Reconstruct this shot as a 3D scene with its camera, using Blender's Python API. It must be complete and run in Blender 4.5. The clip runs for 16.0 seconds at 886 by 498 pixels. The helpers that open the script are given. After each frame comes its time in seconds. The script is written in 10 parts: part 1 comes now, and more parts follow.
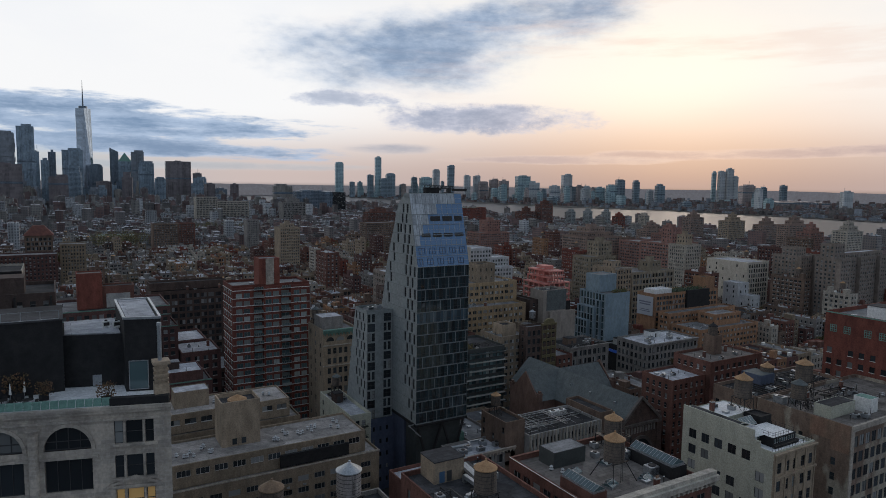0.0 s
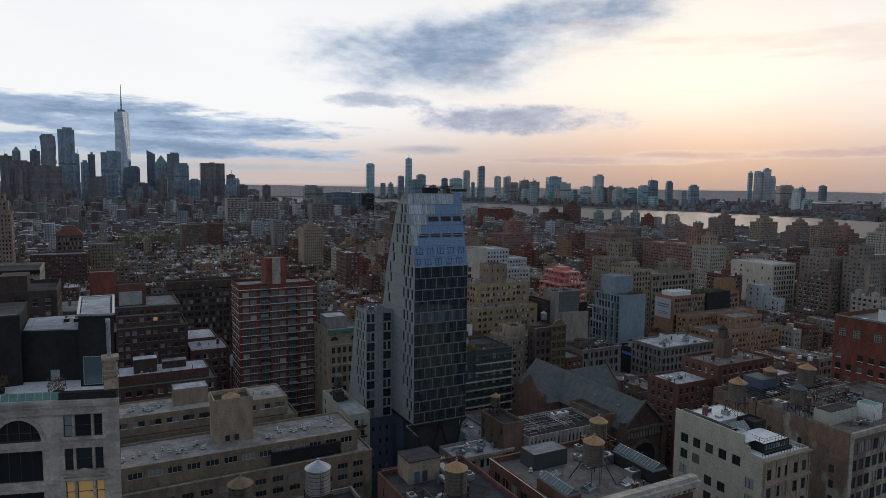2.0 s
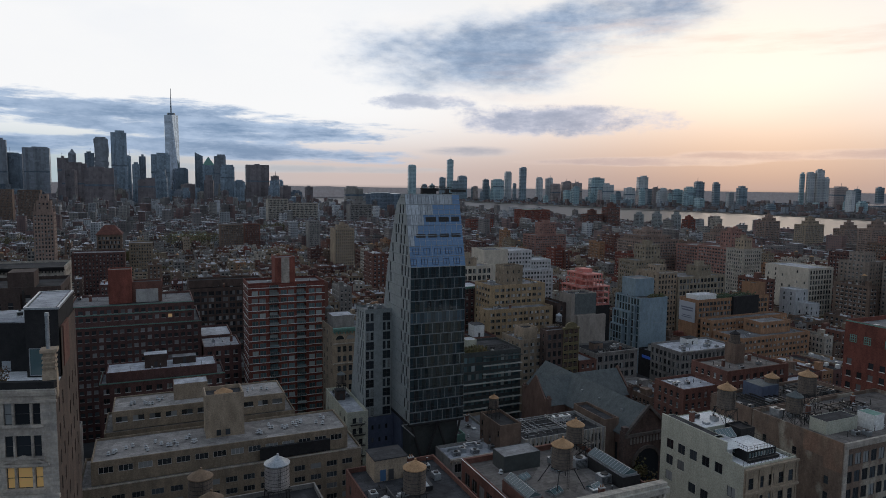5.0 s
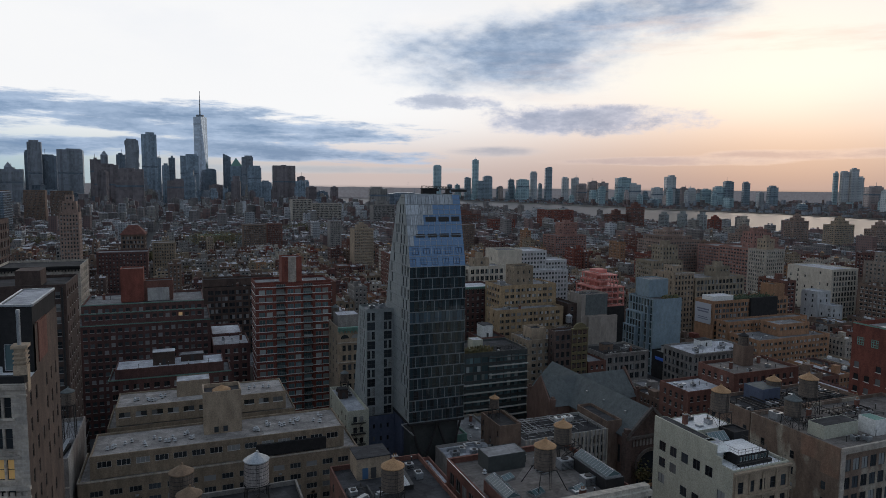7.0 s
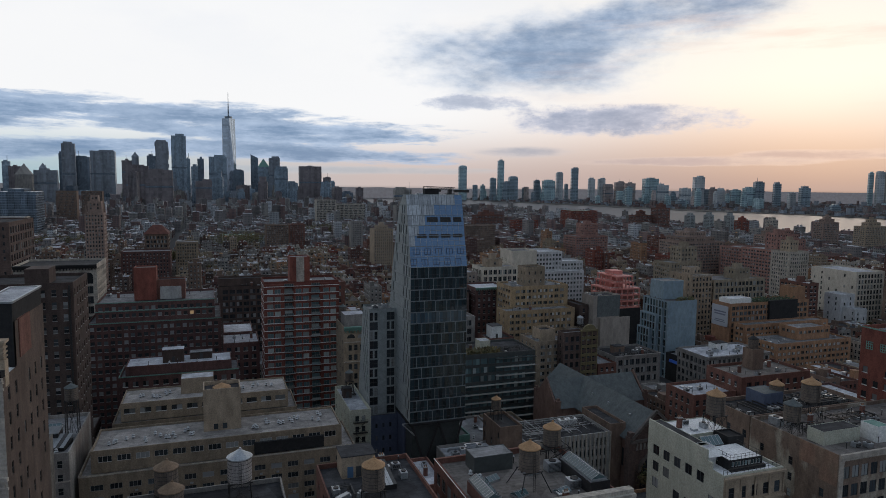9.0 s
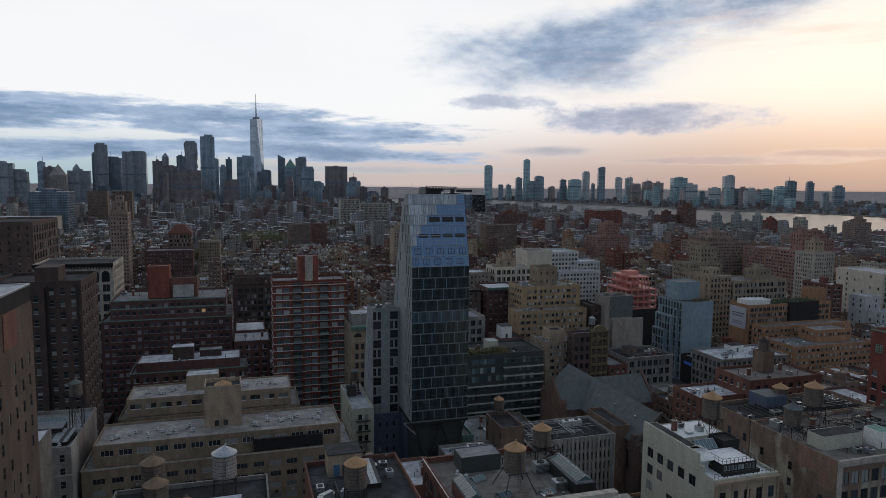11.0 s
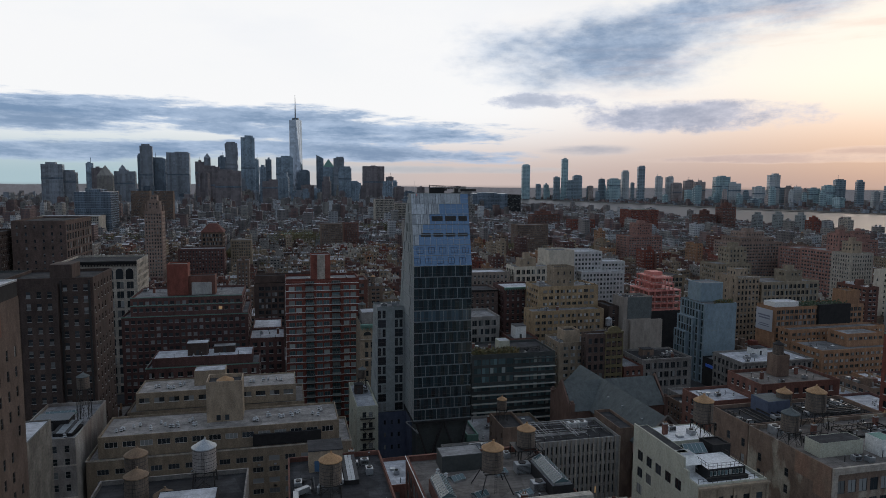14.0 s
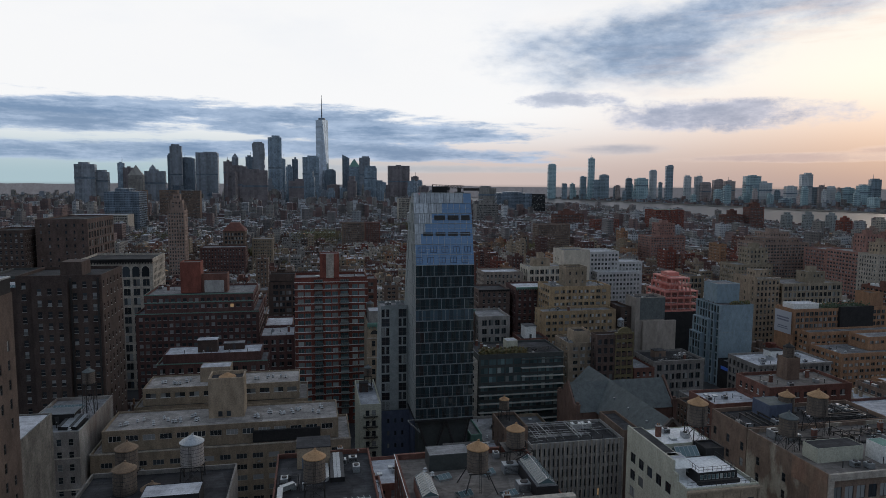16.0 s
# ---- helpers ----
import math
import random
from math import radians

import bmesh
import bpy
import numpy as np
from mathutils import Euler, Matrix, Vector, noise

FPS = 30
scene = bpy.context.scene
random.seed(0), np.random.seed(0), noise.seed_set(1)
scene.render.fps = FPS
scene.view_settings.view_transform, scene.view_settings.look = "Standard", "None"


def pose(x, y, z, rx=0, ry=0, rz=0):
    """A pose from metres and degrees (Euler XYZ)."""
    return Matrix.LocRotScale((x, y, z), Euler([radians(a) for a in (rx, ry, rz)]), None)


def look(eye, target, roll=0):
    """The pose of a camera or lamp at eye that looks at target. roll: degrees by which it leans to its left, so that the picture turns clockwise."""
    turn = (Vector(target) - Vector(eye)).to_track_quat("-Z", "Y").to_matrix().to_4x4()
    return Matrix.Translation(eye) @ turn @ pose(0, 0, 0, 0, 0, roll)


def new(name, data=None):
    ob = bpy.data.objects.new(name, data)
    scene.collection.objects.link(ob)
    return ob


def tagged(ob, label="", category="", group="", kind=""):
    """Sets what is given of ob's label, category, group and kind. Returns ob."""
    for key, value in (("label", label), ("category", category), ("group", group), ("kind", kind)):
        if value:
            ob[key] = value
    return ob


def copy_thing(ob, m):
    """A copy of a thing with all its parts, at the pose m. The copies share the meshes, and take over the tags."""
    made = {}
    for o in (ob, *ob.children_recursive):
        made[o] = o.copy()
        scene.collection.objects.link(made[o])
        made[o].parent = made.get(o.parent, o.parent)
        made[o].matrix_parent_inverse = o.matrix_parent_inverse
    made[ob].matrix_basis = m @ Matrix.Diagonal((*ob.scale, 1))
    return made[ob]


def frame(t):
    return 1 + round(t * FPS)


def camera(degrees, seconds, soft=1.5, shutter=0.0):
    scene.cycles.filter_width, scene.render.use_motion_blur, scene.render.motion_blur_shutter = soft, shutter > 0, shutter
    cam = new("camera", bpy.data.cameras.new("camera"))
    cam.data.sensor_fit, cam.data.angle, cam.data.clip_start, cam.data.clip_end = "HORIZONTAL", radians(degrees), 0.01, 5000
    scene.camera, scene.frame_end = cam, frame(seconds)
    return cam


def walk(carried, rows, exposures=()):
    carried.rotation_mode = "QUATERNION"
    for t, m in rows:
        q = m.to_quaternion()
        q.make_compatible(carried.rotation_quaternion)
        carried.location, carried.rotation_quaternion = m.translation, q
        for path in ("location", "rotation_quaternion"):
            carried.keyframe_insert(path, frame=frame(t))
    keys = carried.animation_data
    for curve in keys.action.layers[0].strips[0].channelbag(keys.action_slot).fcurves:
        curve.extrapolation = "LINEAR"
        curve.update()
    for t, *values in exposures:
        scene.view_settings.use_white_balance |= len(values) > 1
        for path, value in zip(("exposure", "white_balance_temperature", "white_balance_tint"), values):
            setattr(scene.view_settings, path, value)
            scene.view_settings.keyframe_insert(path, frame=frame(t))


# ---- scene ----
cam = camera(67.9, 16.0, soft=0.45)
PATH = [
    (0, (-0.92, 0.474, 97.744), (0.088, 2.19, 97.546), 0.8),
    (0.5, (1.245, -0.702, 97.713), (2.238, 1.022, 97.515), 0.8),
    (1, (3.412, -1.886, 97.678), (4.387, -0.151, 97.48), 0.8),
    (1.5, (5.634, -3.091, 97.661), (6.582, -1.342, 97.464), 0.8),
    (2, (7.911, -4.304, 97.643), (8.835, -2.541, 97.447), 0.7),
    (2.5, (10.085, -5.432, 97.627), (10.989, -3.659, 97.431), 0.8),
    (3, (12.162, -6.513, 97.605), (13.045, -4.729, 97.409), 0.8),
    (3.5, (14.231, -7.595, 97.581), (15.091, -5.8, 97.386), 0.8),
    (4, (16.238, -8.612, 97.559), (17.08, -6.808, 97.364), 0.8),
    (6.5, (25.692, -12.948, 97.547), (26.443, -11.105, 97.354), 0.6),
    (7, (27.433, -13.732, 97.555), (28.166, -11.881, 97.361), 0.6),
    (7.5, (29.174, -14.501, 97.565), (29.889, -12.642, 97.372), 0.6),
    (8, (30.899, -15.207, 97.595), (31.595, -13.342, 97.401), 0.6),
    (8.5, (32.629, -15.874, 97.606), (33.307, -14.003, 97.412), 0.6),
    (9, (34.382, -16.479, 97.602), (35.04, -14.601, 97.409), 0.6),
    (11.5, (43.138, -19.347, 97.678), (43.702, -17.438, 97.483), 0.5),
    (12, (44.835, -19.929, 97.677), (45.381, -18.015, 97.482), 0.5),
    (12.5, (46.517, -20.492, 97.676), (47.043, -18.572, 97.48), 0.5),
    (13, (48.239, -20.966, 97.681), (48.746, -19.042, 97.485), 0.5),
    (13.5, (50.002, -21.409, 97.688), (50.49, -19.48, 97.491), 0.5),
    (14, (51.774, -21.833, 97.682), (52.243, -19.899, 97.485), 0.4),
    (14.5, (53.538, -22.237, 97.681), (53.987, -20.298, 97.483), 0.5),
    (15, (55.29, -22.623, 97.665), (55.721, -20.68, 97.466), 0.4),
    (15.5, (57.042, -23.016, 97.66), (57.453, -21.069, 97.461), 0.4),
    (16, (58.844, -23.434, 97.665), (59.235, -21.483, 97.466), 0.4),
]
walk(cam, [(t, look(eye, target, roll)) for t, eye, target, roll in PATH])

# ---- world and light ----
SUN_AZ, SUN_EL = 50.0, 6.0          # degrees from +y towards +x, and above the horizon
world = bpy.data.worlds.new("dusk_sky")
scene.world = world
world.use_nodes = True
WN, WL = world.node_tree.nodes, world.node_tree.links
WN.clear()


def wmath(op, a, b=None, c=None, clamp=False):
    n = WN.new("ShaderNodeMath")
    n.operation, n.use_clamp = op, clamp
    for k, v in enumerate((a, b, c)):
        if v is None:
            continue
        if isinstance(v, (int, float)):
            n.inputs[k].default_value = v
        else:
            WL.new(v, n.inputs[k])
    return n.outputs[0]


def wstep(v, lo, hi):
    n = WN.new("ShaderNodeMapRange")
    n.interpolation_type = "SMOOTHSTEP"
    WL.new(v, n.inputs[0])
    n.inputs[1].default_value, n.inputs[2].default_value = lo, hi
    return n.outputs[0]


def wmix(f, a, b):
    n = WN.new("ShaderNodeMix")
    n.data_type = "RGBA"
    for sock, v in ((n.inputs[0], f), (n.inputs[6], a), (n.inputs[7], b)):
        if isinstance(v, (int, float)):
            sock.default_value = v
        elif isinstance(v, tuple):
            sock.default_value = (*v, 1)
        else:
            WL.new(v, sock)
    return n.outputs[2]


def wnoise(vec, scale, detail=6.0, rough=0.55, stretch=(1, 1, 1)):
    m = WN.new("ShaderNodeMapping")
    m.inputs["Scale"].default_value = stretch
    WL.new(vec, m.inputs[0])
    n = WN.new("ShaderNodeTexNoise")
    n.inputs["Scale"].default_value, n.inputs["Detail"].default_value, n.inputs["Roughness"].default_value = scale, detail, rough
    WL.new(m.outputs[0], n.inputs["Vector"])
    return n.outputs[0]


tc = WN.new("ShaderNodeTexCoord")
sx = WN.new("ShaderNodeSeparateXYZ")
WL.new(tc.outputs["Generated"], sx.inputs[0])
az = wmath("MULTIPLY", wmath("ARCTAN2", sx.outputs[0], sx.outputs[1]), 57.29578)
el = wmath("MULTIPLY", wmath("ARCSINE", sx.outputs[2]), 57.29578)
cx = WN.new("ShaderNodeCombineXYZ")
WL.new(az, cx.inputs[0])
WL.new(el, cx.inputs[1])
sky_uv = cx.outputs[0]
wide = wnoise(sky_uv, 0.10, 5, 0.55, (0.55, 1.5, 1))
fine = wnoise(sky_uv, 0.28, 7, 0.6, (0.6, 1.6, 1))
# clear sky of the low sun, under high thin cloud that spreads the light
sky = WN.new("ShaderNodeTexSky")
sky.sky_type, sky.sun_disc = "NISHITA", False
sky.sun_elevation, sky.sun_rotation = radians(SUN_EL), radians(SUN_AZ)
sky.air_density, sky.dust_density = 1.0, 2.0
glow_az = wstep(wmath("ABSOLUTE", wmath("SUBTRACT", az, SUN_AZ)), 36.0, 3.0)
low = wstep(el, 17.0, 0.0)
cool = wmix(wstep(el, 0.4, 6.0), wmix(wstep(az, -14.0, 16.0), (0.42, 0.56, 0.62), (0.62, 0.52, 0.50)), (0.98, 0.985, 1.0))
warm = wmix(wstep(el, 0.2, 5.2), (0.42, 0.33, 0.33), wmix(wstep(el, 2.5, 9.0), (0.775, 0.595, 0.515), (0.97, 0.925, 0.875)))
veil = wmix(glow_az, cool, warm)
disc = wmath("ADD", wmath("POWER", wmath("DIVIDE", wmath("SUBTRACT", az, SUN_AZ - 4), 14.0), 2.0), wmath("POWER", wmath("DIVIDE", wmath("SUBTRACT", el, 9.5), 5.0), 2.0))
veil = wmix(wmath("MULTIPLY", wstep(disc, 1.0, 0.0), 0.4), veil, (1.05, 1.0, 0.86))
# the cover grows thick and dim overhead and away from the sun
dim = wstep(el, 20.0, 52.0)
away = wstep(wmath("ABSOLUTE", wmath("SUBTRACT", az, 25.0)), 58.0, 120.0)
veil = wmix(wmath("MAXIMUM", dim, wmath("MULTIPLY", away, 0.9)), veil, (0.245, 0.314, 0.412))
high = wstep(wide, 0.42, 0.62)
veil = wmix(wmath("MULTIPLY", high, wmath("MULTIPLY", wstep(el, 6.0, 14.0), 0.10)), veil, (0.55, 0.66, 0.86))


def two(a, b, k):
    """Broad billows with small lumps on them."""
    return wmath("ADD", wmath("MULTIPLY", a, 1 - k), wmath("MULTIPLY", b, k))


puffy = two(wnoise(sky_uv, 0.22, 3, 0.5, (0.55, 1.2, 1)), wnoise(sky_uv, 0.75, 8, 0.68, (0.6, 1.3, 1)), 0.5)
streaky = two(wnoise(sky_uv, 0.24, 3, 0.5, (0.22, 1.9, 1)), wnoise(sky_uv, 0.6, 8, 0.66, (0.30, 2.0, 1)), 0.5)
tone = wnoise(sky_uv, 0.5, 8, 0.66, (0.5, 1.5, 1))


def cloud(a0, e0, wa, we, field, amp=3.2, soft=0.8, most=0.95, tilt=0.0, dark=(0.19, 0.295, 0.465), pale=(0.48, 0.60, 0.79)):
    """One bank of cloud round azimuth a0 and elevation e0, ragged by a noise field, paler at its thin edges."""
    global veil
    da = wmath("SUBTRACT", az, a0)
    de = wmath("SUBTRACT", wmath("SUBTRACT", el, e0), wmath("MULTIPLY", da, tilt))
    r = wmath("ADD", wmath("POWER", wmath("DIVIDE", da, wa), 2.0), wmath("POWER", wmath("DIVIDE", de, we), 2.0))
    d = wmath("ADD", wmath("SUBTRACT", 0.85, r), wmath("MULTIPLY", wmath("SUBTRACT", field, 0.5), amp))
    body = wmix(wstep(wmath("ADD", d, wmath("MULTIPLY", wmath("SUBTRACT", tone, 0.5), 2.0)), -0.1, 1.2), pale, dark)
    veil = wmix(wmath("MULTIPLY", wstep(d, -0.1, soft), most), veil, body)


billow = two(wnoise(sky_uv, 0.20, 3, 0.5, (0.55, 1.2, 1)), wnoise(sky_uv, 0.7, 7, 0.62, (0.6, 1.3, 1)), 0.34)
cloud(27.2, 11.0, 14.5, 4.2, billow, 2.3, 0.85, 0.95, 0.03)
cloud(40.0, 14.2, 10.5, 2.7, billow, 2.6, 1.0, 0.93, 0.04)
cloud(33.6, 5.5, 11.0, 1.5, puffy, 3.4, 0.6, 0.95, -0.01, (0.28, 0.35, 0.50), (0.58, 0.62, 0.76))
cloud(22.0, 7.0, 5.0, 0.8, puffy, 4.2, 0.5, 0.85, 0.0, (0.36, 0.43, 0.58), (0.64, 0.69, 0.82))
cloud(0.0, 4.9, 23.0, 1.7, streaky, 5.0, 0.5, 0.97, -0.05)
cloud(8.0, 4.2, 12.0, 1.0, streaky, 4.4, 0.5, 0.92, -0.03)
cloud(-18.0, 4.7, 16.0, 1.7, streaky, 5.0, 0.6, 0.95, 0.03)
cloud(5.0, 2.7, 20.0, 0.95, streaky, 4.4, 0.5, 0.95, -0.02)
cloud(-16.0, 2.5, 20.0, 1.0, streaky, 4.4, 0.6, 0.92, 0.01)
cloud(8.0, 1.2, 20.0, 0.45, streaky, 2.2, 0.7, 0.6, 0.0, (0.40, 0.48, 0.56), (0.60, 0.62, 0.66))
cloud(54.0, 2.6, 20.0, 0.55, streaky, 4.4, 0.5, 0.85, 0.022, (0.44, 0.37, 0.41), (0.70, 0.57, 0.54))
cloud(40.0, 2.1, 12.0, 0.45, streaky, 4.0, 0.5, 0.75, 0.0, (0.46, 0.40, 0.44), (0.70, 0.59, 0.56))
cloud(26.0, 2.9, 5.5, 0.6, streaky, 1.8, 0.8, 0.8, 0.0, (0.34, 0.38, 0.48), (0.62, 0.60, 0.64))
# a thin cirrus sheet lit from below near the sun
streak = wstep(wnoise(sky_uv, 0.22, 6, 0.6, (0.25, 1.9, 1)), 0.50, 0.66)
veil = wmix(wmath("MULTIPLY", wmath("MULTIPLY", streak, glow_az), wmath("MULTIPLY", wstep(el, 4.5, 9.0), 0.45)), veil, (0.84, 0.66, 0.60))
veil = wmix(wstep(el, 0.0, -0.6), veil, (0.10, 0.11, 0.13))
bg_sky = WN.new("ShaderNodeBackground")
WL.new(sky.outputs[0], bg_sky.inputs[0])
bg_sky.inputs[1].default_value = 0.05
bg_veil = WN.new("ShaderNodeBackground")
WL.new(veil, bg_veil.inputs[0])
bg_veil.inputs[1].default_value = 1.015
mix_sky = WN.new("ShaderNodeMixShader")
mix_sky.inputs[0].default_value = 0.93
WL.new(bg_sky.outputs[0], mix_sky.inputs[1])
WL.new(bg_veil.outputs[0], mix_sky.inputs[2])
out_sky = WN.new("ShaderNodeOutputWorld")
WL.new(mix_sky.outputs[0], out_sky.inputs[0])

sun = new("sun", bpy.data.lights.new("sun", "SUN"))
sun.data.energy, sun.data.angle, sun.data.color = 0.12, radians(14), (1.0, 0.82, 0.66)
_a, _e = radians(SUN_AZ), radians(SUN_EL + 3)
_far = Vector((math.sin(_a) * math.cos(_e), math.cos(_a) * math.cos(_e), math.sin(_e)))
sun.matrix_world = look(_far * 4000, (0, 0, 0))

# ---- materials ----
def surface(name, c1, c2, scale=0.6, rough=0.85, bump=0.15, metal=0.0, vary=0.0, spec=0.4, grain=9.0, streak=0.0, island=False, island_vary=0.0, wear=0.22):
    """A worn surface: two colours mixed by broad stains, fine grain, bump; vary: how far each object's tone differs."""
    m = bpy.data.materials.new(name)
    m.use_nodes = True
    N, L = m.node_tree.nodes, m.node_tree.links
    b = N["Principled BSDF"]
    tc = N.new("ShaderNodeTexCoord")
    geo = N.new("ShaderNodeNewGeometry")
    mp = N.new("ShaderNodeMapping")
    L.new(geo.outputs["Position"], mp.inputs[0])
    mp.inputs["Scale"].default_value = (1, 1, 1 - 0.75 * streak)
    n1 = N.new("ShaderNodeTexNoise")
    n1.inputs["Scale"].default_value, n1.inputs["Detail"].default_value = scale, 6
    n2 = N.new("ShaderNodeTexNoise")
    n2.inputs["Scale"].default_value, n2.inputs["Detail"].default_value = grain, 4
    L.new(mp.outputs[0], n1.inputs["Vector"])
    L.new(geo.outputs["Position"], n2.inputs["Vector"])
    r = N.new("ShaderNodeMapRange")
    L.new(n1.outputs[0], r.inputs[0])
    r.inputs[1].default_value, r.inputs[2].default_value = 0.32, 0.68
    mix = N.new("ShaderNodeMix")
    mix.data_type = "RGBA"
    L.new(r.outputs[0], mix.inputs[0])
    mix.inputs[6].default_value, mix.inputs[7].default_value = (*c1, 1), (*c2, 1)
    g = N.new("ShaderNodeMapRange")
    L.new(n2.outputs[0], g.inputs[0])
    g.inputs[1].default_value, g.inputs[2].default_value, g.inputs[3].default_value, g.inputs[4].default_value = 0.3, 0.7, 0.82, 1.14
    hsv = N.new("ShaderNodeHueSaturation")
    L.new(mix.outputs[2], hsv.inputs["Color"])
    n3 = N.new("ShaderNodeTexNoise")
    n3.inputs["Scale"].default_value, n3.inputs["Detail"].default_value, n3.inputs["Roughness"].default_value = scale * 3.3, 8, 0.68
    mp3 = N.new("ShaderNodeMapping")
    mp3.inputs["Location"].default_value, mp3.inputs["Scale"].default_value = (31, 17, 5), (1, 1, 1 - 0.85 * streak)
    L.new(geo.outputs["Position"], mp3.inputs[0])
    L.new(mp3.outputs[0], n3.inputs["Vector"])
    w3 = N.new("ShaderNodeMapRange")
    L.new(n3.outputs[0], w3.inputs[0])
    w3.inputs[1].default_value, w3.inputs[2].default_value, w3.inputs[3].default_value, w3.inputs[4].default_value = 0.33, 0.67, 1 - wear, 1 + wear * 0.8
    gw = N.new("ShaderNodeMath")
    gw.operation = "MULTIPLY"
    L.new(g.outputs[0], gw.inputs[0])
    L.new(w3.outputs[0], gw.inputs[1])
    val = gw.outputs[0]
    for source, amount in ((None, vary), ("island", island_vary)):
        if not amount:
            continue
        if source:
            o = geo.outputs["Random Per Island"]
        else:
            info = N.new("ShaderNodeObjectInfo")
            o = info.outputs["Random"]
        k = N.new("ShaderNodeMapRange")
        L.new(o, k.inputs[0])
        k.inputs[3].default_value, k.inputs[4].default_value = 1 - amount, 1 + amount
        t = N.new("ShaderNodeMath")
        t.operation = "MULTIPLY"
        L.new(val, t.inputs[0])
        L.new(k.outputs[0], t.inputs[1])
        val = t.outputs[0]
    L.new(val, hsv.inputs["Value"])
    L.new(hsv.outputs[0], b.inputs["Base Color"])
    b.inputs["Roughness"].default_value, b.inputs["Metallic"].default_value = rough, metal
    b.inputs["Specular IOR Level"].default_value = spec
    if bump:
        bp = N.new("ShaderNodeBump")
        bp.inputs["Strength"].default_value, bp.inputs["Distance"].default_value = bump, 0.03
        L.new(n2.outputs[0], bp.inputs["Height"])
        L.new(bp.outputs[0], b.inputs["Normal"])
    return m


def masonry(name, c1, c2, mortar=None, vary=0.12, course=0.075, length=0.22, wear=0.30):
    """Brick or block laid in courses on upright walls, with stains; the courses follow height, the joints run along the wall."""
    m = surface(name, c1, c2, 0.16, 0.9, 0.0, 0, vary, 0.25, 3.0, 0.7, wear=wear)
    N, L = m.node_tree.nodes, m.node_tree.links
    b = N["Principled BSDF"]
    geo = N.new("ShaderNodeNewGeometry")
    s = N.new("ShaderNodeSeparateXYZ")
    L.new(geo.outputs["Position"], s.inputs[0])
    add = N.new("ShaderNodeMath")
    L.new(s.outputs[0], add.inputs[0])
    L.new(s.outputs[1], add.inputs[1])
    cmb = N.new("ShaderNodeCombineXYZ")
    L.new(add.outputs[0], cmb.inputs[0])
    L.new(s.outputs[2], cmb.inputs[1])
    br = N.new("ShaderNodeTexBrick")
    L.new(cmb.outputs[0], br.inputs["Vector"])
    br.inputs["Scale"].default_value = 1.0
    br.inputs["Brick Width"].default_value, br.inputs["Row Height"].default_value, br.inputs["Mortar Size"].default_value = length, course, 0.012
    br.inputs["Color1"].default_value, br.inputs["Color2"].default_value, br.inputs["Mortar"].default_value = (1.15, 1.12, 1.1, 1), (0.82, 0.82, 0.84, 1), (1.12, 1.14, 1.15, 1)
    br.inputs["Bias"].default_value = -0.1
    mul = N.new("ShaderNodeMix")
    mul.data_type, mul.blend_type = "RGBA", "MULTIPLY"
    mul.inputs[0].default_value = 1.0
    src = b.inputs["Base Color"].links[0].from_socket
    L.new(src, mul.inputs[6])
    L.new(br.outputs[0], mul.inputs[7])
    L.new(mul.outputs[2], b.inputs["Base Color"])
    return m


def roofing(name, c1, c2, vary=0.15, seam=1.0, run=9.0, patch=0.25):
    """Flat roof covering in lapped strips, with patches, puddle stains and seams."""
    m = surface(name, c1, c2, 0.16, 0.9, 0.12, vary=vary, wear=0.32, spec=0.12)
    N, L = m.node_tree.nodes, m.node_tree.links
    b = N["Principled BSDF"]
    geo = N.new("ShaderNodeNewGeometry")
    br = N.new("ShaderNodeTexBrick")
    L.new(geo.outputs["Position"], br.inputs["Vector"])
    br.inputs["Scale"].default_value = 1.0
    br.inputs["Brick Width"].default_value, br.inputs["Row Height"].default_value, br.inputs["Mortar Size"].default_value = run, seam, 0.05
    br.inputs["Color1"].default_value, br.inputs["Color2"].default_value, br.inputs["Mortar"].default_value = (1.06, 1.06, 1.06, 1), (0.90, 0.90, 0.91, 1), (0.68, 0.68, 0.69, 1)
    vo = N.new("ShaderNodeTexVoronoi")
    vo.inputs["Scale"].default_value = 0.23
    L.new(geo.outputs["Position"], vo.inputs["Vector"])
    sep = N.new("ShaderNodeSeparateColor")
    L.new(vo.outputs["Color"], sep.inputs[0])
    pr = N.new("ShaderNodeMapRange")
    L.new(sep.outputs[0], pr.inputs[0])
    pr.inputs[3].default_value, pr.inputs[4].default_value = 1 - patch, 1 + patch * 0.6
    mul = N.new("ShaderNodeMix")
    mul.data_type, mul.blend_type = "RGBA", "MULTIPLY"
    mul.inputs[0].default_value = 1.0
    L.new(b.inputs["Base Color"].links[0].from_socket, mul.inputs[6])
    L.new(br.outputs[0], mul.inputs[7])
    hv = N.new("ShaderNodeHueSaturation")
    L.new(mul.outputs[2], hv.inputs["Color"])
    L.new(pr.outputs[0], hv.inputs["Value"])
    L.new(hv.outputs[0], b.inputs["Base Color"])
    return m


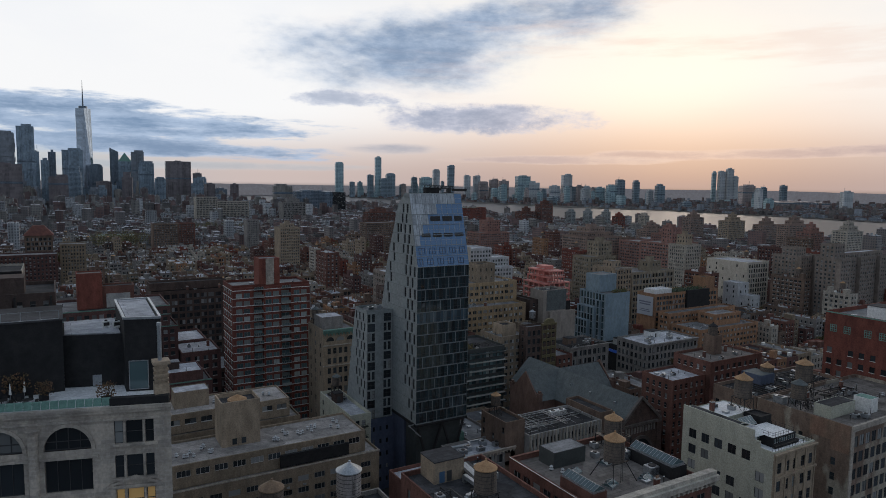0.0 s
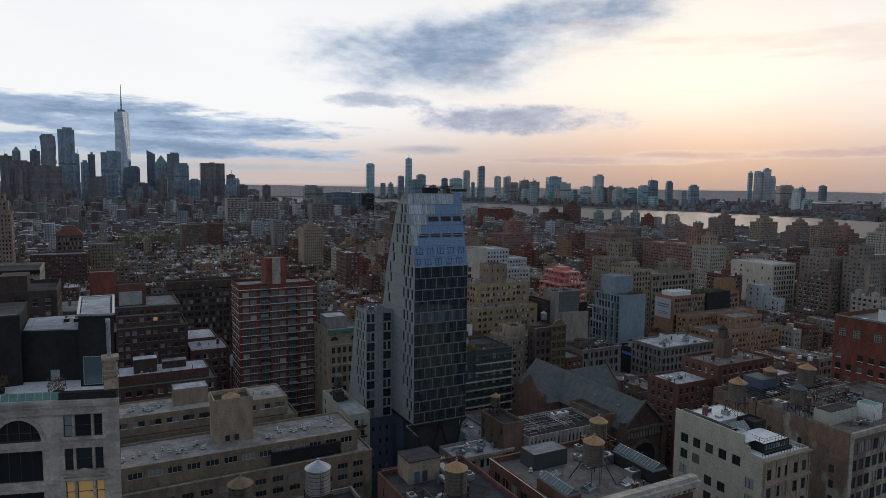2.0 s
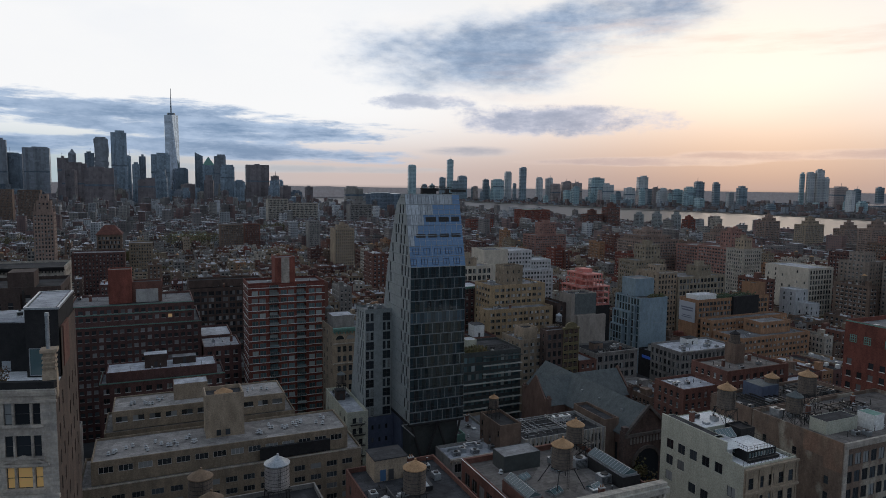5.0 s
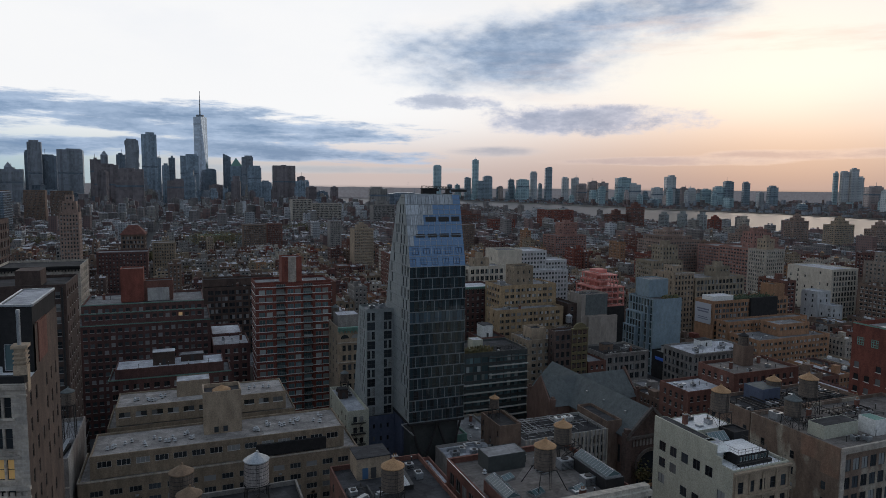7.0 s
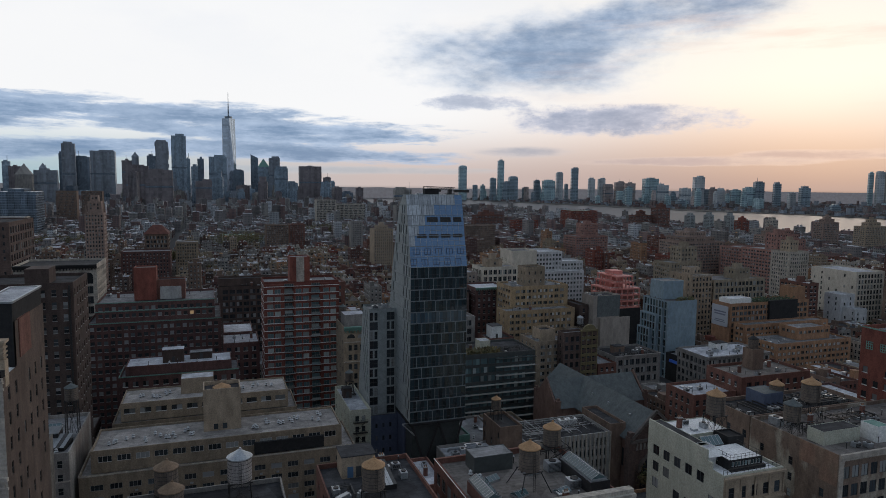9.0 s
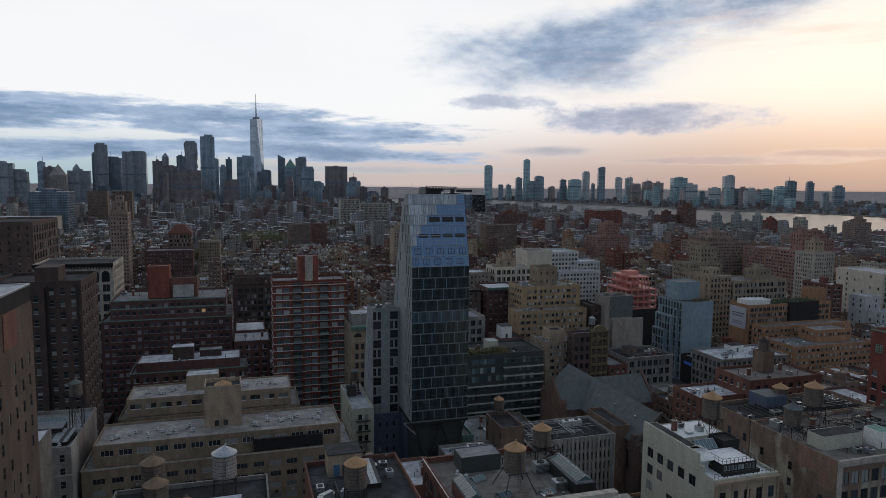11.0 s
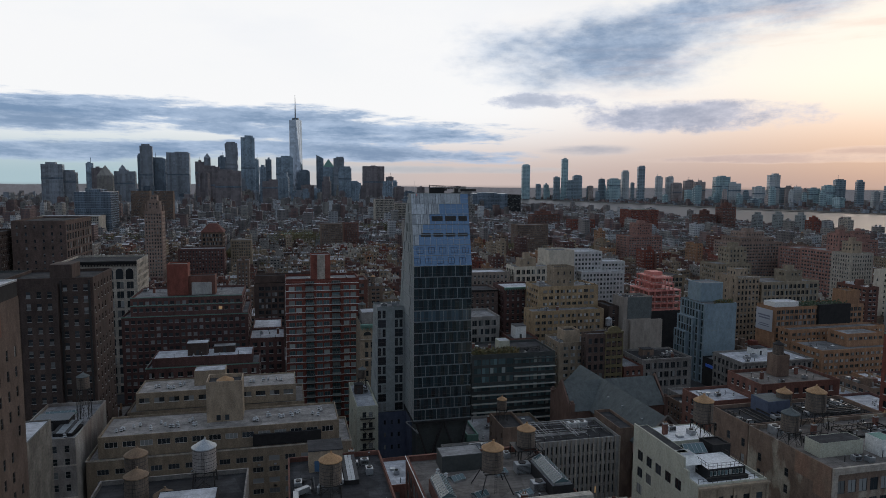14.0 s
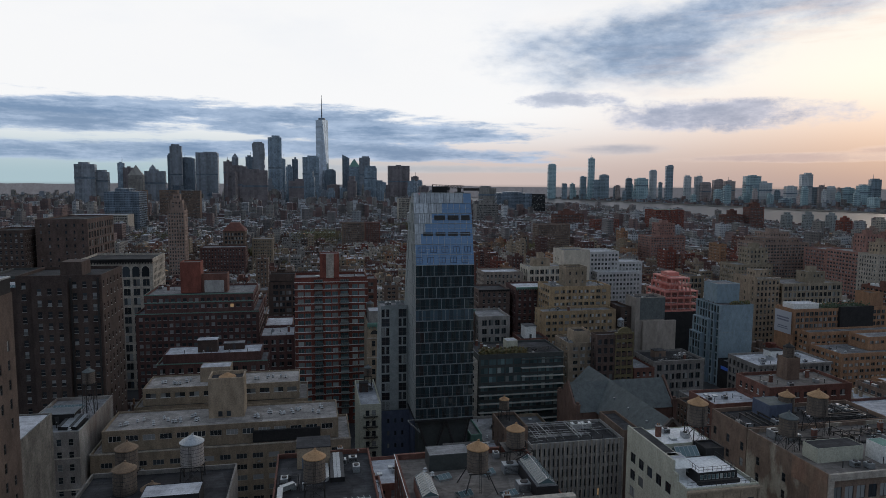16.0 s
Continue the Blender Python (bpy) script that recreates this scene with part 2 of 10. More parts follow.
def glass(name, tint, rough=0.06, blinds=0.25, blind_col=(0.30, 0.29, 0.27), vary=True, spec=0.6, island=True):
    """Window glass before dark rooms; some panes have pale blinds behind them."""
    m = bpy.data.materials.new(name)
    m.use_nodes = True
    N, L = m.node_tree.nodes, m.node_tree.links
    b = N["Principled BSDF"]
    geo = N.new("ShaderNodeNewGeometry")
    src = geo.outputs["Random Per Island"]
    if not island:
        src = N.new("ShaderNodeObjectInfo").outputs["Random"]
    ramp = N.new("ShaderNodeValToRGB")
    ramp.color_ramp.interpolation = "CONSTANT"
    e = ramp.color_ramp.elements
    e[0].position, e[0].color = 0.0, (*[t * 0.6 for t in tint], 1)
    e[1].position, e[1].color = 0.35, (*tint, 1)
    x = e.new(0.70)
    x.color = (*[t * 1.7 for t in tint], 1)
    if blinds:
        y = e.new(1 - blinds)
        y.color = (*[c * 0.55 for c in blind_col], 1)
        z = e.new(1 - blinds * 0.45)
        z.color = (*blind_col, 1)
    L.new(src, ramp.inputs[0])
    L.new(ramp.outputs[0], b.inputs["Base Color"])
    b.inputs["Roughness"].default_value = rough
    b.inputs["Specular IOR Level"].default_value = spec
    if blinds:
        # a few rooms have their lamps on
        lamp = N.new("ShaderNodeMath")
        lamp.operation = "COMPARE"
        L.new(src, lamp.inputs[0])
        lamp.inputs[1].default_value, lamp.inputs[2].default_value = 0.52, 0.0016
        glow = N.new("ShaderNodeMath")
        glow.operation = "MULTIPLY"
        L.new(lamp.outputs[0], glow.inputs[0])
        glow.inputs[1].default_value = 0.2
        b.inputs["Emission Color"].default_value = (1.0, 0.66, 0.34, 1)
        L.new(glow.outputs[0], b.inputs["Emission Strength"])
    n = N.new("ShaderNodeTexNoise")
    n.inputs["Scale"].default_value = 0.7
    L.new(geo.outputs["Position"], n.inputs["Vector"])
    bp = N.new("ShaderNodeBump")
    bp.inputs["Strength"].default_value, bp.inputs["Distance"].default_value = 0.06, 0.05
    L.new(n.outputs[0], bp.inputs["Height"])
    L.new(bp.outputs[0], b.inputs["Normal"])
    return m


def gridded(name, c_wall, c_win, floor=3.6, bay=3.0, wfill=0.55, hfill=0.55, metal=0.0, rough=0.5, vary=0.15, stripes=False):
    """A far facade whose windows are too fine to build: rows of panes in a wall, by height and by the run of the wall."""
    m = bpy.data.materials.new(name)
    m.use_nodes = True
    N, L = m.node_tree.nodes, m.node_tree.links
    b = N["Principled BSDF"]
    geo = N.new("ShaderNodeNewGeometry")
    s = N.new("ShaderNodeSeparateXYZ")
    L.new(geo.outputs["Position"], s.inputs[0])
    nz = N.new("ShaderNodeSeparateXYZ")
    L.new(geo.outputs["True Normal"], nz.inputs[0])

    def mt(op, a, c):
        n = N.new("ShaderNodeMath")
        n.operation = op
        for k, v in enumerate((a, c)):
            if isinstance(v, (int, float)):
                n.inputs[k].default_value = v
            else:
                L.new(v, n.inputs[k])
        return n.outputs[0]

    u = mt("FRACT", mt("DIVIDE", mt("ADD", s.outputs[0], s.outputs[1]), bay), 0)
    v = mt("FRACT", mt("DIVIDE", s.outputs[2], floor), 0)
    inu = mt("LESS_THAN", mt("ABSOLUTE", mt("SUBTRACT", u, 0.5), 0), wfill / 2)
    inv = mt("LESS_THAN", mt("ABSOLUTE", mt("SUBTRACT", v, 0.5), 0), hfill / 2)
    win = inu if stripes else mt("MULTIPLY", inu, inv)
    win = mt("MULTIPLY", win, mt("LESS_THAN", nz.outputs[2], 0.5))
    cell = N.new("ShaderNodeTexWhiteNoise")
    cb = N.new("ShaderNodeCombineXYZ")
    L.new(mt("FLOOR", mt("DIVIDE", mt("ADD", s.outputs[0], s.outputs[1]), bay), 0), cb.inputs[0])
    L.new(mt("FLOOR", mt("DIVIDE", s.outputs[2], floor), 0), cb.inputs[1])
    L.new(cb.outputs[0], cell.inputs["Vector"])
    n1 = N.new("ShaderNodeTexNoise")
    n1.inputs["Scale"].default_value = 0.03
    L.new(geo.outputs["Position"], n1.inputs["Vector"])
    k = mt("ADD", mt("MULTIPLY", geo.outputs["Random Per Island"], vary * 2), mt("ADD", mt("MULTIPLY", n1.outputs[0], 0.3), 0.85 - vary))
    big = N.new("ShaderNodeTexWhiteNoise")
    cc = N.new("ShaderNodeCombineXYZ")
    L.new(mt("FLOOR", mt("DIVIDE", mt("ADD", s.outputs[0], s.outputs[1]), bay * 2.6), 0), cc.inputs[0])
    L.new(mt("FLOOR", mt("DIVIDE", s.outputs[2], floor * 2.2), 0), cc.inputs[1])
    L.new(cc.outputs[0], big.inputs["Vector"])
    col = N.new("ShaderNodeTexWhiteNoise")
    col.noise_dimensions = "1D"
    L.new(mt("FLOOR", mt("DIVIDE", mt("ADD", s.outputs[0], s.outputs[1]), bay * 3.0), 0), col.inputs["W"])
    k = mt("MULTIPLY", k, mt("ADD", mt("MULTIPLY", big.outputs[0], 0.34), mt("ADD", mt("MULTIPLY", col.outputs[0], 0.36), 0.65)))
    mix = N.new("ShaderNodeMix")
    mix.data_type = "RGBA"
    L.new(mt("MULTIPLY", win, mt("ADD", mt("MULTIPLY", cell.outputs[0], 0.4), 0.6)), mix.inputs[0])
    mix.inputs[6].default_value, mix.inputs[7].default_value = (*c_wall, 1), (*c_win, 1)
    hsv = N.new("ShaderNodeHueSaturation")
    L.new(mix.outputs[2], hsv.inputs["Color"])
    L.new(k, hsv.inputs["Value"])
    L.new(hsv.outputs[0], b.inputs["Base Color"])
    L.new(mt("SUBTRACT", rough, mt("MULTIPLY", win, rough - 0.12)), b.inputs["Roughness"])
    b.inputs["Metallic"].default_value = metal
    return m


def plain(name, c, rough=0.5, metal=0.0, emit=0.0):
    m = bpy.data.materials.new(name)
    m.use_nodes = True
    b = m.node_tree.nodes["Principled BSDF"]
    b.inputs["Base Color"].default_value = (*c, 1)
    b.inputs["Roughness"].default_value, b.inputs["Metallic"].default_value = rough, metal
    if emit:
        b.inputs["Emission Color"].default_value, b.inputs["Emission Strength"].default_value = (*c, 1), emit
    return m


RED_BRICK = masonry("red_brick", (0.17, 0.082, 0.064), (0.125, 0.062, 0.05))
BRIGHT_RED = masonry("orange_red_brick", (0.2, 0.068, 0.05), (0.15, 0.054, 0.042))
DARK_BRICK = masonry("dark_brown_brick", (0.095, 0.066, 0.056), (0.068, 0.05, 0.044))
BROWN_BRICK = masonry("brown_brick", (0.185, 0.13, 0.10), (0.14, 0.10, 0.08))
MAROON = masonry("maroon_brick", (0.125, 0.068, 0.06), (0.095, 0.053, 0.05))
TAN_BRICK = masonry("tan_brick", (0.33, 0.26, 0.19), (0.26, 0.208, 0.155))
BEIGE_BRICK = masonry("beige_brick", (0.262, 0.206, 0.148), (0.205, 0.165, 0.122))
YELLOW_BRICK = masonry("yellow_brick", (0.34, 0.245, 0.145), (0.265, 0.195, 0.125))
ORANGE_BRICK = masonry("orange_brick", (0.32, 0.18, 0.105), (0.25, 0.145, 0.09))
GREY_BRICK = masonry("grey_brick", (0.25, 0.235, 0.22), (0.19, 0.18, 0.17))
WHITE_BRICK = masonry("white_painted_brick", (0.415, 0.41, 0.335), (0.37, 0.37, 0.305), wear=0.14)
LIMESTONE = masonry("limestone", (0.47, 0.42, 0.36), (0.36, 0.325, 0.285), course=0.45, length=1.1)
PALE_STONE = masonry("pale_stone", (0.42, 0.385, 0.33), (0.33, 0.305, 0.265), course=0.4, length=0.9)
UMBER_STONE = masonry("dark_carved_stone", (0.13, 0.115, 0.105), (0.10, 0.088, 0.08), course=0.4, length=0.8)
CHURCH_BRICK = masonry("church_brick", (0.165, 0.105, 0.084), (0.125, 0.08, 0.067))
BROWNSTONE = masonry("brownstone", (0.125, 0.088, 0.076), (0.095, 0.07, 0.062), course=0.4, length=0.8)
CONCRETE = surface("concrete", (0.40, 0.39, 0.37), (0.30, 0.295, 0.285), 0.3, 0.9, 0.1, streak=0.6, vary=0.1)
GREY_PANEL = surface("grey_panel", (0.285, 0.31, 0.31), (0.25, 0.274, 0.276), 0.25, 0.55, 0.03, vary=0.08)
BLUE_PAINT = surface("blue_grey_panel", (0.215, 0.285, 0.33), (0.18, 0.243, 0.285), 0.2, 0.6, 0.04, streak=0.5)
NAVY_PAINT = surface("blue_stucco", (0.09, 0.11, 0.165), (0.075, 0.092, 0.14), 0.3, 0.8, 0.05, streak=0.5)
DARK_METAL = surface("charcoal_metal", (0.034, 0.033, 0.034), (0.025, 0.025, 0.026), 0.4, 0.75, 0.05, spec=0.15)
STEEL = surface("galvanised_steel", (0.42, 0.44, 0.46), (0.33, 0.35, 0.37), 1.2, 0.42, 0.05, 0.6)
BLACK_STEEL = surface("black_steel", (0.03, 0.03, 0.032), (0.045, 0.04, 0.037), 1.5, 0.55, 0.05, 0.3)
COPPER = surface("green_copper", (0.16, 0.30, 0.25), (0.12, 0.23, 0.20), 0.8, 0.7, 0.08)
SLATE = surface("slate_roof", (0.13, 0.145, 0.145), (0.095, 0.106, 0.108), 0.5, 0.8, 0.2, streak=0.4, spec=0.2)
ROOF_GREY = roofing("grey_roof_felt", (0.25, 0.25, 0.255), (0.17, 0.17, 0.175))
ROOF_PALE = roofing("silver_roof_coating", (0.52, 0.53, 0.56), (0.40, 0.41, 0.44), 0.1, 1.6, 12, 0.16)
ROOF_DARK = roofing("tar_roof", (0.068, 0.068, 0.072), (0.04, 0.04, 0.043), 0.2)
ROOF_BROWN = roofing("gravel_roof", (0.20, 0.18, 0.165), (0.145, 0.13, 0.12))
WOOD = surface("weathered_tank_staves", (0.17, 0.135, 0.11), (0.105, 0.088, 0.076), 1.6, 0.85, 0.2, streak=0.8)
TANK_CONE = surface("plywood_tank_roof", (0.42, 0.25, 0.13), (0.31, 0.18, 0.09), 1.2, 0.8, 0.1)
ASPHALT = surface("asphalt", (0.055, 0.055, 0.058), (0.04, 0.04, 0.043), 0.1, 0.9, 0.1)
PAVING = surface("pavement_slabs", (0.24, 0.235, 0.225), (0.18, 0.175, 0.17), 0.3, 0.9, 0.1)
LAND = surface("far_ground", (0.075, 0.07, 0.065), (0.05, 0.055, 0.05), 0.01, 0.95, 0)
LEAF = surface("autumn_leaves", (0.075, 0.085, 0.03), (0.13, 0.085, 0.03), 0.5, 0.7, 0, island_vary=0.4, vary=0.25)
BARK = surface("bark", (0.075, 0.055, 0.04), (0.05, 0.038, 0.03), 2.0, 0.9, 0.2)
GLASS = glass("window_glass", (0.032, 0.038, 0.043), blinds=0.26, blind_col=(0.26, 0.27, 0.27))
BRIGHT_GLAZE = glass("curtained_window_glass", (0.055, 0.06, 0.06), blinds=0.5, blind_col=(0.42, 0.415, 0.40))
PALE_GLAZE = glass("blinded_window_glass", (0.06, 0.07, 0.075), blinds=0.36, blind_col=(0.26, 0.265, 0.265))
PANE = glass("single_window_glass", (0.028, 0.034, 0.040), blinds=0.34, blind_col=(0.26, 0.27, 0.27), island=False)
TOWER_GLASS = glass("tower_curtain_glass", (0.020, 0.038, 0.046), 0.03, 0.22, (0.065, 0.095, 0.115), spec=1.0)
BLUE_GLASS = glass("blue_tilted_glass", (0.09, 0.19, 0.345), 0.12, 0.0, spec=0.75)
TEAL_GLASS = glass("teal_apartment_glass", (0.085, 0.135, 0.145), 0.08, 0.12, (0.33, 0.38, 0.38), spec=0.8)
FRAME_DARK = plain("dark_window_frame", (0.04, 0.04, 0.042), 0.6)
FRAME_PALE = plain("pale_window_frame", (0.5, 0.49, 0.47), 0.6)
FRAME_GREY = plain("grey_window_frame", (0.24, 0.235, 0.225), 0.6)
FRAME_BROWN = plain("brown_window_frame", (0.12, 0.085, 0.06), 0.6)
WHITE_PAINT = surface("white_paint", (0.74, 0.74, 0.72), (0.62, 0.62, 0.61), 0.5, 0.6, 0.05)
PIPE = surface("dull_roof_pipe", (0.085, 0.085, 0.088), (0.06, 0.058, 0.056), 1.4, 0.7, 0.05, 0.2)
PEELING = masonry("peeling_whitewash", (0.27, 0.26, 0.245), (0.15, 0.12, 0.105))
DARK_PANEL = surface("dark_green_panel", (0.06, 0.067, 0.066), (0.045, 0.052, 0.052), 0.4, 0.6, 0.05)
CORAL = surface("coral_primer_steel", (0.62, 0.235, 0.195), (0.52, 0.19, 0.16), 0.5, 0.7, 0.05)
CREAM_RENDER = surface("cream_render", (0.54, 0.485, 0.405), (0.45, 0.405, 0.34), 0.2, 0.85, 0.04, streak=0.6)
WHITE_RENDER = surface("white_render", (0.48, 0.48, 0.48), (0.40, 0.405, 0.41), 0.2, 0.8, 0.04, streak=0.6)
VENT_GREY = surface("weathered_vent_metal", (0.50, 0.51, 0.52), (0.38, 0.39, 0.40), 1.4, 0.6, 0.03)
# olive tan, with the light of distance haze added to its colour
OLIVE_BRICK = masonry("olive_tan_brick", (0.275, 0.23, 0.17), (0.22, 0.185, 0.14))
STUCCO = surface("taupe_render", (0.32, 0.28, 0.245), (0.26, 0.228, 0.20), 0.2, 0.9, 0.05, streak=0.7)
TERRACE_WHITE = surface("white_terrace_membrane", (0.80, 0.80, 0.80), (0.70, 0.70, 0.71), 0.5, 0.7, 0.03)
PALE_STAVES = surface("silvered_tank_staves", (0.34, 0.31, 0.295), (0.25, 0.225, 0.215), 1.6, 0.8, 0.2, streak=0.85)
STREAKED = masonry("streaked_grey_render", (0.21, 0.20, 0.18), (0.12, 0.112, 0.10), course=0.3, length=0.6, wear=0.4)
# red and brown brick farther off, lightened in colour to stand for haze
HAZED_RED_BRICK = masonry("salmon_brick", (0.30, 0.165, 0.138), (0.235, 0.135, 0.115))
HAZED_BROWN_BRICK = masonry("umber_brick", (0.27, 0.195, 0.16), (0.21, 0.155, 0.13))
ROOF_BEIGE = roofing("beige_roof_coating", (0.36, 0.335, 0.315), (0.27, 0.252, 0.24))
HEDGE = surface("evergreen_leaves", (0.045, 0.07, 0.03), (0.03, 0.05, 0.024), 0.5, 0.7, 0, island_vary=0.4)
BROWN_CONE = surface("weathered_tank_roof", (0.23, 0.155, 0.10), (0.16, 0.108, 0.072), 1.2, 0.8, 0.1)
LIT = plain("lit_room", (0.75, 0.46, 0.17), 0.5, 0, 0.075)

# ---- builders ----
class Mesh:
    """Collects faces, then becomes one mesh object."""

    def __init__(self):
        self.v, self.f, self.m = [], [], []

    def poly(self, pts, mi=0):
        k = len(self.v)
        self.v.extend(pts)
        self.f.append(tuple(range(k, k + len(pts))))
        self.m.append(mi)

    def box(self, x0, x1, y0, y1, z0, z1, mi=0, bottom=False, top=None):
        a = [(x0, y0, z0), (x1, y0, z0), (x1, y1, z0), (x0, y1, z0), (x0, y0, z1), (x1, y0, z1), (x1, y1, z1), (x0, y1, z1)]
        k = len(self.v)
        self.v.extend(a)
        fs = [(0, 1, 5, 4), (1, 2, 6, 5), (2, 3, 7, 6), (3, 0, 4, 7), (4, 5, 6, 7)]
        if bottom:
            fs.append((3, 2, 1, 0))
        for i, q in enumerate(fs):
            self.f.append(tuple(k + j for j in q))
            self.m.append(top if (top is not None and i == 4) else mi)

    def prism(self, pts, z0, z1, mi=0, top=None):
        """An upright prism over a counter-clockwise outline."""
        n, k = len(pts), len(self.v)
        self.v.extend([(x, y, z0) for x, y in pts] + [(x, y, z1) for x, y in pts])
        for i in range(n):
            j = (i + 1) % n
            self.f.append((k + i, k + j, k + n + j, k + n + i))
            self.m.append(mi)
        self.f.append(tuple(range(k + n, k + 2 * n)))
        self.m.append(mi if top is None else top)

    def tube(self, x, y, z0, z1, r0, r1=None, n=12, mi=0, cap=True):
        r1 = r0 if r1 is None else r1
        k = len(self.v)
        for z, r in ((z0, r0), (z1, r1)):
            self.v.extend([(x + r * math.cos(2 * math.pi * i / n), y + r * math.sin(2 * math.pi * i / n), z) for i in range(n)])
        for i in range(n):
            j = (i + 1) % n
            self.f.append((k + i, k + j, k + n + j, k + n + i))
            self.m.append(mi)
        if cap:
            self.f.append(tuple(range(k + n, k + 2 * n)))
            self.m.append(mi)

    def bar(self, a, b, w=0.08, mi=0):
        """A square bar from a to b."""
        a, b = Vector(a), Vector(b)
        d = (b - a).normalized()
        s = d.cross(Vector((0, 0, 1)))
        s = (s if s.length > 0.01 else Vector((1, 0, 0))).normalized() * w / 2
        u = s.cross(d).normalized() * w / 2
        k = len(self.v)
        for p in (a, b):
            self.v.extend([tuple(p - s - u), tuple(p + s - u), tuple(p + s + u), tuple(p - s + u)])
        for q in ((0, 1, 5, 4), (1, 2, 6, 5), (2, 3, 7, 6), (3, 0, 4, 7), (3, 2, 1, 0), (4, 5, 6, 7)):
            self.f.append(tuple(k + j for j in q))
            self.m.append(mi)

    def data(self, name, mats):
        me = bpy.data.meshes.new(name)
        me.from_pydata(self.v, [], self.f)
        for m in mats if isinstance(mats, (list, tuple)) else [mats]:
            me.materials.append(m)
        if any(self.m):
            me.polygons.foreach_set("material_index", self.m)
        me.update()
        return me


def part(name, mesh, mats, parent, label="", at=None):
    """One mesh object under a thing or under a part."""
    me = mesh if isinstance(mesh, bpy.types.Mesh) else mesh.data(name, mats)
    ob = new(name, me)
    ob.parent = parent
    if at is not None:
        ob.matrix_basis = at
    if label:
        ob["label"] = label
    return ob


def thing(name, label, category, m=None, group="", kind=""):
    ob = new(name)
    ob.empty_display_size = 0.1
    if m is not None:
        ob.matrix_basis = m
    return tagged(ob, label, category, group, kind)


def lone(name, mesh, mats, label, category, m=None, group="", kind=""):
    ob = new(name, mesh if isinstance(mesh, bpy.types.Mesh) else mesh.data(name, mats))
    if m is not None:
        ob.matrix_basis = m
    return tagged(ob, label, category, group, kind)


def lattice(w, h, cols, rows, t, deep):
    """One connected frame of bars round cols by rows openings, centred on x, its foot at z = 0, facing -y."""
    us = [-w / 2, -w / 2 + t]
    for i in range(1, cols):
        us += [-w / 2 + w * i / cols - t / 2, -w / 2 + w * i / cols + t / 2]
    us += [w / 2 - t, w / 2]
    zs = [0, t]
    for i in range(1, rows):
        zs += [h * i / rows - t / 2, h * i / rows + t / 2]
    zs += [h - t, h]
    m, index = Mesh(), {}

    def vid(i, j, k):
        if (i, j, k) not in index:
            index[i, j, k] = len(m.v)
            m.v.append((us[i], (-deep / 2, deep / 2)[k], zs[j]))
        return index[i, j, k]

    def quad(*c):
        m.f.append(tuple(vid(*q) for q in c))
        m.m.append(0)

    for i in range(len(us) - 1):
        for j in range(len(zs) - 1):
            if i % 2 and j % 2:
                quad((i, j, 0), (i, j + 1, 0), (i, j + 1, 1), (i, j, 1))
                quad((i + 1, j, 1), (i + 1, j + 1, 1), (i + 1, j + 1, 0), (i + 1, j, 0))
                quad((i, j, 1), (i + 1, j, 1), (i + 1, j, 0), (i, j, 0))
                quad((i, j + 1, 0), (i + 1, j + 1, 0), (i + 1, j + 1, 1), (i, j + 1, 1))
            else:
                quad((i, j, 0), (i + 1, j, 0), (i + 1, j + 1, 0), (i, j + 1, 0))
    return m


WINDOW_CACHE = {}


def window_meshes(w, h, style, frame_mat, pane_mat):
    """Frame and pane of one window, in the plane y = 0, its foot at the middle of the sill, facing -y."""
    key = (round(w, 2), round(h, 2), style, frame_mat.name, pane_mat.name)
    if key not in WINDOW_CACHE:
        n = {"two": 2, "three": 3, "four": 4}.get(style, 1)
        t = 0.07
        f = lattice(w, h, n, 2 if style == "sash" else 1, t, 0.10)
        p = Mesh()
        for i in range(n):
            x0, x1 = -w / 2 + w * i / n + 0.03, -w / 2 + w * (i + 1) / n - 0.03
            if style == "sash":
                p.poly([(x0, 0.02, 0.03), (x1, 0.02, 0.03), (x1, 0.02, h * 0.5), (x0, 0.02, h * 0.5)])
                p.poly([(x0, 0.0, h * 0.5), (x1, 0.0, h * 0.5), (x1, 0.0, h - 0.03), (x0, 0.0, h - 0.03)])
            else:
                p.poly([(x0, 0.0, 0.03), (x1, 0.0, 0.03), (x1, 0.0, h - 0.03), (x0, 0.0, h - 0.03)])
        one = Mesh()
        for src, mi in ((f, 0), (p, 1)):
            k = len(one.v)
            one.v += src.v
            one.f += [tuple(k + i for i in q) for q in src.f]
            one.m += [mi] * len(src.f)
        WINDOW_CACHE[key] = (f.data("window", frame_mat), p.data("pane", pane_mat), one.data("window", [frame_mat, pane_mat]))
    return WINDOW_CACHE[key]


def set_window(ob, p, turn, st, near=2):
    fm, pm, both = window_meshes(st.w, st.h, st.kind, st.frame, st.pane)
    at = pose(*p, 0, 0, math.degrees(turn))
    if near == 1:
        return part("window", both, None, ob, at=at)
    wo = part("window", fm, None, ob, at=at)
    part("pane", pm, None, wo)
    return wo


class Style:
    """How a facade's windows are spread: storey height, bay, window width and height, sill, sash kind."""

    def __init__(self, floor=3.3, bay=3.0, w=1.3, h=1.7, sill=0.9, kind="sash", margin=0.8, base=0.0, top=1.2, skip=0.0, pair=False, frame=None, pane=None, glaze=None, deep=0.22, band=None):
        self.floor, self.bay, self.w, self.h, self.sill, self.kind, self.margin, self.base, self.top, self.skip, self.pair = floor, bay, w, h, sill, kind, margin, base, top, skip, pair
        self.frame, self.pane, self.glaze, self.deep, self.band = frame or FRAME_DARK, pane or PANE, glaze or GLASS, deep, band


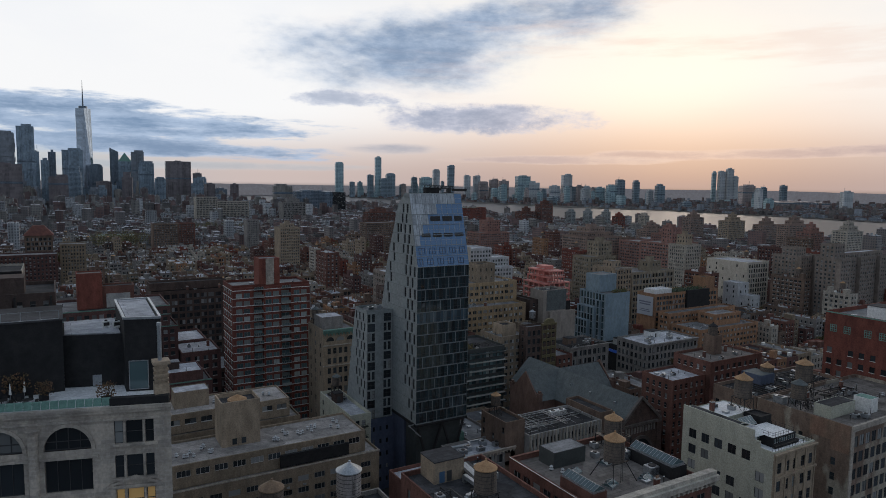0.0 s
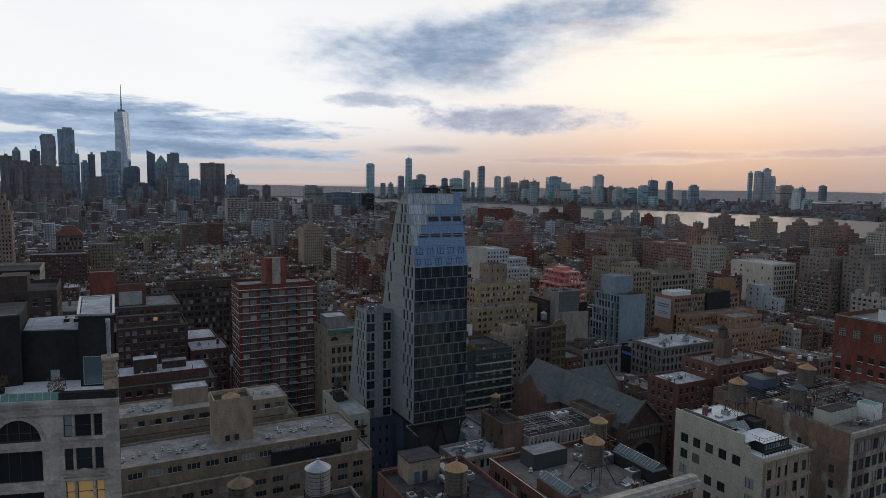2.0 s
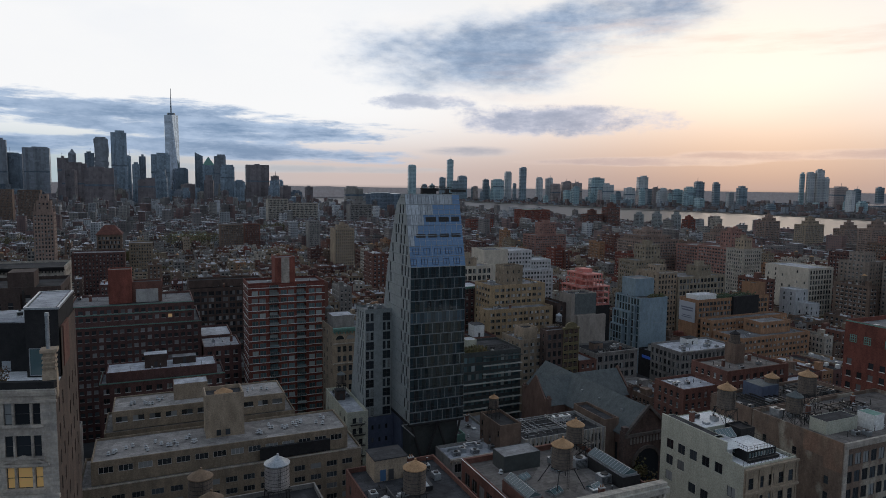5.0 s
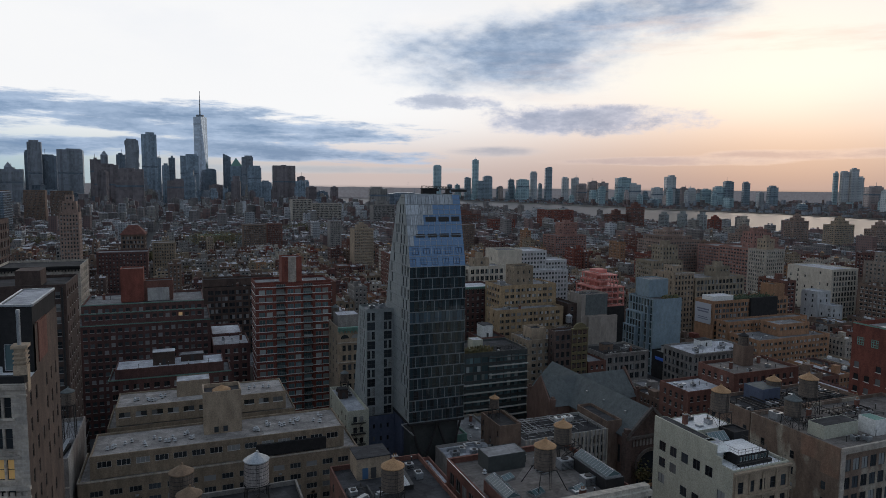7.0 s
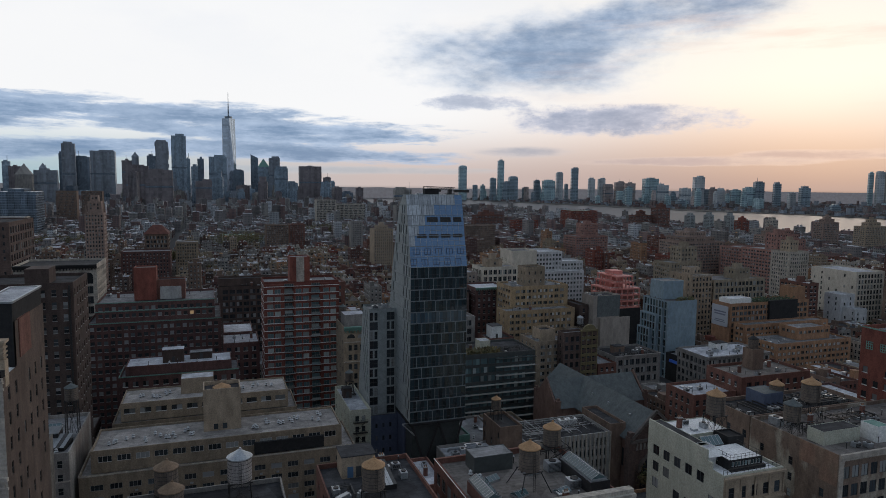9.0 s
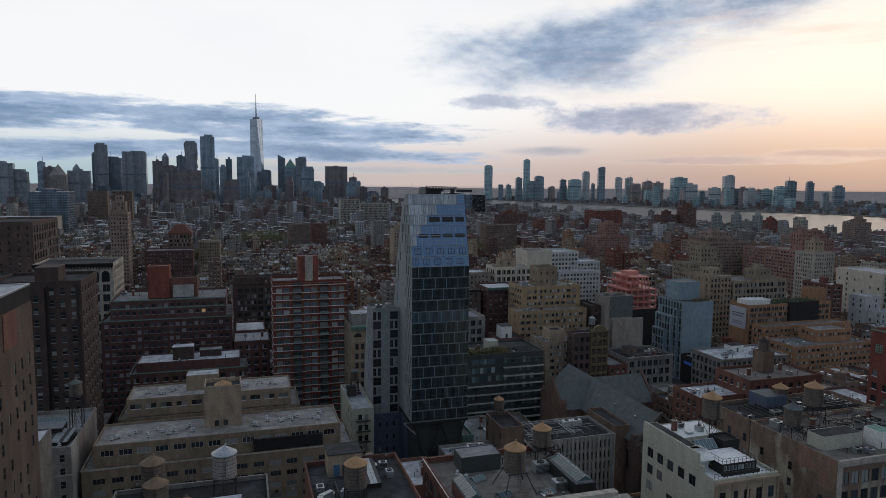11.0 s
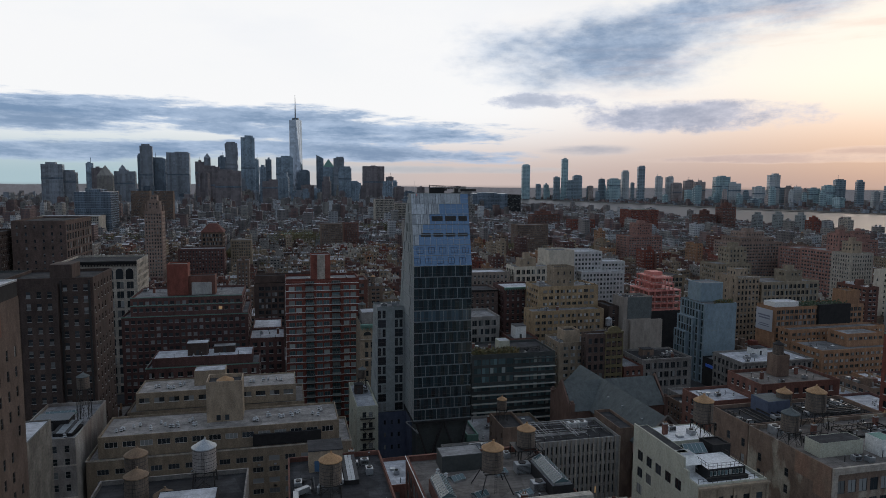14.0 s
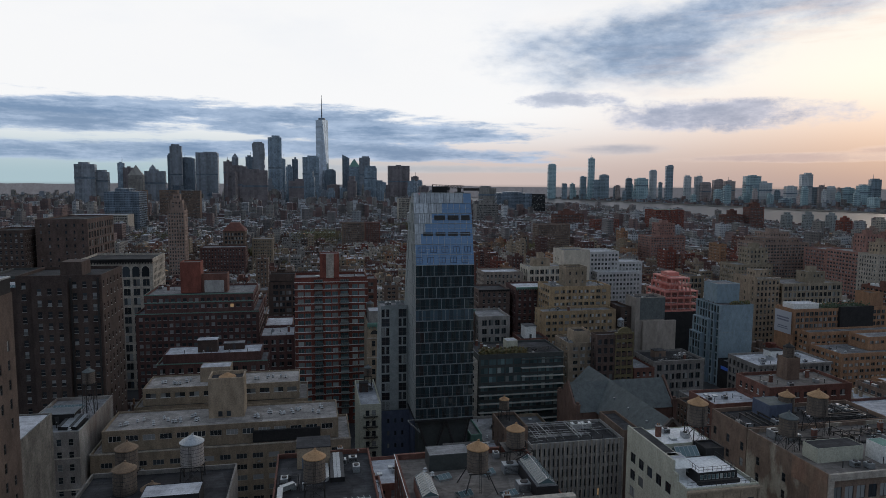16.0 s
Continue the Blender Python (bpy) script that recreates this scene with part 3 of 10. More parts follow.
def facade(wall, panes, W, z0, z1, o, ux, uy, st, rnd, windows=None, reveal=0):
    """A wall with real openings. o: its lower corner; (ux, uy): its run; outside lies to the right of the run.
    panes: a Mesh that takes the glass of far walls; windows: a list that takes the places of single windows."""
    nx, ny = uy, -ux

    def P(u, z, d=0.0):
        return (o[0] + ux * u - nx * d, o[1] + uy * u - ny * d, z)

    def Q(u0, u1, a, b):
        if u1 - u0 > 1e-4 and b - a > 1e-4:
            wall.poly([P(u0, a), P(u1, a), P(u1, b), P(u0, b)])

    if st is None or W < st.w + 2 * st.margin * 0.5:
        Q(0, W, z0, z1)
        return
    n = max(1, int((W - 2 * st.margin + (st.bay - st.w)) / st.bay))
    span = (n - 1) * st.bay + st.w
    first = (W - span) / 2
    rows = int((z1 - st.top - (z0 + st.base)) / st.floor)
    off = z1 - st.top - rows * st.floor
    z = z0
    for r in range(rows):
        a = off + r * st.floor + st.sill
        b = a + st.h
        Q(0, W, z, a)
        u = 0.0
        for c in range(n):
            if st.skip and rnd.random() < st.skip:
                continue
            u0 = first + c * st.bay
            u1 = u0 + st.w
            Q(u, u0, a, b)
            u = u1
            d = st.deep
            wall.poly([P(u0, a), P(u0, a, d), P(u0, b, d), P(u0, b)])
            wall.poly([P(u1, a, d), P(u1, a), P(u1, b), P(u1, b, d)])
            wall.poly([P(u0, b, d), P(u1, b, d), P(u1, b), P(u0, b)])
            wall.poly([P(u0, a), P(u1, a), P(u1, a, d), P(u0, a, d)])
            if windows is not None:
                windows.append((P((u0 + u1) / 2, a, d * 0.6), math.atan2(uy, ux), st))
            else:
                k = 2 if st.w > 1.6 else 1
                panes.poly([P(u0 - 0.1, a - 0.14, -0.07), P(u1 + 0.1, a - 0.14, -0.07), P(u1 + 0.1, a + 0.02, -0.07), P(u0 - 0.1, a + 0.02, -0.07)], 1)
                panes.poly([P(u0 - 0.1, a + 0.02, -0.07), P(u1 + 0.1, a + 0.02, -0.07), P(u1 + 0.1, a + 0.02, d), P(u0 - 0.1, a + 0.02, d)], 1)
                for i in range(k):
                    v0, v1 = u0 + st.w * i / k, u0 + st.w * (i + 1) / k - (0.08 if i < k - 1 else 0)
                    h = (a + b) / 2
                    if st.kind == "sash":
                        panes.poly([P(v0, a, d), P(v1, a, d), P(v1, h - 0.04, d), P(v0, h - 0.04, d)])
                        panes.poly([P(v0, h + 0.04, d * 0.8), P(v1, h + 0.04, d * 0.8), P(v1, b, d * 0.8), P(v0, b, d * 0.8)])
                        panes.poly([P(v0, h - 0.04, d * 0.75), P(v1, h - 0.04, d * 0.75), P(v1, h + 0.04, d * 0.75), P(v0, h + 0.04, d * 0.75)], 1)
                    else:
                        panes.poly([P(v0, a, d), P(v1, a, d), P(v1, b, d), P(v0, b, d)])
        Q(u, W, a, b)
        z = b
    Q(0, W, z, z1)


def roof_top(wall, roof, W, D, h, parapet, t=0.3, x=0.0, y=0.0):
    """Parapet and roof of a block that is W by D."""
    t = t if parapet > 0.25 else 0.08
    zr = h - parapet
    a = [(x, y), (x + W, y), (x + W, y + D), (x, y + D)]
    b = [(x + t, y + t), (x + W - t, y + t), (x + W - t, y + D - t), (x + t, y + D - t)]
    for i in range(4):
        j = (i + 1) % 4
        wall.poly([(*a[i], h), (*a[j], h), (*b[j], h), (*b[i], h)])
        wall.poly([(*b[j], zr), (*b[i], zr), (*b[i], h), (*b[j], h)])
    roof.poly([(*b[0], zr), (*b[1], zr), (*b[2], zr), (*b[3], zr)])


TAKEN = []          # plots that are built on


def building(name, label, x0, x1, y0, y1, h, wall_mat, roof_mat, front=None, left=None, right=None, back=None, near=0, parapet=0.9, cornice=None, seed=0, category="building", rot=0.0, z0=0.0, parent=None, group="", glaze_label="", belts=None, take=True):
    """A house with windows in real openings, a parapet and a roof. front looks towards -y, left towards -x.
    near: its windows are single parts. cornice: (material, height, overhang) along the front."""
    rnd = random.Random(seed + int(x0 * 7 + y0 * 13))
    W, D = x1 - x0, y1 - y0
    if take:
        TAKEN.append((x0, x1, y0, y1))
    if parent is None:
        ob = thing(name, label, category, pose(x0, y0, z0, 0, 0, rot), group)
        ox = oy = 0.0
        zb = 0.0
    else:
        ob, ox, oy, zb = parent, x0 - parent.location.x, y0 - parent.location.y, z0
    wall, panes, roof = Mesh(), Mesh(), Mesh()
    wins = [] if near else None
    top = zb + h
    for st, w, o, ux, uy in ((front, W, (ox, oy), 1, 0), (right, D, (ox + W, oy), 0, 1), (back, W, (ox + W, oy + D), -1, 0), (left, D, (ox, oy + D), 0, -1)):
        facade(wall, panes, w, zb, top, o, ux, uy, st, rnd, wins)
    roof_top(wall, roof, W, D, top, parapet, 0.3, ox, oy)
    w = part("wall", wall, [wall_mat], ob)
    part("roof", roof, [roof_mat], ob)
    if panes.f:
        g = part("glazing", panes, [(front or left or right).glaze, (front or left or right).frame], ob, glaze_label)
        g["kind"] = "stuff"
    if wins:
        for p, turn, st in wins:
            set_window(ob, p, turn, st, near)
    if cornice:
        cm, ch, over = cornice
        c = Mesh()
        for k, (f0, f1, o) in enumerate(((0.0, 0.35, 0.35), (0.35, 0.7, 0.7), (0.7, 1.0, 1.0))):
            c.box(ox - 0.05, ox + W + 0.05, oy - over * o, oy - 0.003, top - ch + ch * f0, top - ch + ch * f1 + (0.05 if k == 2 else 0), bottom=True)
        n = int(W / 1.2)
        for i in range(n):
            u = ox + (i + 0.5) * W / n
            c.box(u - 0.15, u + 0.15, oy - over * 0.6, oy - 0.004, top - ch * 1.45, top - ch - 0.002, bottom=True)
        part("cornice", c, [cm], ob)
    for zb_, mb, t in belts or ():
        c = Mesh()
        c.box(ox - t, ox + W + t, oy - t, oy - 0.003, zb_, zb_ + 0.35, bottom=True)
        c.box(ox - t, ox - 0.003, oy, oy + D, zb_, zb_ + 0.35, bottom=True)
        part("belt_course", c, [mb], ob)
    return ob


# ---- things that stand on roofs ----
TANKS = {}


def water_tank(x, y, z, r=1.9, hgt=3.8, legs=3.0, cone=TANK_CONE, body=WOOD, label="round wooden water tank on steel legs", tank_legs=True, splay=1.12, group="rooftop water tanks"):
    """A staved tank with hoops and a conical roof on a braced stand."""
    ob = thing("water_tank", label, "water tank", pose(x, y, z), group)
    b = Mesh()
    n = 56
    for z, k in ((legs + 0.25, 1.0), (legs + 0.25 + hgt, 0.965)):
        b.v.extend([(r * k * (1.0 if i % 2 else 0.985) * math.cos(2 * math.pi * i / n), r * k * (1.0 if i % 2 else 0.985) * math.sin(2 * math.pi * i / n), z) for i in range(n)])
    for i in range(n):
        b.f.append((i, (i + 1) % n, n + (i + 1) % n, n + i))
        b.m.append(0)
    b.f.append(tuple(range(n, 2 * n)))
    b.m.append(0)
    part("body", b, [body], ob)
    c = Mesh()
    c.tube(0, 0, legs + 0.22 + hgt, legs + 0.36 + hgt, r * 1.06, r * 1.06, 14)
    c.tube(0, 0, legs + 0.36 + hgt, legs + 0.36 + hgt + r * 0.62, r * 1.06, 0.08, 14)
    c.tube(0.15, 0.1, legs + 0.3 + hgt + r * 0.60, legs + 0.55 + hgt + r * 0.62, 0.22, 0.18, 8)
    part("roof_cone", c, [cone], ob)
    for i in range(7):
        hp = Mesh()
        zz = legs + 0.45 + hgt * (i / 6.6) ** 1.15
        hp.tube(0, 0, zz, zz + 0.05, r * 1.012 - 0.004 * i, r * 1.012 - 0.004 * i, 20)
        part("hoop", hp, [BLACK_STEEL], ob)
    s = Mesh()
    for k in (-1, -0.33, 0.33, 1):
        s.box(-r, r, k * r * 0.8 - 0.09, k * r * 0.8 + 0.09, legs, legs + 0.2, bottom=True)
    part("beam_frame", s, [BLACK_STEEL], ob)
    if tank_legs:
        q = r * 0.82
        for sx, sy in ((1, 1), (1, -1), (-1, -1), (-1, 1)):
            m = Mesh()
            m.bar((sx * q * splay, sy * q * splay, 0), (sx * q, sy * q, legs), 0.16)
            part("leg", m, [BLACK_STEEL], ob)
    if tank_legs and splay < 1.3:
        pts = [(1, 1), (1, -1), (-1, -1), (-1, 1)]
        for i in range(4):
            for a, c2 in ((pts[i], pts[(i + 1) % 4]), (pts[(i + 1) % 4], pts[i])):
                m = Mesh()
                m.bar((a[0] * q, a[1] * q, 0.1), (c2[0] * q, c2[1] * q, legs), 0.06)
                part("brace", m, [BLACK_STEEL], ob)
    ladder = Mesh()
    for dx in (-0.2, 0.2):
        ladder.bar((dx, -r * 1.08, 0), (dx, -r * 1.04, legs + hgt), 0.05)
    for i in range(int((legs + hgt) / 0.35)):
        ladder.bar((-0.2, -r * 1.07, 0.3 + i * 0.35), (0.2, -r * 1.07, 0.3 + i * 0.35), 0.035)
    part("ladder", ladder, [BLACK_STEEL], ob)
    return ob


def air_unit(x, y, z, sx=2.0, sy=1.4, sz=1.3, turn=0.0, mat=STEEL):
    key = ("air", sx, sy, sz, mat.name)
    if key not in TANKS:
        ob = thing("air_conditioner", "grey metal rooftop air-conditioning unit", "air conditioner", pose(x, y, z, 0, 0, turn), "rooftop machines")
        b = Mesh()
        b.box(-sx / 2, sx / 2, -sy / 2, sy / 2, 0.15, sz)
        b.box(-sx / 2 + 0.1, -sx / 2 + 0.25, -sy / 2, sy / 2, 0, 0.15)
        b.box(sx / 2 - 0.25, sx / 2 - 0.1, -sy / 2, sy / 2, 0, 0.15)
        part("casing", b, [mat], ob)
        f = Mesh()
        f.tube(0, 0, sz, sz + 0.16, min(sx, sy) * 0.36, None, 14)
        part("fan", f, [BLACK_STEEL], ob)
        g = Mesh()
        for i in range(6):
            zz = 0.3 + i * (sz - 0.45) / 6
            g.box(-sx / 2 + 0.1, sx / 2 - 0.1, -sy / 2 - 0.03, -sy / 2 - 0.002, zz, zz + 0.07, bottom=True)
        part("grille", g, [BLACK_STEEL], ob)
        TANKS[key] = ob
        return ob
    return copy_thing(TANKS[key], pose(x, y, z, 0, 0, turn))


def roof_vent(x, y, z, s=1.0):
    if "vent" not in TANKS:
        ob = thing("roof_vent", "pale grey mushroom-shaped roof vent", "roof vent", pose(x, y, z), "mushroom roof vents")
        a = Mesh()
        a.tube(0, 0, 0, 0.95, 0.20, 0.18, 10)
        part("pipe", a, [PIPE], ob)
        c = Mesh()
        c.tube(0, 0, 0.32, 0.38, 0.46, 0.46, 12)
        c.tube(0, 0, 0.38, 0.62, 0.46, 0.20, 12)
        c.tube(0, 0, 0.80, 0.86, 0.36, 0.38, 12)
        c.tube(0, 0, 0.86, 1.12, 0.38, 0.08, 12)
        part("cap", c, [VENT_GREY], ob)
        TANKS["vent"] = ob
        return ob
    return copy_thing(TANKS["vent"], pose(x, y, z))


def bulkhead(x, y, z, sx, sy, sz, mat, roof=ROOF_DARK, door=True):
    ob = thing("stair_bulkhead", "boxy masonry stair bulkhead on a flat roof", "bulkhead", pose(x, y, z), "stair bulkheads")
    w = Mesh()
    w.box(0, sx, 0, sy, 0, sz)
    part("wall", w, [mat], ob)
    r = Mesh()
    r.box(-0.12, sx + 0.12, -0.12, sy + 0.12, sz + 0.003, sz + 0.2, bottom=True)
    part("roof", r, [roof], ob)
    if door:
        d = Mesh()
        d.box(sx * 0.5 - 0.5, sx * 0.5 + 0.5, -0.06, -0.004, 0.1, 2.1, bottom=True)
        part("door", d, [FRAME_DARK], ob)
    return ob


def skylight(x, y, z, sx, sy, sz=0.9, turn=0):
    ob = thing("skylight", "ridged glass skylight in a metal frame", "skylight", pose(x, y, z, 0, 0, turn), "roof skylights")
    b = Mesh()
    b.box(-sx / 2, sx / 2, -sy / 2, sy / 2, 0, 0.4)
    part("curb", b, [STEEL], ob)
    g = Mesh()
    for s in (-1, 1):
        q = [(-sx / 2, s * sy / 2, 0.405), (sx / 2, s * sy / 2, 0.405), (sx / 2, 0, sz), (-sx / 2, 0, sz)]
        g.poly(q if s < 0 else q[::-1])
    g.poly([(-sx / 2, sy / 2, 0.405), (-sx / 2, -sy / 2, 0.405), (-sx / 2, 0, sz)])
    g.poly([(sx / 2, -sy / 2, 0.405), (sx / 2, sy / 2, 0.405), (sx / 2, 0, sz)])
    part("pane", g, [TEAL_GLASS], ob)
    f = Mesh()
    n = max(2, int(sx / 0.8))
    for i in range(n + 1):
        u = -sx / 2 + sx * i / n
        for s in (-1, 1):
            f.bar((u, s * sy / 2, 0.42), (u, 0, sz + 0.02), 0.06)
    f.bar((-sx / 2, 0, sz + 0.02), (sx / 2, 0, sz + 0.02), 0.1)
    part("glazing_bar", f, [STEEL], ob)
    return ob


def roof_hatch(x, y, z, s=1.2):
    if "hatch" in TANKS:
        return copy_thing(TANKS["hatch"], pose(x, y, z))
    ob = thing("roof_hatch", "low grey metal roof hatch", "hatch", pose(x, y, z), "roof hatches")
    b = Mesh()
    b.box(-s / 2, s / 2, -s / 2, s / 2, 0, 0.45)
    part("curb", b, [STEEL], ob)
    b = Mesh()
    b.box(-s / 2 - 0.06, s / 2 + 0.06, -s / 2 - 0.06, s / 2 + 0.06, 0.455, 0.55, bottom=True)
    part("lid", b, [WHITE_PAINT], ob)
    TANKS["hatch"] = ob
    return ob


def stack_pipe(x, y, z, h=1.4):
    if "stack" in TANKS:
        return copy_thing(TANKS["stack"], pose(x, y, z))
    ob = thing("vent_pipe", "thin dark roof vent pipe with a cap", "pipe", pose(x, y, z), "vent pipes")
    b = Mesh()
    b.tube(0, 0, 0, h, 0.09, 0.09, 8)
    part("pipe", b, [BLACK_STEEL], ob)
    b = Mesh()
    b.tube(0, 0, h + 0.02, h + 0.14, 0.18, 0.06, 8)
    part("cap", b, [STEEL], ob)
    TANKS["stack"] = ob
    return ob


def chimney(x, y, z, h=2.2):
    if "chimney" in TANKS:
        return copy_thing(TANKS["chimney"], pose(x, y, z))
    ob = thing("chimney", "square brick chimney with clay pots", "chimney", pose(x, y, z), "roof chimneys")
    b = Mesh()
    b.box(-0.5, 0.5, -0.35, 0.35, 0, h)
    part("shaft", b, [RED_BRICK], ob)
    b = Mesh()
    b.box(-0.58, 0.58, -0.43, 0.43, h + 0.002, h + 0.16, bottom=True)
    part("cap", b, [CONCRETE], ob)
    for dx in (-0.22, 0.22):
        b = Mesh()
        b.tube(dx, 0, h + 0.16, h + 0.6, 0.13, 0.11, 8)
        part("pot", b, [ORANGE_BRICK], ob)
    TANKS["chimney"] = ob
    return ob


def scatter(x0, x1, y0, y1, z, n, seed):
    """Small machines, hatches, pipes and chimneys over a roof, none touching another."""
    rnd = random.Random(seed)
    put = []
    for _ in range(n * 6):
        x, y = rnd.uniform(x0 + 1.2, x1 - 1.2), rnd.uniform(y0 + 1.2, y1 - 1.2)
        if any((x - a) ** 2 + (y - b) ** 2 < 5.0 for a, b in put):
            continue
        put.append((x, y))
        k = rnd.random()
        if k < 0.26:
            air_unit(x, y, z, 1.6, 1.2, 1.1, rnd.choice((0, 90)))
        elif k < 0.40:
            roof_hatch(x, y, z)
        elif k < 0.72:
            stack_pipe(x, y, z)
        elif k < 0.84:
            roof_vent(x, y, z)
        else:
            chimney(x, y, z)
        if len(put) >= n:
            break

# ---- ground, water and distance ----
g = Mesh()
g.poly([(-2600, -400, 0), (1420, -400, 0), (1380, 600, 0), (1290, 1050, 0), (1080, 1450, 0), (900, 2000, 0), (720, 2700, 0), (640, 3300, 0), (300, 3750, 0), (-300, 3800, 0), (-900, 3000, 0), (-1700, 2500, 0), (-2600, 2400, 0)])
lone("ground", g, [ASPHALT], "dark asphalt street ground between city blocks", "ground", kind="structure")
WATER = surface("river_water", (0.035, 0.05, 0.055), (0.045, 0.06, 0.065), 0.01, 0.36, 0.0, spec=0.2)
_n = WATER.node_tree.nodes
_b = _n.new("ShaderNodeBump")
_b.inputs["Strength"].default_value, _b.inputs["Distance"].default_value = 0.35, 0.6
_t = _n.new("ShaderNodeTexNoise")
_t.inputs["Scale"].default_value = 0.12
_g = _n.new("ShaderNodeNewGeometry")
WATER.node_tree.links.new(_g.outputs["Position"], _t.inputs["Vector"])
WATER.node_tree.links.new(_t.outputs[0], _b.inputs["Height"])
WATER.node_tree.links.new(_b.outputs[0], _n["Principled BSDF"].inputs["Normal"])
_gl, _mx, _fr = _n.new("ShaderNodeBsdfGlossy"), _n.new("ShaderNodeMixShader"), _n.new("ShaderNodeFresnel")
_gl.inputs["Color"].default_value, _gl.inputs["Roughness"].default_value = (0.27, 0.27, 0.28, 1), 0.28
_fr.inputs["IOR"].default_value = 1.33
_n["Principled BSDF"].inputs["Specular IOR Level"].default_value = 0.0
for _p, _q in ((_b.outputs[0], _gl.inputs["Normal"]), (_fr.outputs[0], _mx.inputs[0]), (_n["Principled BSDF"].outputs[0], _mx.inputs[1]), (_gl.outputs[0], _mx.inputs[2]), (_mx.outputs[0], _n["Material Output"].inputs[0])):
    WATER.node_tree.links.new(_p, _q)
w = Mesh()
w.poly([(-6000, -3000, -1.5), (7000, -3000, -1.5), (7000, 7000, -1.5), (-6000, 7000, -1.5)])
lone("river", w, [WATER], "calm grey river and bay under the evening sky", "water", kind="structure")
l = Mesh()
l.poly([(2150, -400, 0.2), (7000, -400, 0.2), (7000, 7000, 0.2), (1900, 7000, 0.2), (1640, 4600, 0.2), (1720, 3500, 0.2), (1820, 3000, 0.2), (1960, 2250, 0.2), (2140, 1900, 0.2), (2160, 1300, 0.2), (2120, 1000, 0.2)])
lone("far_shore", l, [LAND], "low dark land of the far river bank", "land", kind="structure")
l = Mesh()
l.poly([(-6000, 2600, 0.2), (-1800, 2900, 0.2), (-1100, 3400, 0.2), (-700, 4150, 0.2), (100, 4500, 0.2), (500, 4650, 0.2), (900, 4850, 0.2), (1300, 5200, 0.2), (1300, 7000, 0.2), (-6000, 7000, 0.2)])
lone("far_island", l, [LAND], "low dark land beyond the bay", "land", kind="structure")
# distance haze is painted on: blue-grey colour and a faint glow
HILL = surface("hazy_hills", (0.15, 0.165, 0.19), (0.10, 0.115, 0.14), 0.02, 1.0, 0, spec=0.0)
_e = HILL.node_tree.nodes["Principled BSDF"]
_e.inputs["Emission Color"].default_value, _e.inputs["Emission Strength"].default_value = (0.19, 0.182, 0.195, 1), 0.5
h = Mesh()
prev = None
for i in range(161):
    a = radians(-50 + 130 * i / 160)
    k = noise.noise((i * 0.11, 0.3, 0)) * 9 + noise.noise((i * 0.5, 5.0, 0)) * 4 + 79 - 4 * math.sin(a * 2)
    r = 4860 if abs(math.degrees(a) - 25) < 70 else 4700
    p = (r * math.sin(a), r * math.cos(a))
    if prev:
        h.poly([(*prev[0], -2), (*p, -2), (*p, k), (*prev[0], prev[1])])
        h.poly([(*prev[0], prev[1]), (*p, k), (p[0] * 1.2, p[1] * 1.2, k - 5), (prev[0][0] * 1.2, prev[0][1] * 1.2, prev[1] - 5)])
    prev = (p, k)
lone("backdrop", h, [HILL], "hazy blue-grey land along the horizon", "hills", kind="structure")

# ---- facade styles ----
S_SASH = Style(3.2, 2.7, 1.15, 1.75, 0.85, frame=FRAME_GREY)
S_TIGHT = Style(3.1, 2.2, 1.05, 1.7, 0.8, frame=FRAME_GREY)
S_WIDE = Style(2.8, 3.1, 2.1, 1.4, 0.9, "two", frame=FRAME_GREY, glaze=PALE_GLAZE)
S_LOFT = Style(3.9, 3.0, 2.1, 2.5, 0.8, "two", frame=FRAME_GREY)
S_PAIR = Style(3.2, 3.2, 1.7, 1.7, 0.8, "two", frame=FRAME_PALE)
S_SPARSE = Style(3.4, 5.2, 1.1, 1.7, 0.9, skip=0.25)
S_MODERN = Style(3.2, 3.4, 2.6, 2.0, 0.6, "three")
S_TAN = Style(2.95, 3.0, 2.1, 1.35, 0.95, "two", frame=FRAME_BROWN, glaze=BRIGHT_GLAZE, margin=0.8)
S_BEIGE = Style(2.95, 4.1, 2.7, 1.4, 0.95, "three", frame=FRAME_GREY, margin=0.9, top=1.9)
S_SMALL = Style(2.8, 2.35, 1.45, 1.4, 0.9, "two", frame=FRAME_GREY, glaze=PALE_GLAZE, margin=0.6)
S_SLOT = Style(3.5, 3.3, 0.9, 1.9, 0.9, skip=0.10)


def pierced(wall, P, z0, z1, rows, lo, hi, deep=0.25):
    """A wall between the runs lo(z) and hi(z), with openings: rows of (foot, head, [(u0, u1), ...]) from below."""
    def Q(a0, a1, b0, b1, za, zb):
        if (a1 - a0 > 1e-3 or b1 - b0 > 1e-3) and zb - za > 1e-4:
            wall.poly([P(a0, za), P(a1, za), P(b1, zb), P(b0, zb)])

    z = z0
    for a, b, cells in rows:
        Q(lo(z), hi(z), lo(a), hi(a), z, a)
        u_a, u_b = lo(a), lo(b)
        for u0, u1 in cells:
            Q(u_a, u0, u_b, u0, a, b)
            u_a = u_b = u1
            wall.poly([P(u0, a), P(u0, a, deep), P(u0, b, deep), P(u0, b)])
            wall.poly([P(u1, a, deep), P(u1, a), P(u1, b), P(u1, b, deep)])
            wall.poly([P(u0, b, deep), P(u1, b, deep), P(u1, b), P(u0, b)])
            wall.poly([P(u0, a), P(u1, a), P(u1, a, deep), P(u0, a, deep)])
        Q(u_a, hi(a), u_b, hi(b), a, b)
        z = b
    Q(lo(z), hi(z), lo(z1), hi(z1), z, z1)


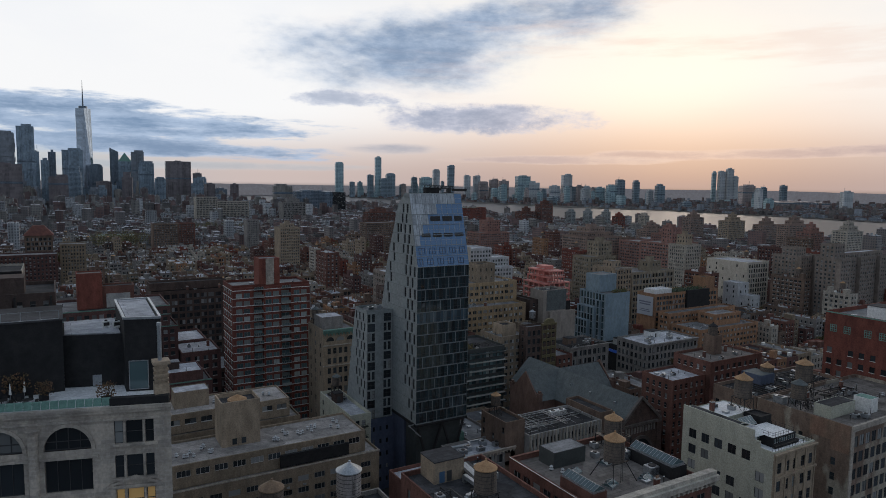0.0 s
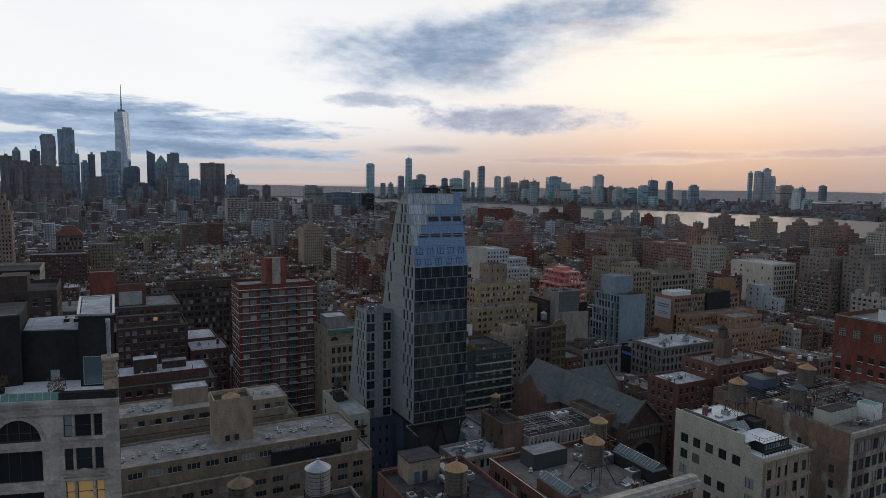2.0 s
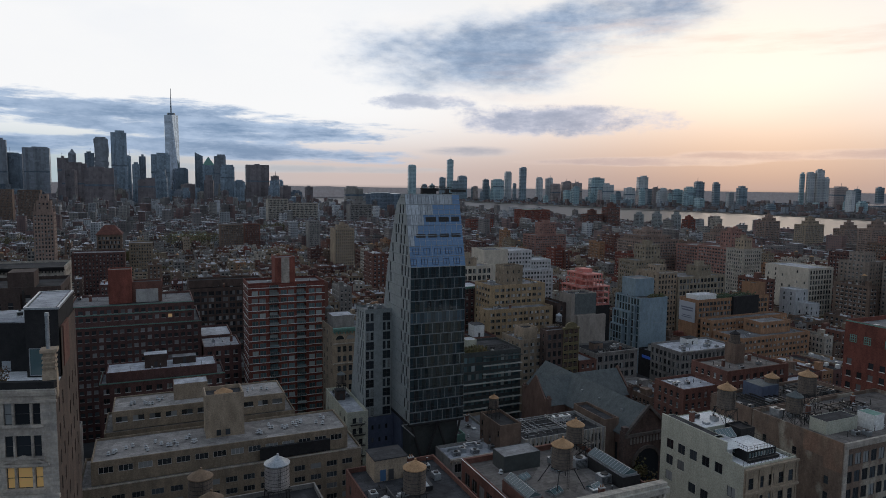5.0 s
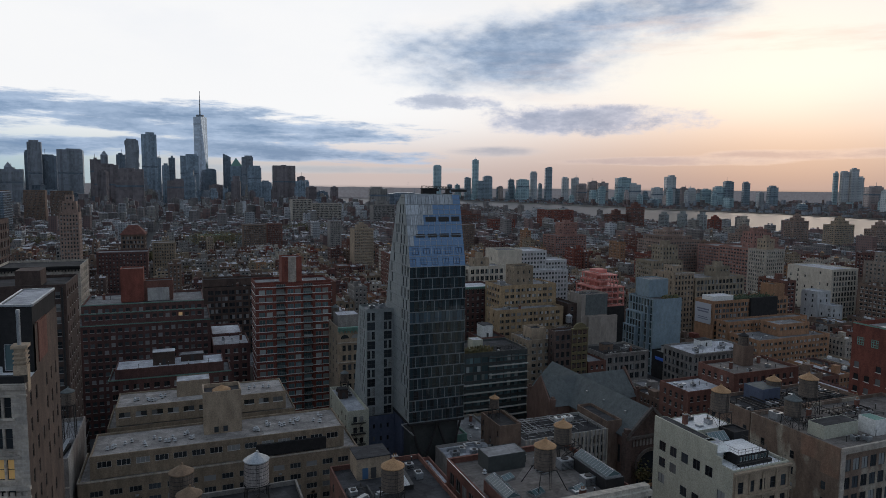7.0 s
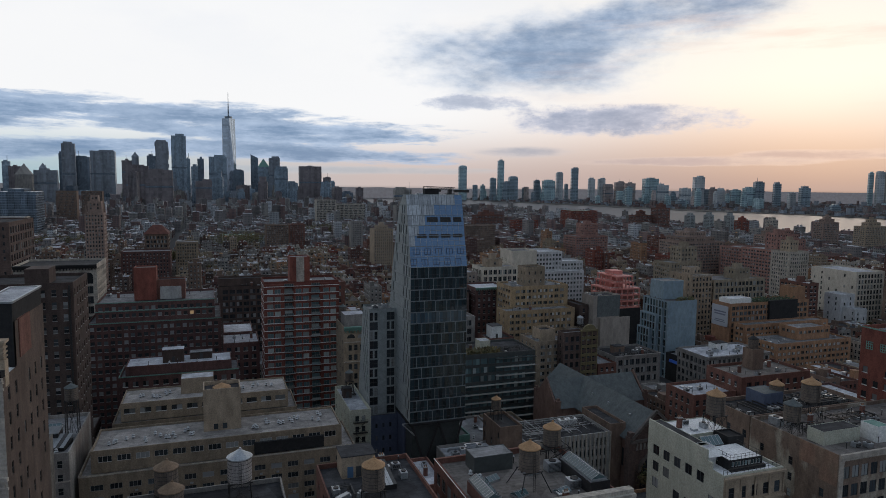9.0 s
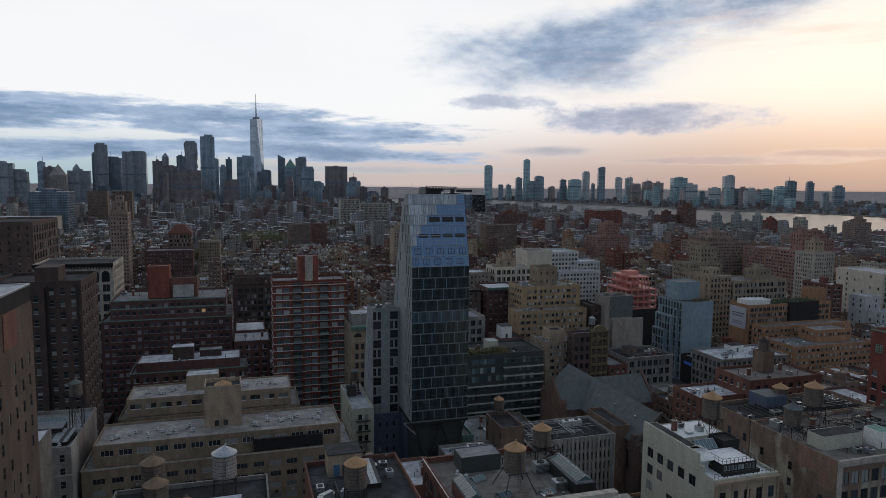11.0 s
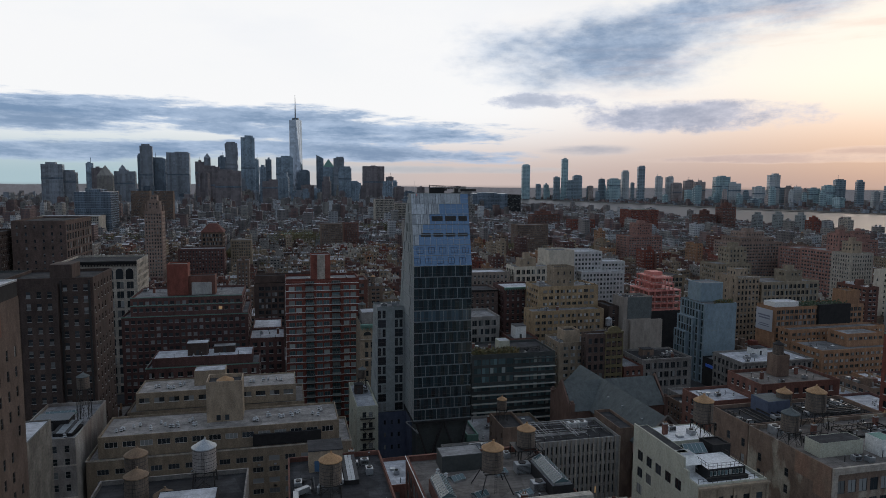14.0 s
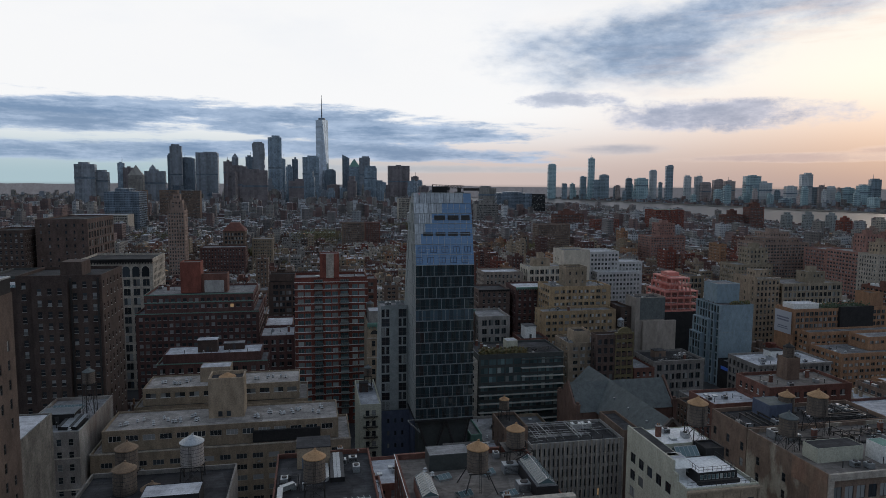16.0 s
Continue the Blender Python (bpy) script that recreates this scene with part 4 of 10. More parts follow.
# ---- the limestone building with its roof terrace ----
BEFORE = set(bpy.data.objects)

def limestone_building():
    ob = thing("loft_building", "pale limestone loft building with arched top windows, brown brick side", "building", pose(9.5, 82.5, 0))
    TAKEN.append((-40, 11, 78, 105))
    turn = radians(164)
    ux, uy = math.cos(turn), math.sin(turn)          # runs from the corner to the left along the front
    nx, ny = -math.sin(radians(16)), -math.cos(radians(16))

    def P(u, z, d=0.0):
        return (ux * u - nx * d, uy * u - ny * d, z)

    def F(pts, m):
        m.poly(pts[::-1])

    class Flip:
        @staticmethod
        def poly(pts, mi=0):
            wall.v.extend(pts[::-1])
            k = len(wall.v)
            wall.f.append(tuple(range(k - len(pts), k)))
            wall.m.append(mi)

    wall = Mesh()
    L = 46.0
    arches = [(8.6 + 7.1 * i, 13.6 + 7.1 * i) for i in range(5)]
    trio = [(1.9, 2.85), (3.15, 4.95), (5.25, 6.2)]
    rows = []
    z = 61.6
    while z > 4:
        rows.insert(0, (z, z + 3.9, [(u0, u1) for u0, u1 in arches]))
        z -= 5.1
    # wall with the square bays, then the arched storey, the right bay having its own storeys
    pierced(Flip, P, -7, 66.4, rows, lambda q: 7.4, lambda q: L, 0.45)
    prev = 7.4
    for u0, u1 in arches:
        Flip.poly([P(prev, 66.4), P(u0, 66.4), P(u0, 70.0), P(prev, 70.0)])
        c, r, n = (u0 + u1) / 2, (u1 - u0) / 2, 12
        for i in range(n):
            a0, a1 = math.pi * (1 - i / n), math.pi * (1 - (i + 1) / n)
            p0, p1 = (c + r * math.cos(a0), 66.6 + 2.75 * math.sin(a0)), (c + r * math.cos(a1), 66.6 + 2.75 * math.sin(a1))
            Flip.poly([P(*p0), P(*p1), P(p1[0], 70.0), P(p0[0], 70.0)])
            Flip.poly([P(p0[0], p0[1], 0.45), P(p1[0], p1[1], 0.45), P(*p1), P(*p0)])
        Flip.poly([P(u0, 66.4), P(u1, 66.4), P(u1, 66.6), P(u0, 66.6)])
        prev = u1
    Flip.poly([P(prev, 66.4), P(L, 66.4), P(L, 70.0), P(prev, 70.0)])
    rows = []
    z = 66.9
    while z > 4:
        rows.insert(0, (z, z + 2.75, trio))
        z -= 4.15
    pierced(Flip, P, -7, 70.0, rows, lambda q: 0.0, lambda q: 7.4, 0.35)
    Flip.poly([P(0, 70.0), P(L, 70.0), P(L, 71.5), P(0, 71.5)])
    part("front_wall", wall, [LIMESTONE], ob, "weathered pale limestone front")
    # windows of the bays
    for u0, u1 in arches:
        z = 61.6
        while z > 30:
            st = Style(w=u1 - u0, h=3.9, kind="four")
            set_window(ob, P((u0 + u1) / 2, z, 0.35), radians(-16), st)
            z -= 5.1
        g, f = Mesh(), Mesh()
        c, r, n = (u0 + u1) / 2, (u1 - u0) / 2, 12
        pts = [(c + r * math.cos(math.pi * i / n), 66.6 + 2.75 * math.sin(math.pi * i / n)) for i in range(n + 1)]
        g.poly([P(u, zz, 0.36) for u, zz in pts])
        fr = part("arched_window", g, [PANE], ob)
        for k in (0.25, 0.5, 0.75):
            f.bar(P(u0 + (u1 - u0) * k, 66.6, 0.32), P(u0 + (u1 - u0) * k, 66.6 + 2.75 * math.sqrt(max(0.0, 1 - (2 * k - 1) ** 2)), 0.32), 0.11)
        f.bar(P(u0, 67.6, 0.32), P(u1, 67.6, 0.32), 0.10)
        f.bar(P(u0, 66.65, 0.32), P(u1, 66.65, 0.32), 0.14)
        part("glazing_bar", f, [FRAME_DARK], fr)
        # moulded arch and column between the bays
        m = Mesh()
        for i in range(n):
            a0, a1 = math.pi * i / n, math.pi * (i + 1) / n
            q = []
            for a in (a0, a1):
                for rr in (1.0, 1.16):
                    q.append((c + r * rr * math.cos(a), 66.6 + 2.75 * rr * math.sin(a)))
            m.poly([P(*q[0], -0.14), P(*q[1], -0.14), P(*q[3], -0.14), P(*q[2], -0.14)])
            m.poly([P(*q[1], -0.14), P(*q[1], 0), P(*q[3], 0), P(*q[3], -0.14)])
            m.poly([P(*q[0], 0.1), P(*q[0], -0.14), P(*q[2], -0.14), P(*q[2], 0.1)])
        part("arch_moulding", m, [LIMESTONE], ob)
        col = Mesh()
        cu = u1 + 1.05
        x, y, _ = P(cu, 0, 0)
        col.tube(x, y, 3.0, 68.7, 0.62, 0.55, 14)
        col.tube(x, y, 68.7, 69.3, 0.6, 0.85, 14)
        part("column", col, [LIMESTONE], ob)
    for i, (u0, u1) in enumerate(trio):
        z = 66.9
        while z > 25:
            st = Style(w=u1 - u0, h=2.75, kind="sash", pane=LIT if abs(z - 58.6) < 0.2 else PANE)
            set_window(ob, P((u0 + u1) / 2, z, 0.25), radians(-16), st)
            z -= 4.15
    z = 66.9
    while z > 25:
        s = Mesh()
        a, b = P(1.5, z - 0.25, -0.4), P(6.6, z - 0.25, -0.4)
        s.bar(P(1.5, z - 0.12, -0.15), P(6.6, z - 0.12, -0.15), 0.3)
        part("sill", s, [LIMESTONE], ob)
        z -= 4.15
    # a pediment over the lit storey, a carved band below it and mullion shafts
    pd = Mesh()
    pd.bar(P(1.2, 61.9, -0.2), P(4.05, 62.9, -0.2), 0.28)
    pd.bar(P(4.05, 62.9, -0.2), P(6.9, 61.9, -0.2), 0.28)
    pd.bar(P(1.0, 61.75, -0.2), P(7.1, 61.75, -0.2), 0.3)
    part("pediment", pd, [LIMESTONE], ob)
    bd = Mesh()
    bd.bar(P(-0.1, 57.6, -0.2), P(7.6, 57.6, -0.2), 0.5)
    bd.bar(P(-0.1, 56.3, -0.12), P(7.6, 56.3, -0.12), 0.3)
    part("string_course", bd, [LIMESTONE], ob)
    for k in range(9):
        x, y, _ = P(0.6 + k * 0.82, 0, -0.05)
        ro = Mesh()
        ro.bar((x, y, 56.7), (x - nx * -0.12, y - ny * -0.12, 56.7), 0.55)
        part("rosette", ro, [LIMESTONE], ob)
    for u in (3.0, 5.1):
        z = 66.9
        while z > 25:
            sh = Mesh()
            x, y, _ = P(u, 0, -0.04)
            sh.tube(x, y, z, z + 2.7, 0.11, 0.10, 8)
            part("mullion_shaft", sh, [LIMESTONE], ob)
            z -= 4.15
    for u0 in [7.5 + 7.1 * i for i in range(5)]:
        for zz in (60.6, 65.7):
            bd = Mesh()
            bd.bar(P(u0 + 0.4, zz, -0.1), P(u0 + 6.6, zz, -0.1), 0.32)
            part("string_course", bd, [LIMESTONE], ob)
    c = Mesh()
    for z, t, w in ((69.95, 0.12, 0.3), (70.9, 0.25, 0.35), (71.3, 0.45, 0.4)):
        c.bar(P(-0.1, z, -t / 2), P(L, z, -t / 2), w)
    part("cornice", c, [LIMESTONE], ob)
    n = 44
    for i in range(n):
        c = Mesh()
        a, b = 6.6 + (L - 6.6) * i / n, 6.6 + (L - 6.6) * (i + 1) / n - 0.04
        c.poly([P(b, 71.55, 0.1), P(a, 71.55, 0.1), P(a, 72.35, 0.3), P(b, 72.35, 0.3)])
        c.poly([P(b, 72.35, 0.3), P(a, 72.35, 0.3), P(a, 72.35, 0.7), P(b, 72.35, 0.7)])
        part("copper_sheet", c, [COPPER], ob)
    c = Mesh()
    c.bar(P(0.2, 71.9, 0.5), P(6.6, 71.9, 0.5), 0.9)
    part("parapet", c, [DARK_METAL], ob)
    # brick side
    side, dummy, wins = Mesh(), Mesh(), []
    facade(side, dummy, 21.5, -7, 71.5, (0, 0), 0.018, 0.9998, S_SLOT, random.Random(4), wins)
    facade(side, dummy, 15.0, 71.5, 77.9, (0.018 * 6.5, 6.5), 0.018, 0.9998, None, random.Random(4), wins)
    side.poly([(0.385, 21.5, -7), (-43, 21.5, -7), (-43, 21.5, 77.9), (0.385, 21.5, 77.9)])
    part("side_wall", side, [masonry("sooty_brown_brick", (0.125, 0.092, 0.075), (0.09, 0.067, 0.056))], ob, "brown brick side wall")
    for p, t, st in wins:
        set_window(ob, p, t, st, 1)
    roof = Mesh()
    roof.poly([(-0.15, 0.2, 71.3), (0.3, 21.4, 71.3), (-43, 21.4, 71.3), (-43, 12.6, 71.3)])
    part("terrace", roof, [TERRACE_WHITE], ob, "white terrace floor")
    pier = Mesh()
    pier.box(-1.5, 0.1, 1.0, 2.6, 70.0, 73.6)
    part("chimney_pier", pier, [TAN_BRICK], ob)
    pier = Mesh()
    pier.box(-1.35, -0.05, 1.1, 2.5, 73.6, 75.9)
    part("chimney_shaft", pier, [TAN_BRICK], ob)
    for zz, k in ((73.9, 0.15), (74.5, 0.15), (75.1, 0.15), (75.9, 0.3)):
        pier = Mesh()
        pier.box(-1.35 - k, -0.05 + k, 1.1 - k, 2.5 + k, zz, zz + (0.22 if k < 0.2 else 0.4), bottom=True)
        part("chimney_band", pier, [TAN_BRICK], ob)
    fl = Mesh()
    fl.tube(-0.8, 1.7, 76.3, 80.5, 0.24, 0.24, 12)
    fl.tube(-0.8, 1.7, 80.5, 80.9, 0.30, 0.25, 12)
    part("flue", fl, [STEEL], ob)


limestone_building()


def roof_house():
    ob = thing("roof_house", "charcoal metal house on a terraced roof with big window", "roof house", pose(9.5, 82.5, 71.3))
    w = Mesh()
    w.box(-43, -10.7, 11.2, 21.4, 0, 9.0)
    part("wall", w, [DARK_METAL], ob)
    w = Mesh()
    w.prism([(-10.69, 12.6), (-4.1, 10.6), (-4.1, 21.4), (-10.69, 21.4)], 0, 6.7)
    part("low_wall", w, [DARK_METAL], ob)
    w = Mesh()
    w.prism([(-4.09, 7.4), (-0.1, 6.3), (0.2, 21.45), (-4.09, 21.45)], 0, 9.2)
    part("lift_wall", w, [DARK_METAL], ob)
    r = Mesh()
    r.prism([(-10.5, 12.9), (-4.3, 11.0), (-4.3, 21.2), (-10.5, 21.2)], 6.703, 6.85)
    part("low_roof", r, [ROOF_PALE], ob)
    r = Mesh()
    r.prism([(-3.8, 7.9), (-0.5, 7.0), (-0.2, 21.2), (-3.8, 21.2)], 9.203, 9.3)
    part("lift_roof", r, [ROOF_PALE], ob)
    r = Mesh()
    r.box(-43, -10.6, 11.0, 21.4, 9.003, 9.2, bottom=True)
    part("parapet", r, [ROOF_DARK], ob)
    r = lattice(32.0, 1.1, 16, 1, 0.06, 0.06)
    part("roof_railing", r, [STEEL], ob, "thin steel roof railing", at=pose(-27, 11.3, 9.2))
    # a rim of metal round the lift roof
    c = Mesh()
    q = [(-4.09, 7.4), (-0.1, 6.3), (0.2, 21.45), (-4.09, 21.45)]
    for i in range(4):
        c.bar((*q[i], 9.3), (*q[(i + 1) % 4], 9.3), 0.3)
    part("rim", c, [STEEL], ob)
    g = Mesh()
    g.poly([(-3.7, 7.23, 0.3), (-1.6, 6.63, 0.3), (-1.6, 6.63, 3.9), (-3.7, 7.23, 3.9)])
    f = part("window", g, [TEAL_GLASS], ob)
    b = Mesh()
    for a, c2 in (((-3.7, 7.2, 0.3), (-1.6, 6.6, 0.3)), ((-3.7, 7.2, 3.9), (-1.6, 6.6, 3.9)), ((-3.7, 7.2, 0.3), (-3.7, 7.2, 3.9)), ((-1.6, 6.6, 0.3), (-1.6, 6.6, 3.9))):
        b.bar(a, c2, 0.1)
    part("window_frame", b, [STEEL], f)
    d = Mesh()
    d.box(-7.6, -6.4, 11.35, 11.6, 0.1, 1.5)
    part("cabinet", d, [STEEL], ob)
    e = Mesh()
    e.box(-0.3, 0.28, 8.0, 14.0, 1.0, 6.6)
    part("brick_panel", e, [RED_BRICK], ob)


roof_house()
air_unit(5.0, 96.5, 78.2, 0.9, 0.5, 0.9, 10, WHITE_PAINT)
air_unit(3.8, 97.0, 78.2, 0.9, 0.5, 0.9, 10, WHITE_PAINT)


def shrub(x, y, z, s, seed, group="terrace plants", pot=True):
    rnd = random.Random(seed)
    ob = thing("potted_shrub", "reddish autumn shrub in a dark planter", "plant", pose(x, y, z), group)
    p = Mesh()
    p.box(-0.45 * s, 0.45 * s, -0.45 * s, 0.45 * s, 0, 0.55 * s)
    part("planter", p, [DARK_METAL], ob)
    b = Mesh()
    for i in range(9):
        a, r = rnd.uniform(0, 6.28), rnd.uniform(0.3, 0.8) * s
        b.bar((0, 0, 0.5 * s), (r * math.cos(a), r * math.sin(a), rnd.uniform(1.0, 1.9) * s), 0.03 * s)
    part("branches", b, [BARK], ob)
    l = Mesh()
    for i in range(220):
        a, r = rnd.uniform(0, 6.28), s * 0.95 * rnd.random() ** 0.5
        zz = s * (0.6 + 1.35 * rnd.random())
        q = rnd.uniform(0.05, 0.11) * s
        c = Vector((r * math.cos(a), r * math.sin(a), zz))
        u = Vector((rnd.uniform(-1, 1), rnd.uniform(-1, 1), rnd.uniform(-1, 1))).normalized()
        v = u.orthogonal().normalized()
        l.poly([tuple(c - u * q), tuple(c + v * q), tuple(c + u * q), tuple(c - v * q)])
    o = part("leaves", l, [LEAF_RUST], ob)
    o["kind"] = "stuff"
    return ob


LEAF_RUST = surface("rust_leaves", (0.14, 0.06, 0.03), (0.09, 0.07, 0.03), 1.5, 0.7, 0, island_vary=0.4)
shrub(3.0, 86.6, 71.35, 1.2, 3)
shrub(-3.4, 91.0, 71.35, 1.1, 4)
shrub(-6.2, 92.6, 71.35, 1.6, 5)


def terrace_table(x, y, z):
    ob = thing("terrace_table", "black round metal terrace table with a ring of chairs", "table", pose(x, y, z))
    t = Mesh()
    t.tube(0, 0, 0.70, 0.74, 0.6, 0.6, 16)
    part("tabletop", t, [BLACK_STEEL], ob)
    t = Mesh()
    t.tube(0, 0, 0, 0.70, 0.06, 0.06, 8)
    part("stem", t, [BLACK_STEEL], ob)


def terrace_chair(x, y, z, turn):
    if "chair" in TANKS:
        return copy_thing(TANKS["chair"], pose(x, y, z, 0, 0, turn))
    ob = thing("terrace_chair", "black metal terrace chair", "chair", pose(x, y, z, 0, 0, turn), "terrace chairs")
    s = Mesh()
    s.box(-0.24, 0.24, -0.24, 0.24, 0.43, 0.47, bottom=True)
    part("seat", s, [BLACK_STEEL], ob)
    s = Mesh()
    s.box(-0.24, 0.24, 0.20, 0.24, 0.47, 0.88)
    part("backrest", s, [BLACK_STEEL], ob)
    for a, b in ((-1, -1), (1, -1), (1, 1), (-1, 1)):
        s = Mesh()
        s.bar((a * 0.21, b * 0.21, 0), (a * 0.21, b * 0.21, 0.43), 0.035)
        part("leg", s, [BLACK_STEEL], ob)
    TANKS["chair"] = ob
    return ob


for tx, ty in ((-5.0, 89.6), (-7.6, 90.6)):
    terrace_table(tx, ty, 71.3)
    for k in range(6):
        a = k * math.pi / 3 + 0.3
        terrace_chair(tx + math.cos(a), ty + math.sin(a), 71.3, math.degrees(a) - 90)
for ux_, uy_ in ((-6.8, 91.6), (-5.4, 92.0)):
    u = thing("parasol", "closed pale terrace parasol on a pole", "parasol", pose(ux_, uy_, 71.3), "terrace parasols")
    q = Mesh()
    q.tube(0, 0, 0, 1.1, 0.03, 0.03, 8)
    part("pole", q, [STEEL], u)
    q = Mesh()
    q.tube(0, 0, 1.0, 2.3, 0.16, 0.05, 10)
    part("canopy", q, [WHITE_PAINT], u)
    q = Mesh()
    q.tube(0, 0, 0, 0.08, 0.3, 0.28, 12)
    part("base", q, [BLACK_STEEL], u)
# the whole corner building stands a little nearer and smaller than it was drawn
NEARER = Matrix.Translation((11.7, -6.5, 97.6)) @ Matrix.Scale(0.94, 4) @ Matrix.Translation((-12.2, 6.5, -97.6))
for ob in sorted(set(bpy.data.objects) - BEFORE, key=lambda o: o.name):
    if ob.parent is None:
        ob.matrix_basis = NEARER @ ob.matrix_basis

# ---- the glass tower ----
def tower():
    W, Z0, Z1, ZT = 17.8, 26.0, 73.3, 94.7
    ob = thing("hotel_tower", "slender tower with dark glass front, tilted blue glass crown", "tower", pose(89.1, 168.2, 0))
    TAKEN.append((80, 108, 157, 200))
    rnd = random.Random(7)
    n_floor = 14
    fh = (Z1 - Z0) / n_floor

    def lean(z):
        return 0.0 if z < Z1 else 5.6 * (z - Z1) / (ZT - Z1)

    back = [(26.0, 30.0), (54.0, 26.0), (62.0, 23.2), (71.0, 21.2), (78.4, 18.4), (84.5, 15.6), (91.0, 13.2), (94.7, 8.6)]

    def rear(z):
        for (a, ya), (b, yb) in zip(back, back[1:]):
            if z <= b:
                return ya + (yb - ya) * max(0.0, z - a) / (b - a)
        return back[-1][1]

    # side walls of grey panels with tall slots
    floors = [(Z0 + i * fh, fh) for i in range(n_floor)] + [(Z1 + i * (ZT - Z1) / 7, (ZT - Z1) / 7) for i in range(7)]
    for x, sign in ((0.0, 1), (W, -1)):
        wall = Mesh()

        def P(u, z, d=0.0):
            return (x + sign * d, u, z)

        rows, slots = [], []
        for i, (z, h) in enumerate(floors[:-1]):
            off = lean(z + h)
            spread = [1.2, 4.1, 7.0] if i % 2 else [2.5, 5.5]
            if i > 9:
                spread += [rear(z + h) - off - (2.8 if i % 2 else 4.4)]
            cells = sorted((off + s + rnd.uniform(-0.2, 0.2), ) for s in spread if 0 < s and off + s + 1.7 < rear(z + h) and (i > 2 or s < 4.5))
            cells = [(c[0], c[0] + 1.15) for c in cells]
            cells = [c for k, c in enumerate(cells) if k == 0 or c[0] - cells[k - 1][1] > 0.25]
            rows.append((z + 0.35, z + h - 0.12, cells))
            slots += [(c, z + 0.35, z + h - 0.12) for c in cells]
        pierced(wall, P, Z0, ZT, rows, lean, rear, 0.3)
        part("side_wall", wall, [GREY_PANEL], ob, "pale grey metal panel side with slots")
        for (u0, u1), a, b in slots:
            g = Mesh()
            g.poly([P(u0, a, 0.22), P(u1, a, 0.22), P(u1, b, 0.22), P(u0, b, 0.22)])
            part("slot_window", g, [PANE_DARK], ob)
        # floor joints
        for z, h in floors[1:]:
            j = Mesh()
            j.bar((x - sign * 0.02, lean(z) + 0.05, z), (x - sign * 0.02, rear(z), z), 0.07)
            part("joint", j, [GREY_JOINT], ob)
    rear_wall = Mesh()
    for (a, ya), (b, yb) in zip(back, back[1:]):
        rear_wall.poly([(W, ya, a), (0, ya, a), (0, yb, b), (W, yb, b)])
    part("rear_wall", rear_wall, [GREY_PANEL], ob)
    # dark glass front: storeys of wide panes between staggered fins
    for i in range(n_floor):
        z = Z0 + i * fh
        pale = i == 9
        band = Mesh()
        band.box(-0.12, W + 0.12, -0.14, 0.35, z - 0.12, z + 0.12, bottom=True)
        part("slab_edge", band, [FIN_GREY], ob)
        shift = [0.0, 0.55, 0.2, 0.75][i % 4]
        k = 5
        edges = [0.05] + [W * (j + shift) / k for j in range(1 if shift < 0.3 else 0, k) if W * (j + shift) / k > 1.2] + [W - 0.05]
        for a, b in zip(edges, edges[1:]):
            g = Mesh()
            m = 2 if b - a < 2.8 else 3
            for q in range(m):
                u0, u1 = a + (b - a) * q / m + 0.04, a + (b - a) * (q + 1) / m - 0.04
                t = rnd.uniform(-0.015, 0.015)
                g.poly([(u0, 0.10 + t, z + 0.17), (u1, 0.10 - t, z + 0.17), (u1, 0.10 - t, z + fh - 0.17), (u0, 0.10 + t, z + fh - 0.17)])
            pane = part("pane", g, [BLUE_GLASS_DARK if pale else TOWER_GLASS], ob)
            bars = Mesh()
            bars.box(a + 0.02, b - 0.02, 0.0, 0.09, z + 1.05, z + 1.11, bottom=True)
            for q in range(1, m):
                u = a + (b - a) * q / m
                bars.box(u - 0.035, u + 0.035, -0.01, 0.085, z + 0.17, z + fh - 0.17, bottom=True)
            part("glazing_bar", bars, [FRAME_DARK], pane)
        for u in edges[1:-1]:
            f = Mesh()
            f.box(u - 0.10, u + 0.10, -0.06, 0.16, z + 0.165, z + fh - 0.165, bottom=True)
            part("fin", f, [FIN_GREY], ob)
    # a charcoal backing sheet just behind the panes fills the gaps between them
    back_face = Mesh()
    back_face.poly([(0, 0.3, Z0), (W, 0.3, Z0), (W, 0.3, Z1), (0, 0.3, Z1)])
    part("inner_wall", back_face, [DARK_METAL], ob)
    # tilted crown in seven rows
    white = [0.0, 0.0, 0.10, 0.18, 0.30, 0.48, 0.86]
    for r in range(7):
        za, zb = Z1 + r * (ZT - Z1) / 7, Z1 + (r + 1) * (ZT - Z1) / 7
        ya, yb = lean(za), lean(zb)

        def C(u, k, d=0.0):
            return (u, ya + (yb - ya) * k - d, za + (zb - za) * k)

        u, lo = 0.0, W * white[r]
        while u < lo - 0.2:
            w = min(rnd.choice([0.5, 0.8, 1.1, 1.3]), lo - u)
            p = Mesh()
            d = rnd.uniform(0.02, 0.16)
            p.poly([C(u + 0.04, 0.02, d), C(u + w - 0.04, 0.02, d), C(u + w - 0.04, 0.98, d * 0.4), C(u + 0.04, 0.98, d * 0.4)])
            p.poly([C(u + 0.04, 0.02, d), C(u + 0.04, 0.98, d * 0.4), C(u + 0.04, 0.98, -0.05), C(u + 0.04, 0.02, -0.05)])
            p.poly([C(u + w - 0.04, 0.98, d * 0.4), C(u + w - 0.04, 0.02, d), C(u + w - 0.04, 0.02, -0.05), C(u + w - 0.04, 0.98, -0.05)])
            part("panel", p, [CROWN_PANEL], ob)
            u += w
        n = max(1, round((W - lo) / 1.8))
